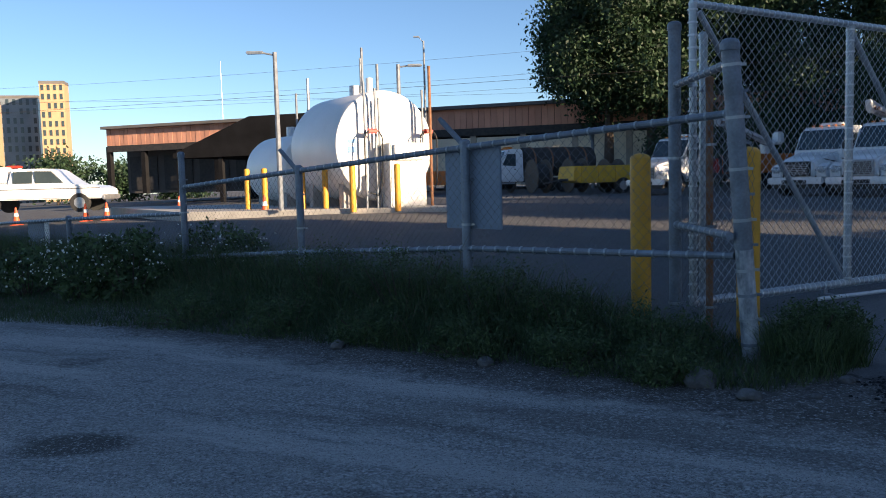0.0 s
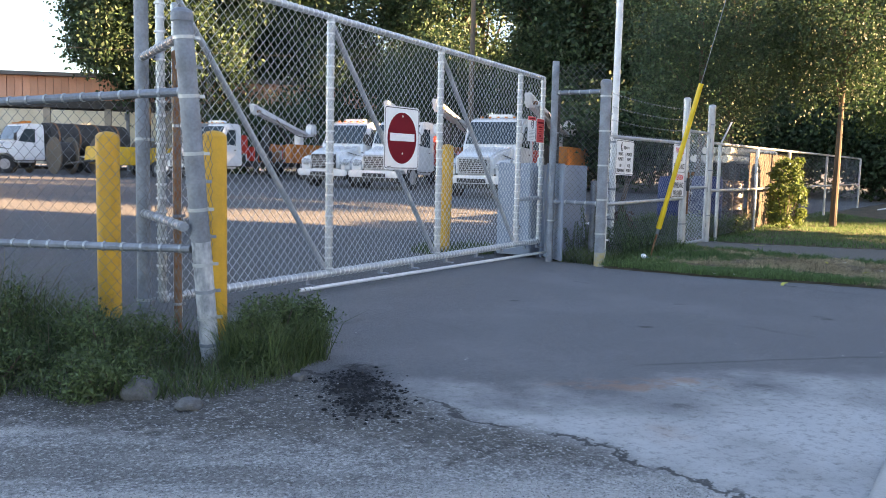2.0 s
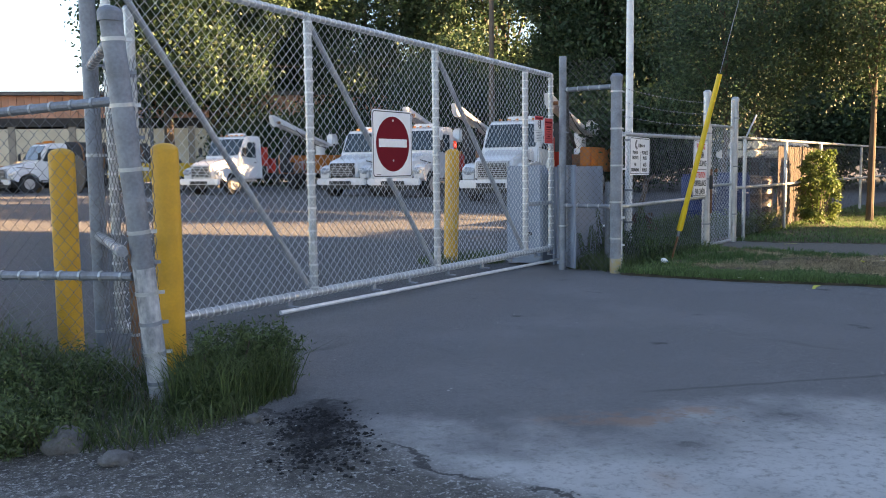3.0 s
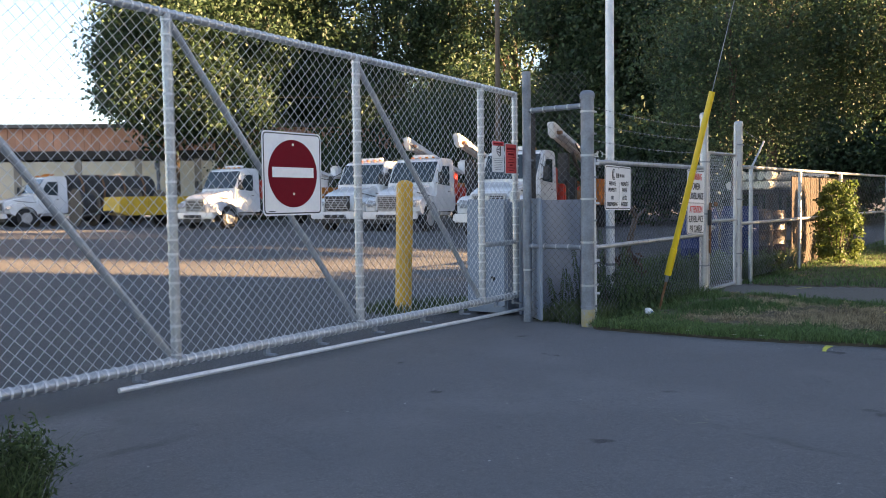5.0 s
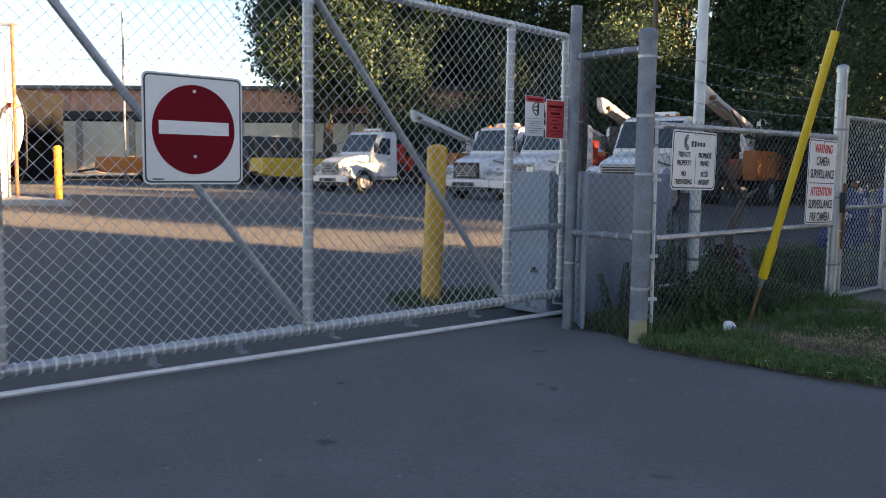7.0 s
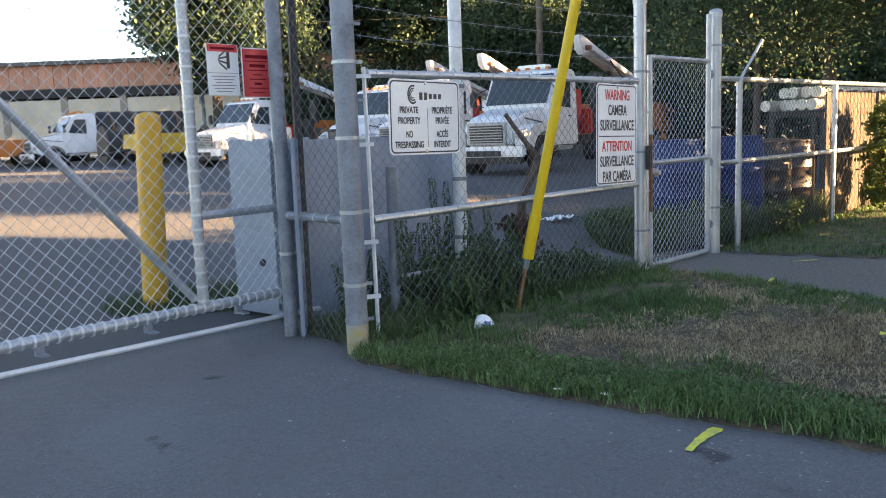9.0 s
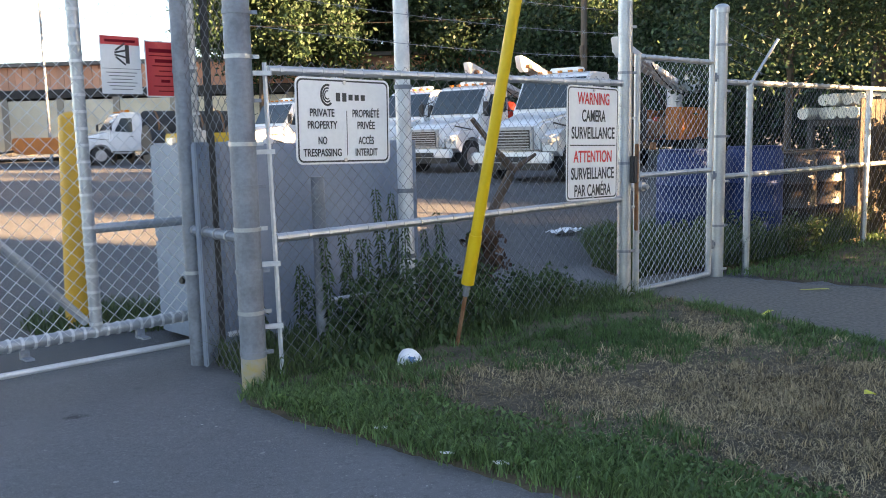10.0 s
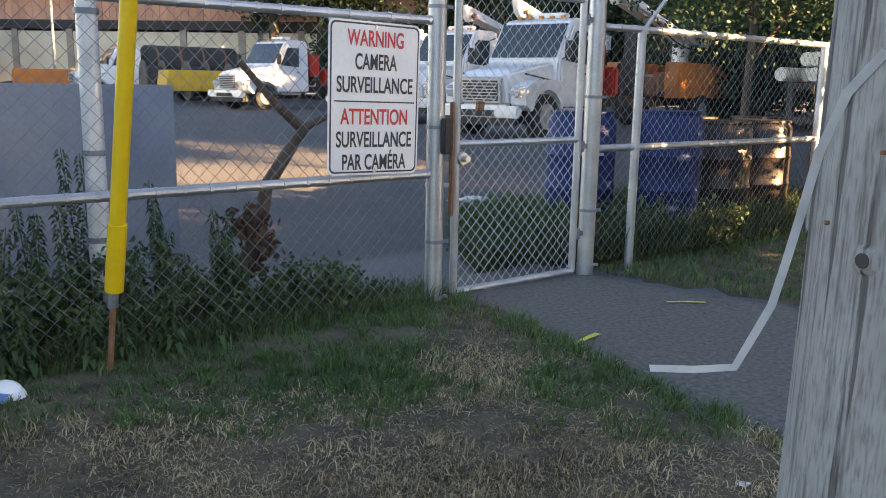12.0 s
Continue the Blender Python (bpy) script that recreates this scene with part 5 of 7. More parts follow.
def fuel_tank(c, length, r, zc, front):
    t = thing("fuel_tank", "large white horizontal steel fuel tank", "tank", "fuel tanks", Matrix.Translation((c.x, c.y, 0)))
    seg = 48
    bm = B()
    prof = [(0.0, 0.02), (0.0, 0.80), (0.02, 0.93), (0.08, 0.985), (0.18, 1.0), (length - 0.18, 1.0), (length - 0.08, 0.985), (length - 0.02, 0.93), (length, 0.8), (length, 0.02)]
    side = Vector((TD.y, -TD.x, 0))
    rings = []
    for d, k in prof:
        rings.append([bm.verts.new(TD * d + side * (r * k * math.cos(2 * math.pi * i / seg)) + Vector((0, 0, zc + r * k * math.sin(2 * math.pi * i / seg)))) for i in range(seg)])
    for a, b in zip(rings, rings[1:]):
        for i in range(seg):
            bm.faces.new((a[i], a[(i + 1) % seg], b[(i + 1) % seg], b[i]))
    bm.faces.new(rings[0][::-1])
    bm.faces.new(rings[-1])
    part("shell", bm, TANK_WHITE, t)
    for d in (0.7, length - 0.7):
        bm = B()
        box(bm, (0, d, (zc - r * 0.5 + TZ) / 2), (r * 1.5, 0.35, zc - r * 0.5 - TZ), frame_at((0, 0, 0), (TD.y, -TD.x)))
        part("saddle", bm, CONCRETE, t)
    top = zc + r
    for d, h, rr in ((0.5, 0.9, 0.05), (1.1, 0.5, 0.12), (1.6, 1.6, 0.045), (2.2, 0.35, 0.2)):
        p = TD * min(d, length - 0.3)
        bm = B()
        tube(bm, p + Vector((0, 0, top - 0.1)), p + Vector((0, 0, top + h)), rr, 10)
        part("vent_pipe", bm, WHITE_STEEL if rr > 0.1 else GALV_OLD, t)
    if front:
        f = frame_at((0, 0, 0), (TD.y, -TD.x))
        bm = B()
        box(bm, (0.35, -0.45, TZ + 1.05), (1.35, 0.75, 2.1), f)
        soften(bm, 0.03)
        part("pump_cabinet", bm, WHITE_STEEL, t)
        bm = B()
        box(bm, (0.35, -0.90, TZ + 1.8), (1.15, 0.16, 0.5), f)
        soften(bm, 0.02)
        part("pump_hood", bm, TANK_WHITE, t, "pale dispenser hood")
        for x, h in ((-0.95, 4.1), (-0.55, 3.9), (-0.42, 3.6), (1.25, 3.9)):
            bm = B()
            tube(bm, f @ Vector((x, -0.3, TZ)), f @ Vector((x, -0.3, TZ + h)), 0.04, 8)
            part("riser_pipe", bm, GALV_OLD, t)
        for x in (-0.75, 1.35):
            bm = B()
            pts = []
            for k in range(17):
                a = math.pi * k / 16
                pts.append(f @ Vector((x - 0.33 * math.cos(a), -0.5, TZ + 2.2 + 0.35 * math.sin(a))))
            pts = [f @ Vector((x - 0.33, -0.5, TZ + 0.9))] + pts + [f @ Vector((x + 0.30, -0.5, TZ + 0.8)), f @ Vector((x + 0.1, -0.55, TZ + 0.4)), f @ Vector((x - 0.2, -0.55, TZ + 0.5))]
            for a, b in zip(pts, pts[1:]):
                tube(bm, a, b, 0.025, 6)
            part("fuel_hose", bm, RUBBER, t)
            bm = B()
            box(bm, (x, -0.48, TZ + 2.5), (0.4, 0.1, 0.16), f)
            soften(bm, 0.04)
            part("hose_hanger", bm, RED_PAINT, t)
        bm = B()
        box(bm, (-1.28, -0.012, zc - 0.12), (0.30, 0.02, 0.2), f)
        box(bm, (-1.28, -0.012, zc + 0.16), (0.30, 0.02, 0.12), f)
        part("label_plate", bm, LITTER_BLUE, t, "blue label plates")
    return t


TC = Vector((-1.95, 28.45, 0))
fuel_tank(TC, 3.9, 1.86, 2.50, True)
fuel_tank(TC + TD * 4.2 + Vector((-0.62, -0.35, 0)), 4.0, 1.32, 1.86, False)
for x, y in ((0.66, 28.1), (-1.55, 27.15), (-3.0, 27.25), (-4.05, 28.4), (-4.9, 28.9), (-6.3, 29.4), (-7.0, 29.8)):
    b = bollard(x, y, 1.42, 0.10)
    b.location.z = TZ


def street_lamp(x, y, h, arm, label, z0=None):
    t = thing("street_lamp", label, "lamp post", "yard lamps", Matrix.Translation((x, y, TZ if z0 is None else z0)))
    bm = B()
    tube(bm, (0, 0, 0), (0, 0, h), 0.09, 10, 0.07)
    part("shaft", bm, GALV_OLD, t)
    bm = B()
    tube(bm, (0, 0, h - 0.1), (arm[0] * 0.6, 0, h + arm[1]), 0.03, 8)
    part("arm", bm, GALV, t)
    bm = B()
    box(bm, (arm[0] * 0.85, 0, h + arm[1]), (abs(arm[0]) * 0.75, 0.22, 0.09))
    soften(bm, 0.03)
    part("lamp_head", bm, GALV, t)
    return t


street_lamp(-5.4, 27.6, 5.1, (-0.75, 0.0), "wooden yard lamp post with a flat lamp head")
street_lamp(-1.6, 30.6, 5.0, (0.7, -0.05), "short yard lamp post with a flat lamp head")
street_lamp(-1.4, 62.0, 11.0, (-0.6, 0.3), "slim steel lamp post in front of the far building", 0.25)
bm = B()
tube(bm, (0, 0, 0), (0, 0, 5.2), 0.05, 8)
solo("vent_pipe", bm, GALV, "slim galvanized vent pipe beside the tank", "pipe", m=Matrix.Translation((-2.9, 30.2, TZ)))
bm = B()
tube(bm, (0, 0, 0), (0, 0, 4.65), 0.05, 8)
solo("vent_pipe", bm, RUST, "slim rusty vent pipe beside the tank", "pipe", m=Matrix.Translation((-0.47, 28.55, TZ)))
bm = B()
tube(bm, (0, 0, 0), (0, 0, 5.0), 0.06, 8)
solo("vent_pipe", bm, GALV, "tall pale vent pipe behind the tanks", "pipe", m=Matrix.Translation((-5.4, 34.0, TZ)))


# ---------------------------------------------------------------- pickup
def pickup():
    t = thing("pickup_truck", "white pickup truck with a cap over its bed", "pickup", m=place(-14.15, 35.6, (1.0, 0.05), 0.36))
    bm = B()
    outline = [(0, 0.55), (0.02, 0.9), (-0.25, 1.05), (-1.25, 1.15), (-2.0, 1.75), (-2.3, 1.82), (-3.7, 1.82), (-3.85, 1.2), (-5.6, 1.2), (-5.65, 0.55)]
    prism(bm, outline, -0.95, 0.95)
    for v in bm.verts:
        if v.co.z > 1.4:
            v.co.y *= 0.86
    soften(bm, 0.05)
    part("body", bm, WHITE_PAINT, t)
    bm = B()
    box(bm, (-4.75, 0, 1.55), (1.75, 1.7, 0.72))
    soften(bm, 0.08)
    part("bed_cap", bm, WHITE_PAINT, t)
    for sy in (-1, 1):
        for o in ([(-1.55, 1.22), (-2.05, 1.70), (-2.7, 1.72), (-2.7, 1.22)], [(-2.82, 1.22), (-2.82, 1.72), (-3.55, 1.70), (-3.6, 1.22)]):
            bm = B()
            prism(bm, o, sy * 0.80, sy * 0.955)
            part("window", bm, GLASS_DARK, t)
        bm = B()
        box(bm, (-2.8, sy * 0.955, 0.98), (5.4, 0.012, 0.03))
        part("stripe", bm, DARK, t)
        wheel(t, -0.95, sy * 0.85, 0.39, 0.24)
        wheel(t, -4.6, sy * 0.85, 0.39, 0.24)
    bm = B()
    box(bm, (0.02, 0, 0.6), (0.14, 1.9, 0.2))
    soften(bm, 0.03)
    part("bumper", bm, RIM, t)
    bm = B()
    box(bm, (-3.9, 0, 1.93), (0.5, 0.5, 0.1))
    soften(bm, 0.03)
    part("beacon", bm, RED_PAINT, t)
    return t


pickup()


def cone(x, y):
    t = thing("traffic_cone", "orange traffic cone with a white band", "cone", "traffic cones", Matrix.Translation((x, y, height(x, y))))
    bm = B()
    tube(bm, (0, 0, 0.03), (0, 0, 0.72), 0.15, 14, 0.03)
    part("cone_body", bm, CONE, t)
    bm = B()
    box(bm, (0, 0, 0.015), (0.38, 0.38, 0.03))
    part("base", bm, CONE, t)
    bm = B()
    tube(bm, (0, 0, 0.36), (0, 0, 0.5), 0.098, 14, 0.074)
    part("band", bm, SIGN_WHITE, t)


for x, y in ((-17.5, 34.2), (-14.7, 34.3), (-13.8, 34.2), (-6.2, 28.8), (-16.5, 52.0)):
    cone(x, y)


# ---------------------------------------------------------------- far building
BA, BD = Vector((-31.5, 79.0, 0.0)), Vector((0.935, -0.355, 0)).normalized()
BM = frame_at((BA.x, BA.y, 0.65), BD)


def depot():
    d = thing("depot_building", "long low depot with a brown metal fascia and shade-dark open bays", "building", m=BM)
    L = 64.0
    bm = B()
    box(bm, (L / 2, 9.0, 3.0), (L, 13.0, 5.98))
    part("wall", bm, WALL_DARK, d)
    bm = B()
    box(bm, (L / 2, 7.5, 6.12), (L + 0.3, 16.3, 0.25))
    part("roof", bm, ROOF, d)
    for k in range(17):
        bm = B()
        x = k * 4.0
        box(bm, (x, 0.25, 2.2), (0.45, 0.45, 4.4))
        # the left columns get the painted shade colour
        part("column", bm, WALL_TAN if k > 5 else SHED_SHADE, d)
    for k in range(16):
        x = 2.0 + k * 4.0
        bm = B()
        # left bays coloured dark for the shade inside, the rest cream as sunlit wall
        if k > 5:
            box(bm, (x, 0.12, 1.9), (3.5, 0.08, 3.7))
            part("bay_panel", bm, WALL_CREAM, d)
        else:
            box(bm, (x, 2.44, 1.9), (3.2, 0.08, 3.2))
            part("bay_panel", bm, DARK, d)
    for k in range(128):
        bm = B()
        box(bm, (0.25 + k * 0.5, -0.02 + (0.02 if k % 2 else 0), 5.25), (0.47, 0.10, 1.55))
        part("fascia_panel", bm, BRICK_BROWN, d, smooth=False)
    bm = B()
    box(bm, (L / 2, 0.12, 4.18), (L, 0.34, 0.58))
    part("soffit", bm, DARK, d)
    bm = B()
    box(bm, (0.2, 7.0, 5.25), (0.4, 14.0, 1.5))
    part("side_fascia", bm, WALL_TAN, d)
    return d


depot()


def shed():
    m = frame_at((-19.0, 59.0, 0.1), BD)
    d = thing("canopy_shed", "canopy shed coloured as if in shade, with a low sloping roof", "shed", m=m)
    # the shade over the whole canopy is put into its colour
    bm = B()
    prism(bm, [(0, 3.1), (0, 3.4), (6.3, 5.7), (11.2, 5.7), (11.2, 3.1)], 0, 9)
    part("roof", bm, SHED_SHADE, d)
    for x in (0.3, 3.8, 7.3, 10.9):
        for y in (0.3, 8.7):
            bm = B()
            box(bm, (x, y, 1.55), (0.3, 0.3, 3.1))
            part("post", bm, SHED_SHADE, d)
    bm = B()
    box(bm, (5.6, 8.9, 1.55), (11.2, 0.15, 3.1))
    part("back_wall", bm, SHED_SHADE, d)
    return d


shed()


def tower(x, y, w, dp, h, mat, label, bands, cols):
    t = thing("apartment_tower", label, "tower", "far towers", frame_at((x, y, -6), (0.97, 0.24)))
    bm = B()
    box(bm, (0, 0, h / 2), (w, dp, h))
    part("wall", bm, mat, t)
    bm = B()
    box(bm, (0, 0, h + 0.5), (w * 1.02, dp * 1.02, 1.0))
    part("roof", bm, ROOF, t)
    win = B()
    box(win, (0, 0, 0), (w / cols * 0.45, 0.3, h / bands * 0.62))
    me = mesh_of(win, "window", GLASS_DARK, False)
    for i in range(cols):
        for j in range(bands):
            if (i * 7 + j * 3) % 11 == 0:
                continue
            o = new("window", me)
            o.parent = t
            o.matrix_basis = pose((i + 0.5) / cols * w - w / 2, -dp / 2, (j + 0.6) / bands * h)
    return t


tower(-129.9, 283.6, 7.6, 8, 41.4, TOWER_TAN, "tan brick apartment tower in evening sun, far off", 14, 4)
tower(-149.5, 300.6, 13.0, 12, 38.6, TOWER_GREY, "grey glass tower in shade, far off", 12, 6)
tower(-142.2, 266.8, 3.5, 8, 34.0, TOWER_TAN, "slim tan tower at the edge of town", 11, 2)


# ---------------------------------------------------------------- overhead wires and far poles
def far_pole(x, y, h, mat=WOOD_FAR, r=0.15, label="brown wooden utility pole behind the trucks"):
    bm = B()
    tube(bm, (0, 0, -0.2), (0, 0, h), r, 12, r * 0.7)
    tube(bm, (-0.14, -0.1, h * 0.32), (-0.14, -0.1, h * 0.32 + 0.5), 0.1, 8)
    return solo("wooden_pole", bm, mat, label, "pole", m=Matrix.Translation((x, y, height(x, y))))


far_pole(23.2, 37.3, 13.0)
far_pole(10.9, 63.0, 11.0, GALV_OLD, 0.13, "grey pole in front of the trees")
for k, (y, z0, z1, sag) in enumerate(((95, 13.2, 15.5, 1.0), (98, 12.0, 13.4, 1.1), (95, 10.6, 11.2, 0.8), (92, 12.4, 9.5, 0.9), (60, 6.6, 8.4, 0.5))):
    bm = B()
    a, b = Vector((-75, y + 8, z0)), Vector((40, y - 12, z1))
    prev = None
    for i in range(25):
        u = i / 24
        p = a.lerp(b, u) - Vector((0, 0, sag * 4 * u * (1 - u)))
        ring = [bm.verts.new(p + Vector((0, dy, dz))) for dy, dz in ((0.012, 0.008), (-0.012, 0.008), (0, -0.014))]
        if prev is not None:
            for j in range(3):
                bm.faces.new((prev[j], prev[(j + 1) % 3], ring[(j + 1) % 3], ring[j]))
        prev = ring
    solo("overhead_wire", bm, DARK, "thin dark overhead wire across the sky", "wire", "overhead wires")
bm = B()
tube(bm, (-24, 92, 0), (-24, 92, 14.5), 0.04, 6)
solo("antenna_mast", bm, GALV, "thin pale mast behind the depot", "mast")


# ---------------------------------------------------------------- drums, pipes, clutter by the fence
def drum(x, y, mat, label, h=0.9, r=0.3, z=0.0):
    t = thing("drum", label, "drum", "storage drums", Matrix.Translation((x, y, height(x, y) + z)))
    bm = B()
    prof = [(0, 0.94), (0.03, 1.0), (0.3, 1.0), (0.32, 1.035), (0.35, 1.0), (0.6, 1.0), (0.62, 1.035), (0.65, 1.0), (0.93, 0.98), (0.97, 0.9), (1.0, 0.86)]
    rings = [[bm.verts.new((r * k * math.cos(2 * math.pi * i / 24), r * k * math.sin(2 * math.pi * i / 24), u * h)) for i in range(24)] for u, k in prof]
    for a, b in zip(rings, rings[1:]):
        for i in range(24):
            bm.faces.new((a[i], a[(i + 1) % 24], b[(i + 1) % 24], b[i]))
    bm.faces.new(rings[-1])
    part("body", bm, mat, t)
    bm = B()
    tube(bm, (0, 0, h - 0.01), (0, 0, h + 0.012), r * 0.93, 20)
    part("lid", bm, mat, t)
    return t


BANK = [(12.75, 12.25), (13.35, 12.12), (16.1, 13.42), (16.9, 14.9), (14.2, 15.0), (12.7, 13.7)]
tagged(patch_sheet("bank", BANK, SOIL, 0.24), "low earth bank under the drums", "ground", kind="structure")
for x, y, hh in ((13.32, 13.05, 0.98), (14.06, 12.86, 1.0)):
    drum(x, y, BLUE_PLASTIC, "blue plastic drum behind the fence", hh, 0.31, 0.22)
for x, y in ((14.80, 13.22), (15.38, 13.45), (14.9, 14.0), (15.75, 14.1)):
    drum(x, y, DRUM_DARK, "dark rusty steel drum behind the fence", 0.90, 0.3, 0.22)
rack = thing("pipe_rack", "dark steel rack stacked with pale pipes", "rack", m=frame_at((18.3, 16.7, 0.1), (0.9, 0.4)))
for x in (0.2, 2.0, 3.8):
    bm = B()
    box(bm, (x, -0.5, 0.75), (0.1, 0.1, 1.5))
    box(bm, (x, 0.5, 0.75), (0.1, 0.1, 1.5))
    box(bm, (x, 0, 0.9), (0.1, 1.0, 0.1))
    box(bm, (x, 0, 1.4), (0.1, 1.0, 0.1))
    part("stand", bm, DARK, rack)
for k in range(9):
    bm = B()
    x0 = random.uniform(-0.3, 0.1)
    tube(bm, (x0, -0.42 + 0.21 * (k % 5), 1.56 + 0.22 * (k // 5)), (x0 + 4.4, -0.42 + 0.21 * (k % 5), 1.56 + 0.22 * (k // 5)), 0.1, 12)
    solo("pipe", bm, PIPE_WHITE, "pale pipe stacked on the rack", "pipe", "stacked pipes", m=rack.matrix_basis)


# ---------------------------------------------------------------- leaves and grass
rng = np.random.default_rng(7)


def leaf_mesh(name, centres, sizes, mat, droop=0.3, wide=0.55):
    """One small folded leaf for each centre, turned at random."""
    n = len(centres)
    d = rng.normal(size=(n, 3))
    d[:, 2] -= droop
    d /= np.linalg.norm(d, axis=1)[:, None]
    u = np.cross(d, rng.normal(size=(n, 3)))
    u /= np.linalg.norm(u, axis=1)[:, None]
    sz = sizes[:, None]
    a = centres - d * sz * 0.5
    b = centres + u * sz * wide * 0.5
    c = centres + d * sz * 0.5
    e = centres - u * sz * wide * 0.5
    verts = np.stack((a, b, c, e), 1).reshape(-1, 3)
    me = bpy.data.meshes.new(name)
    me.vertices.add(4 * n)
    me.vertices.foreach_set("co", verts.ravel())
    me.loops.add(4 * n)
    me.loops.foreach_set("vertex_index", np.arange(4 * n))
    me.polygons.add(n)
    me.polygons.foreach_set("loop_start", np.arange(0, 4 * n, 4))
    me.update(calc_edges=True)
    me.materials.append(mat)
    return me


def blade_mesh(name, roots, heights, widths, lean, mat):
    """Tapered, bent blades of grass."""
    n = len(roots)
    ang = rng.uniform(0, 2 * np.pi, n)
    side = np.stack((np.cos(ang), np.sin(ang), np.zeros(n)), 1) * widths[:, None] * 0.5
    la = rng.uniform(0, 2 * np.pi, n)
    ln = np.stack((np.cos(la), np.sin(la), np.zeros(n)), 1) * (heights * lean * rng.uniform(0.2, 1, n))[:, None]
    up = np.zeros((n, 3))
    up[:, 2] = heights
    v = np.stack((roots - side, roots + side, roots + side * 0.75 + up * 0.55 + ln * 0.35, roots - side * 0.75 + up * 0.55 + ln * 0.35, roots + up * (1 - 0.25 * lean) + ln), 1).reshape(-1, 3)
    k = np.arange(n) * 5
    loops = np.stack((k, k + 1, k + 2, k + 3, k + 3, k + 2, k + 4), 1).ravel()
    starts = np.stack((np.arange(n) * 7, np.arange(n) * 7 + 4), 1).ravel()
    me = bpy.data.meshes.new(name)
    me.vertices.add(5 * n)
    me.vertices.foreach_set("co", v.ravel())
    me.loops.add(7 * n)
    me.loops.foreach_set("vertex_index", loops)
    me.polygons.add(2 * n)
    me.polygons.foreach_set("loop_start", starts)
    me.update(calc_edges=True)
    me.materials.append(mat)
    return me


def scatter(poly, n):
    xs = np.array([p[0] for p in poly])
    ys = np.array([p[1] for p in poly])
    out = []
    while len(out) < n:
        px, py = rng.uniform(xs.min(), xs.max()), rng.uniform(ys.min(), ys.max())
        if inside(poly, px, py):
            out.append((px, py))
    return np.array(out)


def crown_points(clumps, per, spread):
    pts = np.repeat(np.array(clumps), per, 0)
    return pts + rng.normal(size=pts.shape) * spread


def tree(x, y, h, r, base, mat, label, clumps=170, per=130, leaf=0.26, trunk=0.28, spread=0.62, flat=1.0):
    t = thing("tree", label, "tree", "trees round the yard", Matrix.Translation((x, y, height(x, y))))
    bm = B()
    tube(bm, (0, 0, -0.3), (0.1, 0.05, base + (h - base) * 0.3), trunk, 10, trunk * 0.6, caps=False)
    tube(bm, (0.1, 0.05, base + (h - base) * 0.3), (0.0, 0.2, h * 0.9), trunk * 0.6, 8, 0.04, caps=False)
    mid = (h + base) / 2
    cl = []
    for i in range(clumps):
        v = Vector((rng.normal(), rng.normal(), rng.normal())).normalized()
        k = rng.uniform(0.45, 1.0) ** 0.6
        lump = 0.80 + 0.35 * noise.noise(Vector((v.x * 1.8 + x, v.y * 1.8 + y, v.z * 1.8)))
        cl.append((v.x * r * k * lump, v.y * r * k * lump, mid + v.z * (h - base) / 2 * k * lump * flat))
    for i in range(9):
        c = cl[int(rng.integers(len(cl)))]
        z0 = base + (h - base) * rng.uniform(0.0, 0.45)
        tube(bm, (0.05, 0.05, z0), (c[0] * 0.8, c[1] * 0.8, max(c[2], z0 + 0.4)), trunk * 0.28, 6, 0.02, caps=False)
    part("trunk", bm, BARK, t)
    pts = crown_points(cl, per, spread)
    ob = new("crown", leaf_mesh("crown", pts, rng.uniform(0.6, 1.3, len(pts)) * leaf, mat))
    ob.parent = t
    tagged(ob, "dense crown of small leaves", kind="stuff")
    return t


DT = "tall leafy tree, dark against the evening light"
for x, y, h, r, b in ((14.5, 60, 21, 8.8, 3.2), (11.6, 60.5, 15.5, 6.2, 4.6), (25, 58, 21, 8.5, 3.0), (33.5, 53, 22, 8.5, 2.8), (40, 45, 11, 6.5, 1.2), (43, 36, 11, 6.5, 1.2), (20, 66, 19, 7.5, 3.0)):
    tree(x, y, h, r, b, LEAF_SHADE, DT, clumps=330, per=165, leaf=0.30, trunk=0.4, spread=0.58)
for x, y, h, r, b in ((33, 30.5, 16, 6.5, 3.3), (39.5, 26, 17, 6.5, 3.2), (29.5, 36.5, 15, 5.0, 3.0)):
    tree(x, y, h, r, b, LEAF_SHADE, "broad leafy tree with low dark branches", clumps=300, per=170, leaf=0.24, trunk=0.3, spread=0.5)
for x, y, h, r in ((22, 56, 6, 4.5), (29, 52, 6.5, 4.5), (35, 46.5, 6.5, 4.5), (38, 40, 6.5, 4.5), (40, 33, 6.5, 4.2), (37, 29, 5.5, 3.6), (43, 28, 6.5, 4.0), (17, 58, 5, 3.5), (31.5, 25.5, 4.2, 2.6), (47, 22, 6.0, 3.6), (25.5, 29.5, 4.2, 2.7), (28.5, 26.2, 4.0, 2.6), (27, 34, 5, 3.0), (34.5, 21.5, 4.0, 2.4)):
    tree(x, y, h, r, 0.2, LEAF_SHADE, "dense dark undergrowth below the tall trees", clumps=110, per=130, leaf=0.23, trunk=0.12, spread=0.6)
tree(26.5, 47, 9, 4.4, 0.8, LEAF_SHADE, DT, clumps=170, per=150, leaf=0.24, trunk=0.3, spread=0.7)
tree(30.0, 41.5, 8.5, 4.0, 0.8, LEAF_SHADE, DT, clumps=140, per=140, leaf=0.22, trunk=0.25, spread=0.6)
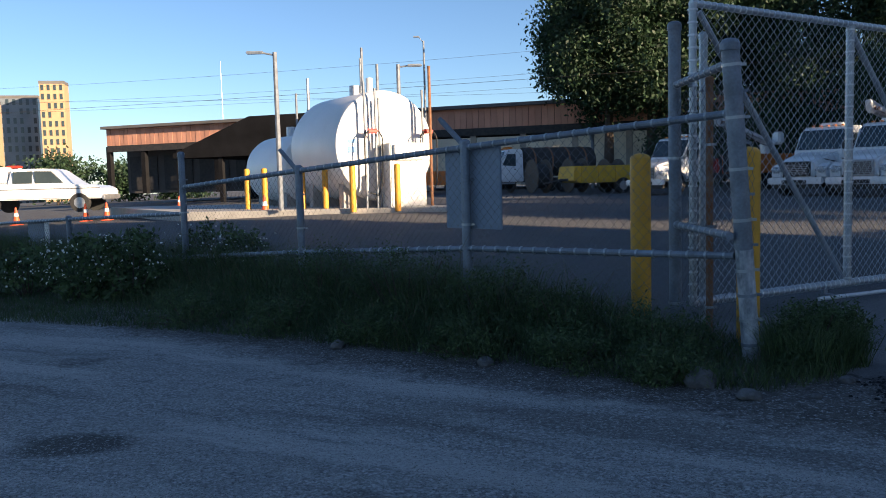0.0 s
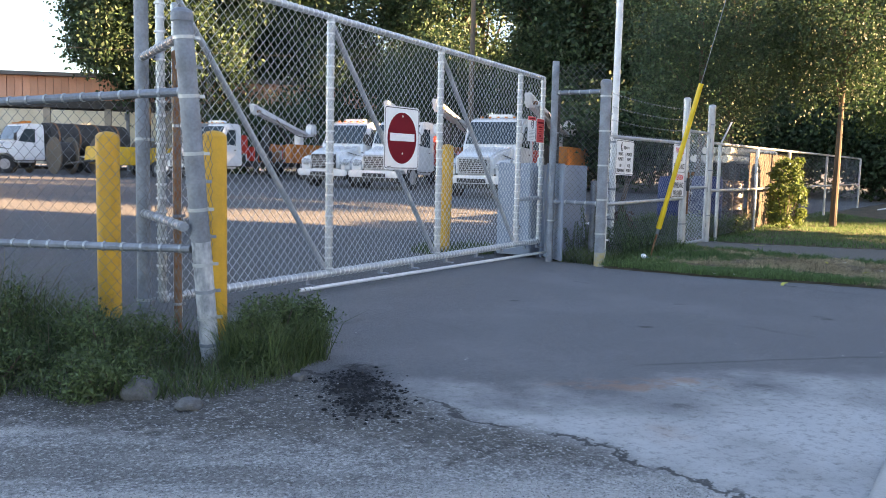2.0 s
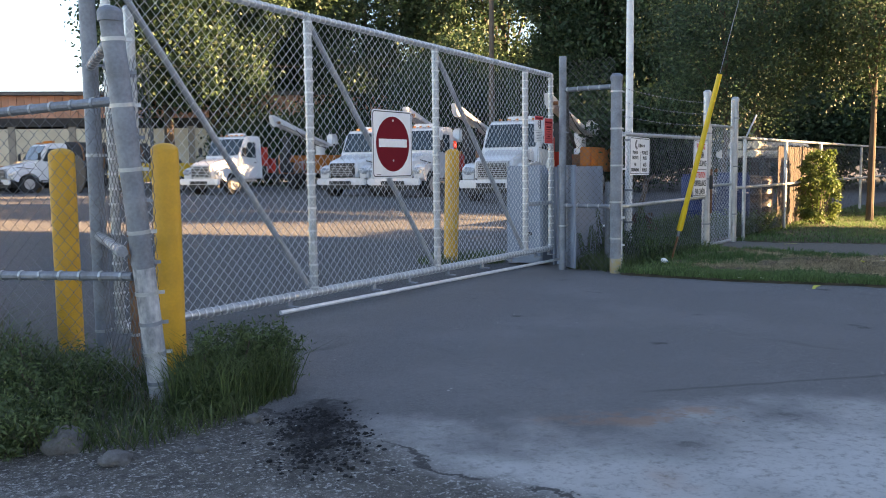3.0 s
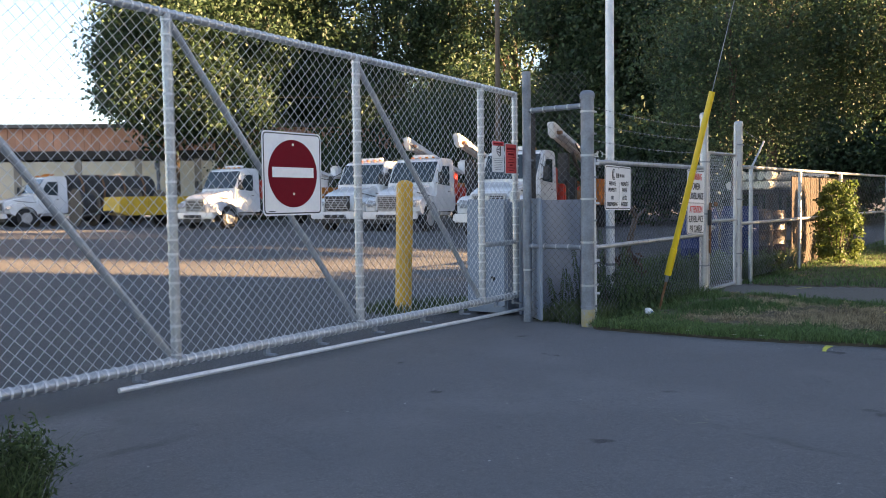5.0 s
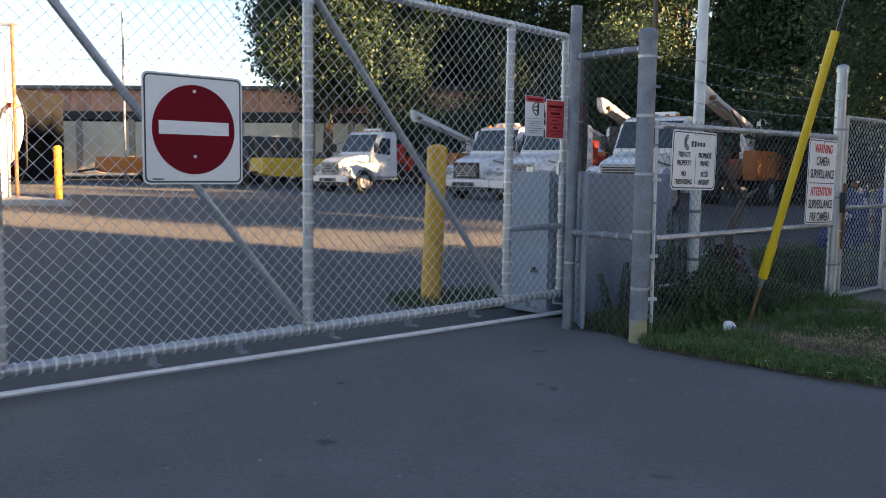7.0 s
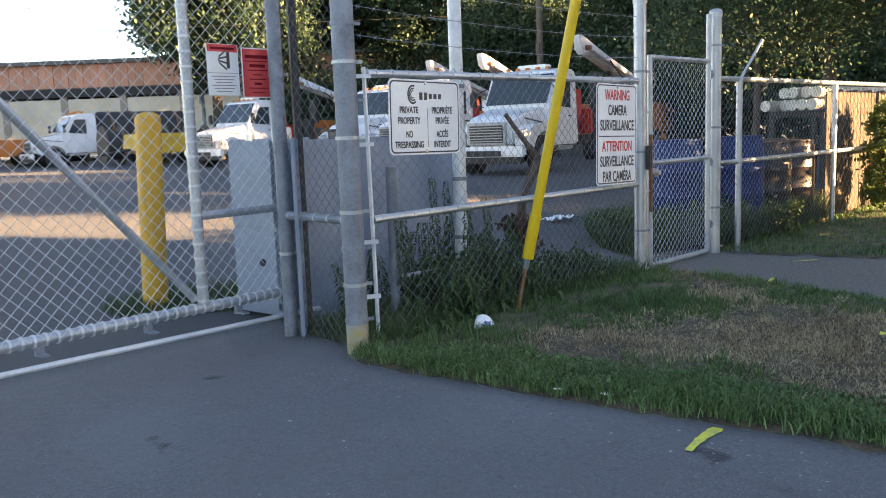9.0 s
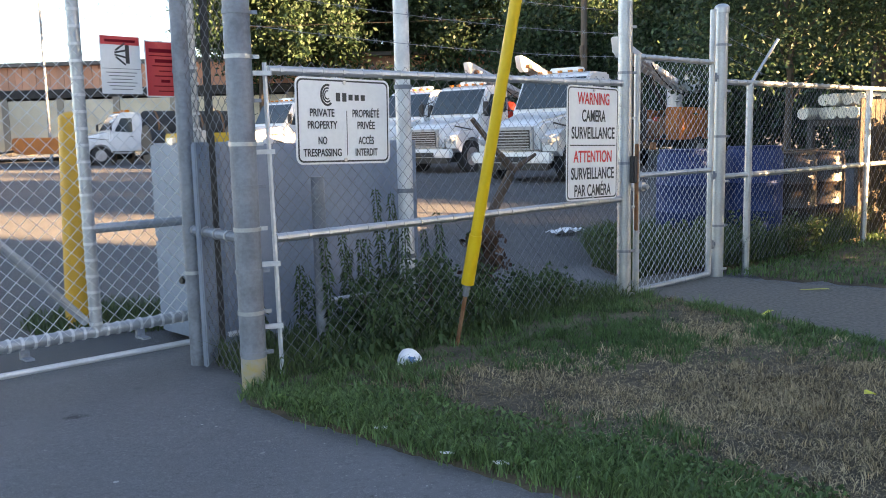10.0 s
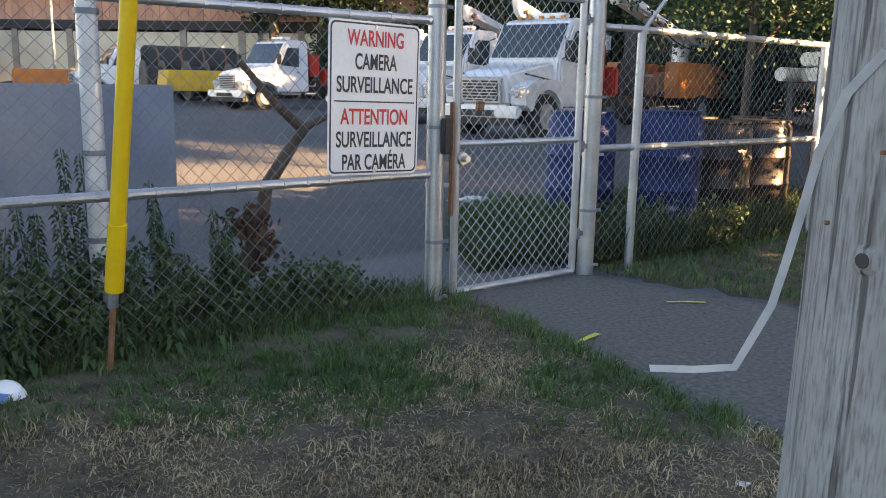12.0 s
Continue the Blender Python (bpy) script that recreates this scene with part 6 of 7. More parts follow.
# nearer branches over the fence
tree(18.9, 13.4, 6.8, 2.3, 2.7, LEAF_SHADE, "slender park tree with a broad dark crown", clumps=130, per=240, leaf=0.09, trunk=0.085, spread=0.34)
tree(16.3, 15.3, 5.8, 2.0, 1.7, LEAF_SHADE, "small leafy tree with low twigs behind the drums", clumps=120, per=230, leaf=0.068, trunk=0.07, spread=0.28)
tree(20.2, 17.9, 9.0, 3.7, 2.2, LEAF_SHADE, "leafy tree with low boughs over the fence", clumps=180, per=260, leaf=0.11, trunk=0.16, spread=0.40)
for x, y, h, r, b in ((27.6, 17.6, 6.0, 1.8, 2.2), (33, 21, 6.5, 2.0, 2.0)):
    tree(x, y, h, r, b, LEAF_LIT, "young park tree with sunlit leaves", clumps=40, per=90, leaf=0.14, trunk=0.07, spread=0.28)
# out-of-view trees, added only to hold the low sun off yard and trees
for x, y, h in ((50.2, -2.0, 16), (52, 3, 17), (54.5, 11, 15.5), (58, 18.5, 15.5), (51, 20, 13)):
    tree(x, y, h, 5.5, 1.5, LEAF_SHADE, "unseen tree added to shade the yard and the trees beyond", clumps=170, per=110, leaf=0.42, trunk=0.3, spread=0.75)
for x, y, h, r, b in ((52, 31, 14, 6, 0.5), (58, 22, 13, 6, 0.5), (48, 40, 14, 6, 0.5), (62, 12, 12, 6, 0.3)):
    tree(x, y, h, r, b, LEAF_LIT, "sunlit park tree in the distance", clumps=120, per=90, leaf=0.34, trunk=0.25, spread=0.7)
for x, y, h, r in ((-60, 130, 8, 7), (-48, 128, 6, 5), (-75, 135, 7, 7), (-38, 122, 5, 5), (-92, 140, 7, 8)):
    tree(x, y, h, r, 0.2, LEAF_SHADE, "distant round tree beyond the depot", clumps=70, per=70, leaf=0.6, trunk=0.25, spread=0.8)


def bush(name, x, y, z, r, h, mat, label, clumps=40, per=60, leaf=0.09, cat="bush", wide=0.55):
    t = thing(name, label, cat, m=Matrix.Translation((x, y, z)))
    bm = B()
    cl = []
    for i in range(clumps):
        a, q = rng.uniform(0, 6.283), rng.uniform(0, 1) ** 0.5
        zz = rng.uniform(0.1, 1.0)
        k = math.sqrt(max(0.05, 1 - (zz - 0.35) ** 2 * 1.6))
        cl.append((r * q * k * math.cos(a), r * q * k * math.sin(a), h * zz))
    for i in range(12):
        c = cl[i]
        tube(bm, (c[0] * 0.2, c[1] * 0.2, -0.02), c, 0.012, 5, 0.004, caps=False)
    part("stem", bm, BARK, t)
    pts = crown_points(cl, per, 0.12 * max(r, 0.34))
    pts[:, 2] = np.maximum(pts[:, 2], 0.02)
    ob = new("leaves", leaf_mesh("leaves", pts, rng.uniform(0.6, 1.3, len(pts)) * leaf, mat, wide=wide))
    ob.parent = t
    tagged(ob, kind="stuff")
    return t


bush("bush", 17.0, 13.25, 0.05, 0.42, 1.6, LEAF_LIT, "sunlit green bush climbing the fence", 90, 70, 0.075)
# this shrub is out of view, added to keep sun off the drums
bush("bush", 18.6, 9.6, 0.05, 1.25, 3.0, LEAF_SHADE, "unseen dense shrub added to shade the drums", 90, 110, 0.14)
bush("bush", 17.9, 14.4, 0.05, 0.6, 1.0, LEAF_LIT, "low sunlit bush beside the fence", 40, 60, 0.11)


def nettle(x, y, h):
    """An upright stem with pairs of drooping toothed leaves that grow smaller towards the tip."""
    t = thing("nettle", "tall dark nettle growing through the wire fence", "weeds", "nettles by the fence", Matrix.Translation((x, y, 0.02)))
    lx, ly = rng.uniform(-0.10, 0.10, 2)
    bm = B()
    tube(bm, (0, 0, 0), (lx * 0.4, ly * 0.4, h * 0.55), 0.006, 6, 0.005)
    tube(bm, (lx * 0.4, ly * 0.4, h * 0.55), (lx, ly, h), 0.005, 6, 0.002)
    part("stem", bm, NETTLE, t)
    verts, faces = [], []
    n = int(h / 0.026)
    for i in range(n):
        u = 0.12 + 0.88 * i / n
        c = Vector((lx * u, ly * u, h * u))
        for k in range(3):
            a = i * 1.57 + k * 2.09 + rng.uniform(-0.4, 0.4)
            ln = (0.085 - 0.045 * u) * rng.uniform(0.7, 1.2)
            d = Vector((math.cos(a), math.sin(a), 0))
            sd = Vector((-d.y, d.x, 0)) * ln * 0.27
            o = len(verts)
            for p in (c + d * 0.012, c + d * ln * 0.45 + sd + Vector((0, 0, 0.012)), c + d * ln * 0.5 + Vector((0, 0, -0.006)), c + d * ln * 0.45 - sd + Vector((0, 0, 0.012)), c + d * ln - Vector((0, 0, ln * rng.uniform(0.35, 0.8)))):
                verts.append(tuple(p))
            faces += [(o, o + 1, o + 2), (o, o + 2, o + 3), (o + 1, o + 4, o + 2), (o + 2, o + 4, o + 3)]
    ob = raw("leaves", verts, faces, NETTLE, True)
    ob.parent = t
    tagged(ob, kind="stuff")
    return t


for k in range(26):
    u = rng.random()
    sx = 8.8 + 1.9 * u ** 0.9
    off = rng.uniform(0.08, 0.75)
    tall = 1.08 - 0.62 * max(0.0, (sx - 9.7) / 1.1) if sx > 9.7 else 0.75 + 0.33 * (sx - 8.7)
    nettle(sx - 0.42 * off, 9.62 + 0.505 * (sx - 8.6) + 0.9 * off, tall * rng.uniform(0.35, 1.0))
for k in range(14):
    sx = rng.uniform(8.8, 10.2)
    nettle(sx + 0.05, 9.52 + 0.505 * (sx - 8.6) - rng.uniform(0.0, 0.22), rng.uniform(0.18, 0.42))
for x, y, r, h in ((9.35, 10.28, 0.30, 0.38), (9.78, 10.52, 0.34, 0.48), (10.3, 10.85, 0.34, 0.30), (10.85, 11.08, 0.34, 0.24)):
    bush("weed_bush", x, y, 0.03, r, h, NETTLE, "dark leafy weeds growing through the fence", 44, 44, 0.040, "weeds")
for x, y, r, h in ((13.6, 12.55, 0.45, 0.42), (14.3, 12.55, 0.4, 0.40), (13.0, 12.4, 0.4, 0.4), (12.4, 12.6, 0.4, 0.4)):
    bush("weed_bush", x, y, 0.05, r, h, WEED, "low weeds in front of the drums", 26, 24, 0.06, "weeds")
for x, y, r, h in ((-3.9, 10.3, 0.5, 0.85), (-4.5, 10.5, 0.5, 0.8), (-3.3, 11.9, 0.5, 0.85), (-2.7, 11.2, 0.45, 0.75), (-5.6, 11.2, 0.6, 0.6)):
    b = bush("flowering_weed", x, y, -0.05, r, h, WEED, "tall weeds with small white flowers by the fence", 50, 26, 0.075, "weeds")
    n = 110
    a, q = rng.uniform(0, 6.283, n), rng.uniform(0.2, 1.05, n) ** 0.5
    pts = np.stack((r * q * np.cos(a), r * q * np.sin(a), h * rng.uniform(0.35, 1.05, n)), 1)
    ob = new("flowers", leaf_mesh("flowers", pts, rng.uniform(0.022, 0.045, n), FLOWER, wide=0.9))
    ob.parent = b
    tagged(ob, "white flower heads", kind="stuff")

WEEDS = [(-11, 13.0), (-7.5, 10.2), (-4.6, 8.75), (-2.7, 8.05), (-1.5, 7.4), (0.3, 6.35), (1.3, 5.45), (2.0, 5.15), (2.6, 5.45), (2.95, 6.0), (2.75, 6.6), (2.35, 7.05), (1.2, 7.75), (0.4, 8.4), (-1.4, 10.2), (-3.3, 12.1), (-6.2, 14.9), (-9.5, 18.0)]


def weed_height(p):
    """Knee-high along the fence, shorter towards the gravel."""
    a, b = np.array((2.1, 6.05)), np.array((-3.6, 11.6))
    d = (b - a) / np.linalg.norm(b - a)
    off = (p - a) @ np.array((d[1], -d[0]))
    along = (p - a) @ d
    tall = 0.50 + 0.42 * np.clip((along - 0.7) / 1.2, 0, 1)
    return np.where(along < 0.25, 0.2, np.clip(tall - 0.55 * np.abs(off), 0.09, tall))


def grass(name, poly, n, lo, hi, width, mat, label, lift=0.03, lean=0.7, hfn=None, clump=0.0, keep=None):
    p = scatter(poly, n)
    if keep is not None:
        p = p[[keep(q[0], q[1]) for q in p]]
    if clump:
        cells = rng.normal(size=p.shape) * clump
        p = p + cells
    z = np.array([ground_height(q[0], q[1]) for q in p]) + lift
    h = rng.uniform(lo, hi, len(p)) * (hfn(p) if hfn is not None else 1.0)
    ob = new(name, blade_mesh(name, np.column_stack((p, z)), h, rng.uniform(0.6, 1.4, len(p)) * width, lean, mat))
    return tagged(ob, label, "grass", kind="stuff")


grass("tall_grass", WEEDS, 70000, 0.4, 1.2, 0.0060, WEED, "tall dark green grass along the old fence", 0.0, 1.3, weed_height)
grass("dry_stalks", WEEDS, 4200, 0.8, 1.45, 0.005, SEED, "thin dry grass stalks among the weeds", 0.0, 1.0, weed_height)
grass("post_grass", [(2.2, 5.75), (2.5, 5.55), (3.0, 5.85), (3.05, 6.3), (2.5, 6.4)], 2600, 0.12, 0.5, 0.006, WEED, "fine grass and seed stalks at the gate post", 0.0, 0.8)
for x, y, r, h in ((2.62, 6.0, 0.30, 0.44), (2.86, 6.12, 0.26, 0.40), (2.45, 5.75, 0.2, 0.2), (1.6, 6.2, 0.4, 0.42), (1.0, 6.8, 0.45, 0.5), (0.4, 7.3, 0.5, 0.66), (-0.4, 8.0, 0.55, 0.8), (-1.3, 8.8, 0.55, 0.75), (1.5, 5.6, 0.32, 0.22), (0.9, 6.05, 0.36, 0.26), (0.2, 6.6, 0.4, 0.28), (-0.6, 7.2, 0.4, 0.3), (-1.5, 7.8, 0.45, 0.32), (-2.6, 8.5, 0.5, 0.32)):
    bush("weed_bush", x, y, 0.0, r, h * 0.9, WEED, "low leafy weeds along the gravel", 60, 60, 0.036, "weeds", wide=0.3)


def worn(x, y):
    return noise.noise(Vector((x * 0.7, y * 0.7, 11))) + 0.35 * noise.noise(Vector((x * 2.3, y * 2.3, 4)))


def rim_green(x, y):
    """Green where the lawn is damp: along the drive edge, the fence and in patches."""
    e = min((Vector(LAWN[i]) - Vector((x, y))).length for i in range(7))
    f = abs((x - RP[0]) * FDIR.y - (y - RP[1]) * FDIR.x)
    w = min((Vector(q) - Vector((x, y))).length for q in ((12.75, 8.2), (12.4, 9.0), (12.25, 9.5), (12.15, 10.0), (12.0, 10.5), (11.85, 10.95)))
    return max(1.1 - e * 1.3, 1.1 - f * 0.9, 0.9 - w * 1.4)


grass("lawn_grass", LAWN, 62000, 0.015, 0.06, 0.0060, GRASS, "short green lawn grass", 0.035, 1.2, keep=lambda x, y: rim_green(x, y) + worn(x, y) * 1.6 > rng.uniform(0.0, 0.6))
grass("dry_lawn_grass", LAWN, 150000, 0.012, 0.055, 0.0050, STRAW, "short dry straw-coloured lawn grass", 0.035, 2.0, keep=lambda x, y: rim_green(x, y) + worn(x, y) * 0.8 < rng.uniform(0.0, 0.8))
FENCE_FOOT = [(8.5, 9.35), (9.6, 9.9), (11.5, 10.85), (11.75, 11.3), (10.4, 11.3), (8.9, 10.5), (8.2, 10.2)]
grass("fence_grass", FENCE_FOOT, 6000, 0.08, 0.28, 0.008, WEED, "longer grass at the foot of the fence", 0.0, 0.8)
grass("park_grass", [(12.95, 11.75), (13.4, 11.2), (14.2, 10.3), (16.5, 8.8), (21, 9), (24, 17.5), (16, 13.4)], 40000, 0.05, 0.12, 0.009, GRASS, "green park grass beyond the walkway", 0.03, 0.9)
grass("drum_grass", [(12.6, 12.0), (13.3, 11.9), (15.8, 13.2), (16.4, 14.0), (14.0, 14.2), (12.2, 13.0)], 14000, 0.15, 0.5, 0.01, WEED, "rough grass round the drums", 0.08, 0.8)
SIDE_GRASS = [(12.05, 11.85), (12.9, 12.2), (13.3, 13.2), (13.2, 14.6), (12.6, 14.0), (12.1, 12.8)]
tagged(patch_sheet("verge", SIDE_GRASS, SOIL, 0.05, step=0.2), "rough earth verge behind the small gate", "ground", kind="structure")
grass("verge_grass", SIDE_GRASS, 15000, 0.12, 0.42, 0.009, WEED, "rough dark grass behind the small gate", 0.02, 1.1)
grass("yard_grass", [(7.0, 11.3), (7.9, 11.3), (8.4, 12.2), (7.3, 12.4), (6.7, 11.9)], 1800, 0.06, 0.2, 0.009, WEED, "grass tuft round the yard bollard", 0.0, 0.8)

def tufts(name, poly, n, per, lo, hi, width, spread, mat, label, keep=None):
    """Clumps of longer blades that lean outwards together."""
    c = scatter(poly, n)
    if keep is not None:
        c = c[[keep(q[0], q[1]) for q in c]]
    p = np.repeat(c, per, 0) + rng.normal(size=(len(c) * per, 2)) * spread
    z = np.array([ground_height(q[0], q[1]) for q in p]) + 0.03
    h = np.repeat(rng.uniform(lo, hi, len(c)), per) * rng.uniform(0.5, 1.1, len(p))
    ob = new(name, blade_mesh(name, np.column_stack((p, z)), h, rng.uniform(0.6, 1.4, len(p)) * width, 0.85, mat))
    return tagged(ob, label, "grass", kind="stuff")


tufts("straw_tuft", LAWN, 1900, 26, 0.03, 0.10, 0.0050, 0.035, STRAW, "clumps of dead straw in the lawn", lambda x, y: rim_green(x, y) + worn(x, y) * 1.3 < rng.uniform(0.1, 0.7))
tufts("grass_tuft", LAWN, 3200, 24, 0.03, 0.14, 0.0065, 0.028, GRASS, "clumps of longer green grass in the lawn", lambda x, y: rim_green(x, y) + worn(x, y) * 1.3 > rng.uniform(0.0, 0.7))
tufts("edge_tuft", [(8.45, 9.2), (8.7, 8.75), (9.2, 8.12), (9.65, 7.5), (10.2, 6.8), (10.4, 7.0), (9.6, 8.2), (8.9, 9.2)], 420, 26, 0.03, 0.12, 0.0065, 0.05, GRASS, "rank grass clumps hanging over the drive edge")
# broad-leaved plants in the lawn edge
p = scatter([(8.5, 9.1), (8.7, 8.8), (9.2, 8.2), (9.65, 7.6), (10.2, 6.95), (10.5, 7.2), (9.7, 8.4), (9.0, 9.2)], 9000)
z = np.array([ground_height(q[0], q[1]) for q in p])
pts = np.column_stack((p, z + rng.uniform(0.03, 0.085, len(p))))
ob = new("clover", leaf_mesh("clover", pts, rng.uniform(0.012, 0.038, len(p)), GRASS, droop=0.1, wide=0.6))
tagged(ob, "broad-leaved weeds along the lawn edge", "weeds", kind="stuff")


# planks added for the brown haze behind the wire, beyond the drums
planks = thing("haze_planks", "brown planks added for the tan haze behind the wire fence", "fence", m=frame_at((15.95, 13.45, 0.05), (2.68, 1.3)))
plank_mesh = []
for k in range(4):
    bm = B()
    box(bm, (0, 0, 0.86), (0.135, 0.02, 1.72 + 0.02 * k))
    soften(bm, 0.004, 1)
    plank_mesh.append(mesh_of(bm, "plank", PLANK, False))
for k in range(36):
    o = new("plank", plank_mesh[k % 4])
    o.parent = planks
    o.matrix_basis = pose(0.1 + k * 0.142, 0.004 * (k % 3), 0, 0, 0.6 * ((k * 7) % 3 - 1), 0)
for z in (0.35, 1.4):
    bm = B()
    box(bm, (2.6, 0.035, z), (5.2, 0.04, 0.09))
    part("rail", bm, PLANK, planks)


# ---------------------------------------------------------------- stones, stick, litter, paint marks
def stone(x, y, r, squash, label="rounded grey field stone by the weeds"):
    bm = B()
    bmesh.ops.create_icosphere(bm, subdivisions=4, radius=r)
    for v in bm.verts:
        k = 1 + 0.03 * noise.noise(v.co / r * 11) + 0.26 * noise.noise(v.co / r * 1.3 + Vector((x, y, 0))) + 0.05 * noise.noise(v.co / r * 5)
        v.co = Vector((v.co.x * k, v.co.y * k, v.co.z * k * squash))
    return solo("stone", bm, ROCK, label, "stone", m=Matrix.Translation((x, y, ground_height(x, y) + r * squash * 0.45)))


stone(1.66, 5.38, 0.10, 0.8)
stone(1.86, 5.06, 0.075, 0.5)
stone(2.62, 5.42, 0.05, 0.6)
stone(0.3, 6.2, 0.06, 0.7)
stone(-0.9, 6.95, 0.06, 0.8)
stone(2.25, 5.02, 0.035, 0.6)

# loose chips on the lot
n = 46000
LOT = [(-7, 0.5), (3.9, 0.8), (3.9, 2.2), (3.3, 3.9), (2.9, 5.4), (2.0, 5.1), (0.2, 6.3), (-4.5, 8.6), (-8, 9.5)]
p = scatter(LOT, n)
verts, faces = [], []
base = [(1, 0, 0), (-0.5, 0.85, 0), (-0.5, -0.85, 0), (0.1, 0.1, 0.8)]
for q in p:
    r = 0.0025 + 0.008 * rng.random() ** 3
    a = rng.uniform(0, 6.283)
    ca, sa = math.cos(a), math.sin(a)
    z0 = ground_height(q[0], q[1])
    o = len(verts)
    for bx, by, bz in base:
        k = r * rng.uniform(0.7, 1.3)
        verts.append((q[0] + (bx * ca - by * sa) * k, q[1] + (bx * sa + by * ca) * k, z0 + bz * k * 0.6))
    faces += [(o, o + 1, o + 3), (o + 1, o + 2, o + 3), (o + 2, o, o + 3)]
CHIP = material("gravel_chip", (0.36, 0.35, 0.34), (0.22, 0.215, 0.21), 0.9, 0, 8, 60, 0, island=0.5)
ob = raw("gravel_chips", verts, faces, CHIP)
tagged(ob, "loose grey gravel chips on the lot", "gravel", kind="stuff")

CRUMB = material("asphalt_crumb", (0.017, 0.017, 0.018), (0.040, 0.040, 0.042), 1.0, 0, 8, 60, 0.3, island=0.4, spec=0.1)
k = rng.uniform(0, 1, 1300)[:, None] ** 0.7
p = np.array((2.68, 4.5)) * (1 - k) + np.array((2.98, 5.36)) * k + rng.normal(size=(1300, 2)) * np.array((0.11, 0.13))
verts, faces = [], []
for q in p:
    r = 0.004 + 0.014 * rng.random() ** 3
    a = rng.uniform(0, 6.283)
    z0 = ground_height(q[0], q[1])
    o = len(verts)
    for i in range(5):
        verts.append((q[0] + r * math.cos(a + i * 1.257) * rng.uniform(0.7, 1.3), q[1] + r * math.sin(a + i * 1.257) * rng.uniform(0.7, 1.3), z0))
    for i in range(5):
        verts.append((q[0] + 0.6 * r * math.cos(a + i * 1.257), q[1] + 0.6 * r * math.sin(a + i * 1.257), z0 + r * rng.uniform(0.3, 0.7)))
    faces += [(o + i, o + (i + 1) % 5, o + 5 + (i + 1) % 5, o + 5 + i) for i in range(5)] + [tuple(o + 5 + i for i in range(5))]
ob = raw("asphalt_crumbs", verts, faces, CRUMB)
tagged(ob, "broken black asphalt crumbs along the drive edge", "rubble", kind="stuff")

bm = B()
prev = None
for i in range(29):
    a = 2 * math.pi * i / 28
    r = 0.10 * (1 + 0.4 * noise.noise(Vector((math.cos(a) * 2, math.sin(a) * 2, 2))))
    w = 0.0055 * (1 + 0.8 * noise.noise(Vector((math.cos(a) * 5, math.sin(a) * 5, 8))))
    cur = [bm.verts.new(((r - w) * math.cos(a), (r - w) * math.sin(a), 0)), bm.verts.new(((r + w) * math.cos(a), (r + w) * math.sin(a), 0))]
    if prev and i % 7 not in (2, 3):
        bm.faces.new((prev[0], prev[1], cur[1], cur[0]))
    prev = cur
solo("chalk_ring", bm, CHALK, "faded pale survey ring painted on the drive", "paint mark", smooth=False, m=Matrix.Translation((6.69, 5.95, ground_height(6.69, 5.95) + 0.012)))
DRIVE = [(3.2, 5.4), (3.6, 4.0), (5.2, 3.4), (9.4, 5.4), (9.6, 7.3), (8.3, 9.2), (7.6, 9.6), (4.0, 7.7), (3.0, 6.8)]
verts, faces = [], []
for q in np.vstack((scatter(DRIVE, 420), scatter([(8.2, 9.3), (8.5, 8.8), (9.05, 8.1), (9.5, 7.45), (9.95, 6.8), (9.6, 6.6), (9.0, 7.6), (8.4, 8.5), (8.0, 9.1)], 260))):
    r = 0.0025 + 0.008 * rng.random() ** 5
    z0 = ground_height(q[0], q[1])
    o = len(verts)
    for i in range(5):
        verts.append((q[0] + r * rng.uniform(0.6, 1.5) * math.cos(i * 1.257), q[1] + r * rng.uniform(0.6, 1.5) * math.sin(i * 1.257), z0 + 0.001))
    verts.append((q[0], q[1], z0 + r * 0.5))
    faces += [(o + i, o + (i + 1) % 5, o + 5) for i in range(5)]
ob = raw("drive_grit", verts, faces, CHIP)
tagged(ob, "scattered pale grit on the asphalt drive", "gravel", kind="stuff")

# dead branch leaning behind the fence
bm = B()
path = [Vector(q) for q in ((10.3, 11.2, 0.15), (10.45, 11.35, 0.45), (10.5, 11.4, 0.75), (10.75, 11.55, 1.12), (10.6, 11.45, 1.25), (10.35, 11.4, 1.55))]
for a, b, r in zip(path, path[1:], (0.06, 0.05, 0.045, 0.038, 0.025)):
    tube(bm, a, b, r, 8, r * 0.85)
tube(bm, path[3], path[3] + Vector((0.25, 0.1, 0.12)), 0.03, 7, 0.015)
solo("dead_branch", bm, DEAD_WOOD, "bent dead branch with bark leaning behind the fence", "branch")
bush("dead_leaves", 10.38, 11.28, 0.2, 0.16, 0.4, material("dead_leaf", (0.12, 0.06, 0.035), (0.08, 0.045, 0.03), 0.9, 0, 5, 30, 0), "withered brown leaves at the branch foot", 14, 14, 0.09, "leaves")

litter = thing("plastic_bowl", "crushed white plastic bowl lying in the grass", "litter", m=Matrix.Translation((9.37, 9.57, 0.045)) @ pose(0, 0, 0, 62, -12, 25) @ Matrix.Scale(1.12, 4))
bm = B()
bmesh.ops.create_uvsphere(bm, u_segments=22, v_segments=12, radius=0.085)
bmesh.ops.delete(bm, geom=[v for v in bm.verts if v.co.z < -0.01], context='VERTS')
for v in bm.verts:
    v.co.z *= 0.55
    v.co += v.co.normalized() * 0.012 * noise.noise(v.co * 18)
bmesh.ops.solidify(bm, geom=bm.faces[:], thickness=0.003)
part("bowl", bm, LITTER, litter)
bm = B()
for k in range(3):
    box(bm, (0.02 * k - 0.02, 0.02, 0.052), (0.010, 0.04, 0.004), pose(0, 0, 0, 0, 0, 30 * k))
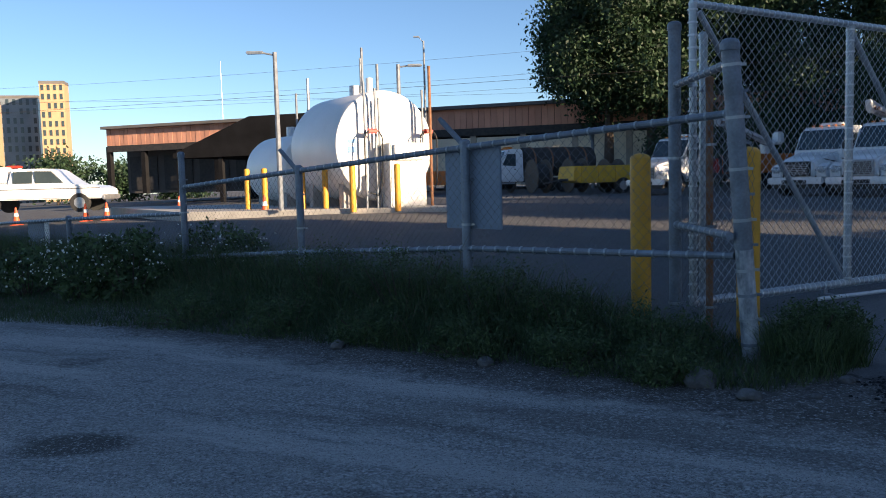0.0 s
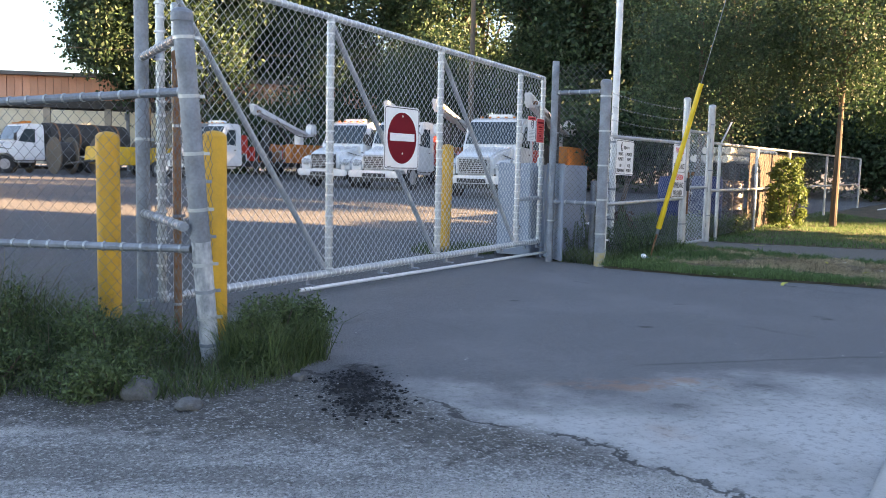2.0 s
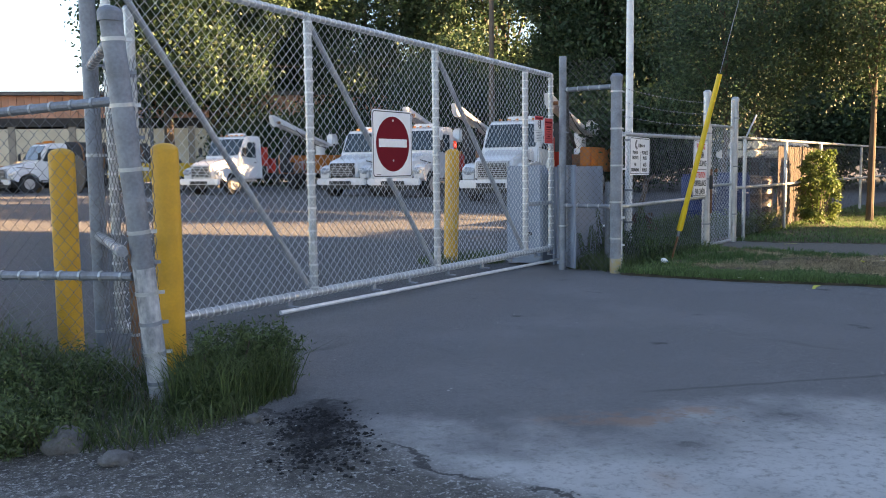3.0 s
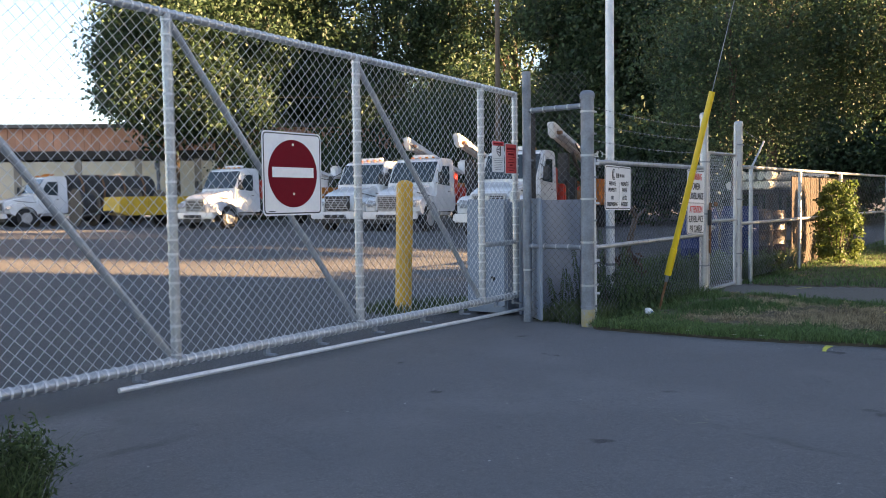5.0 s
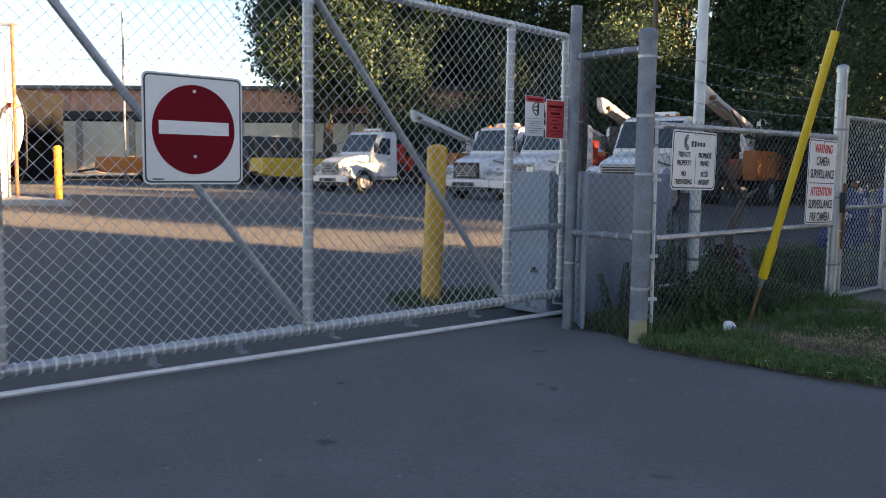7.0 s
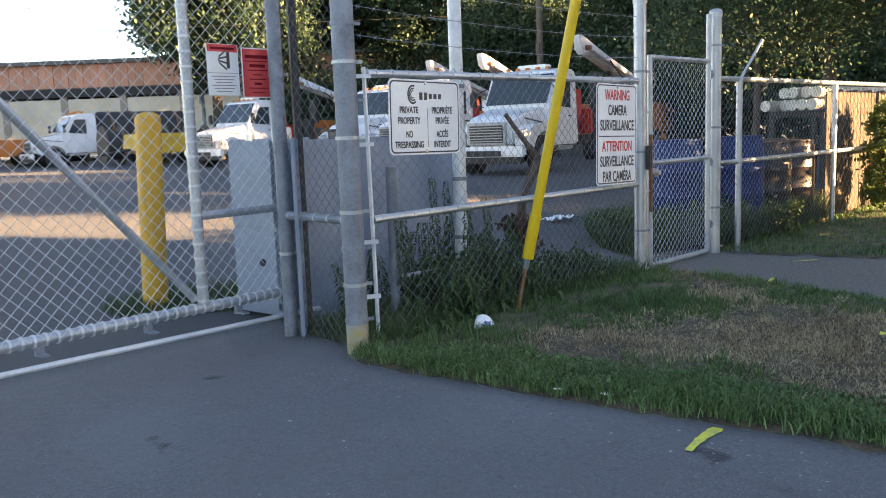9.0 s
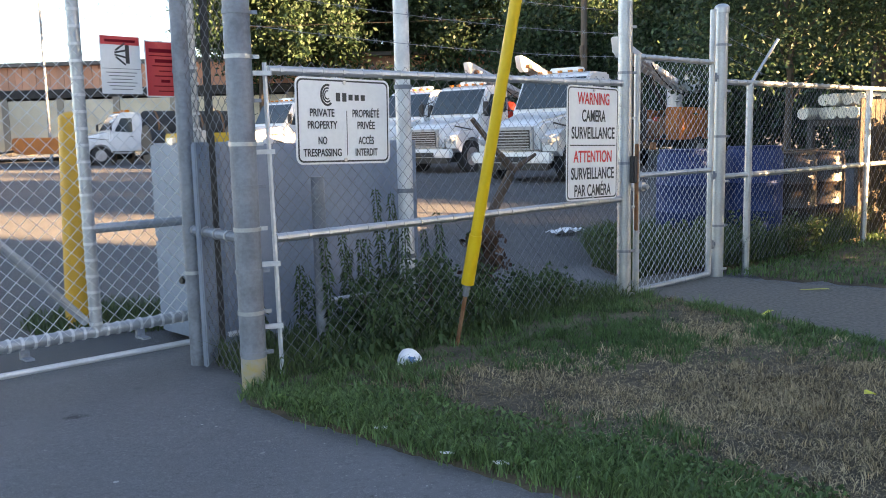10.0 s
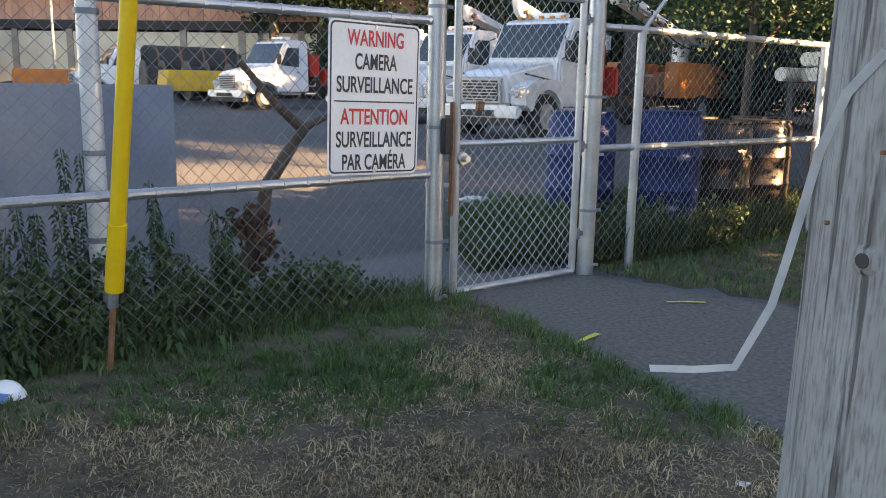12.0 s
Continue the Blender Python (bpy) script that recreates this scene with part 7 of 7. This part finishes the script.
part("print", bm, LITTER_BLUE, litter)

for x, y, L, w, a in ((9.5, 7.28, 0.34, 0.040, 32), (12.22, 10.06, 0.30, 0.028, 42), (13.2, 10.75, 0.26, 0.024, -10)):
    bm = B()
    k = 22
    prev = None
    for i in range(k):
        u = i / (k - 1)
        ww = w * (0.45 + 0.4 * u) * max(0.5, 0.9 + 0.25 * noise.noise(Vector((u * 9, x, y))))
        px, py = -L / 2 + L * u, 0.010 * math.sin(u * 3.4)
        cur = [bm.verts.new((px, py - ww, 0)), bm.verts.new((px, py + ww, 0))]
        if prev:
            bm.faces.new((prev[0], cur[0], cur[1], prev[1]))
        prev = cur
    zz = 0.045 if x > 11 else ground_height(x, y) + 0.006
    solo("paint_mark", bm, ROAD_PAINT, "worn yellow survey paint mark on the asphalt", "paint mark", "survey paint marks", smooth=False, m=pose(x, y, zz, 0, 0, a))
bm = B()
bmesh.ops.create_grid(bm, x_segments=8, y_segments=6, size=0.5)
for v in bm.verts:
    v.co = Vector((v.co.x * 0.5, v.co.y * 0.28, 0.05 + 0.06 * noise.noise(v.co * 5)))
bmesh.ops.solidify(bm, geom=bm.faces[:], thickness=0.003)
solo("plastic_sheet", bm, LITTER, "crumpled white plastic sheet lying on the yard asphalt", "litter", m=pose(12.9, 15.4, 0.05, 0, 0, 20))
for x, y, a in ((11.35, 8.05, 20), (10.85, 7.1, 110)):
    bm = B()
    bmesh.ops.create_grid(bm, x_segments=4, y_segments=2, size=0.5)
    for v in bm.verts:
        w = 1 - (2 * v.co.x) ** 2
        v.co = Vector((v.co.x * 0.11, v.co.y * 0.05 * w, 0.012 * math.cos(v.co.x * 4)))
    bmesh.ops.solidify(bm, geom=bm.faces[:], thickness=0.001)
    solo("fallen_leaf", bm, ROAD_PAINT, "yellowed fallen leaf lying on the dry lawn", "leaf", "fallen leaves", m=pose(x, y, ground_height(x, y) + 0.10, 10, 14, a))
for x, y in ((9.38, 7.92), (9.62, 7.68), (9.2, 8.1), (12.1, 8.3), (11.6, 7.4), (8.98, 8.5)):
    bm = B()
    box(bm, (0, 0, 0), (0.06, 0.025, 0.006))
    for v in bm.verts:
        v.co += Vector((rng.uniform(-1, 1) * 0.01, rng.uniform(-1, 1) * 0.008, rng.uniform(0, 1) * 0.008))
    solo("paper_scrap", bm, LITTER, "scrap of white paper at the lawn edge", "litter", "paper scraps", m=pose(x, y, ground_height(x, y) + 0.05, 0, 8, 40 * x))

# ---------------------------------------------------------------- unseen block added behind the camera, whose shade covers the drive
NV = Vector((0.586, 0.81, 0))
c = NV * -8.3 + SUN_DIR * 48
bm = B()
box(bm, (0, 0, 9.5), (10, 52, 19), Matrix.Translation((c.x, c.y, 0)) @ pose(0, 0, 0, 0, 0, math.degrees(math.atan2(SUN_DIR.y, SUN_DIR.x))))
solo("shade_block", bm, WALL_TAN, "unseen plain tan block added to shade the drive", "building", smooth=False)
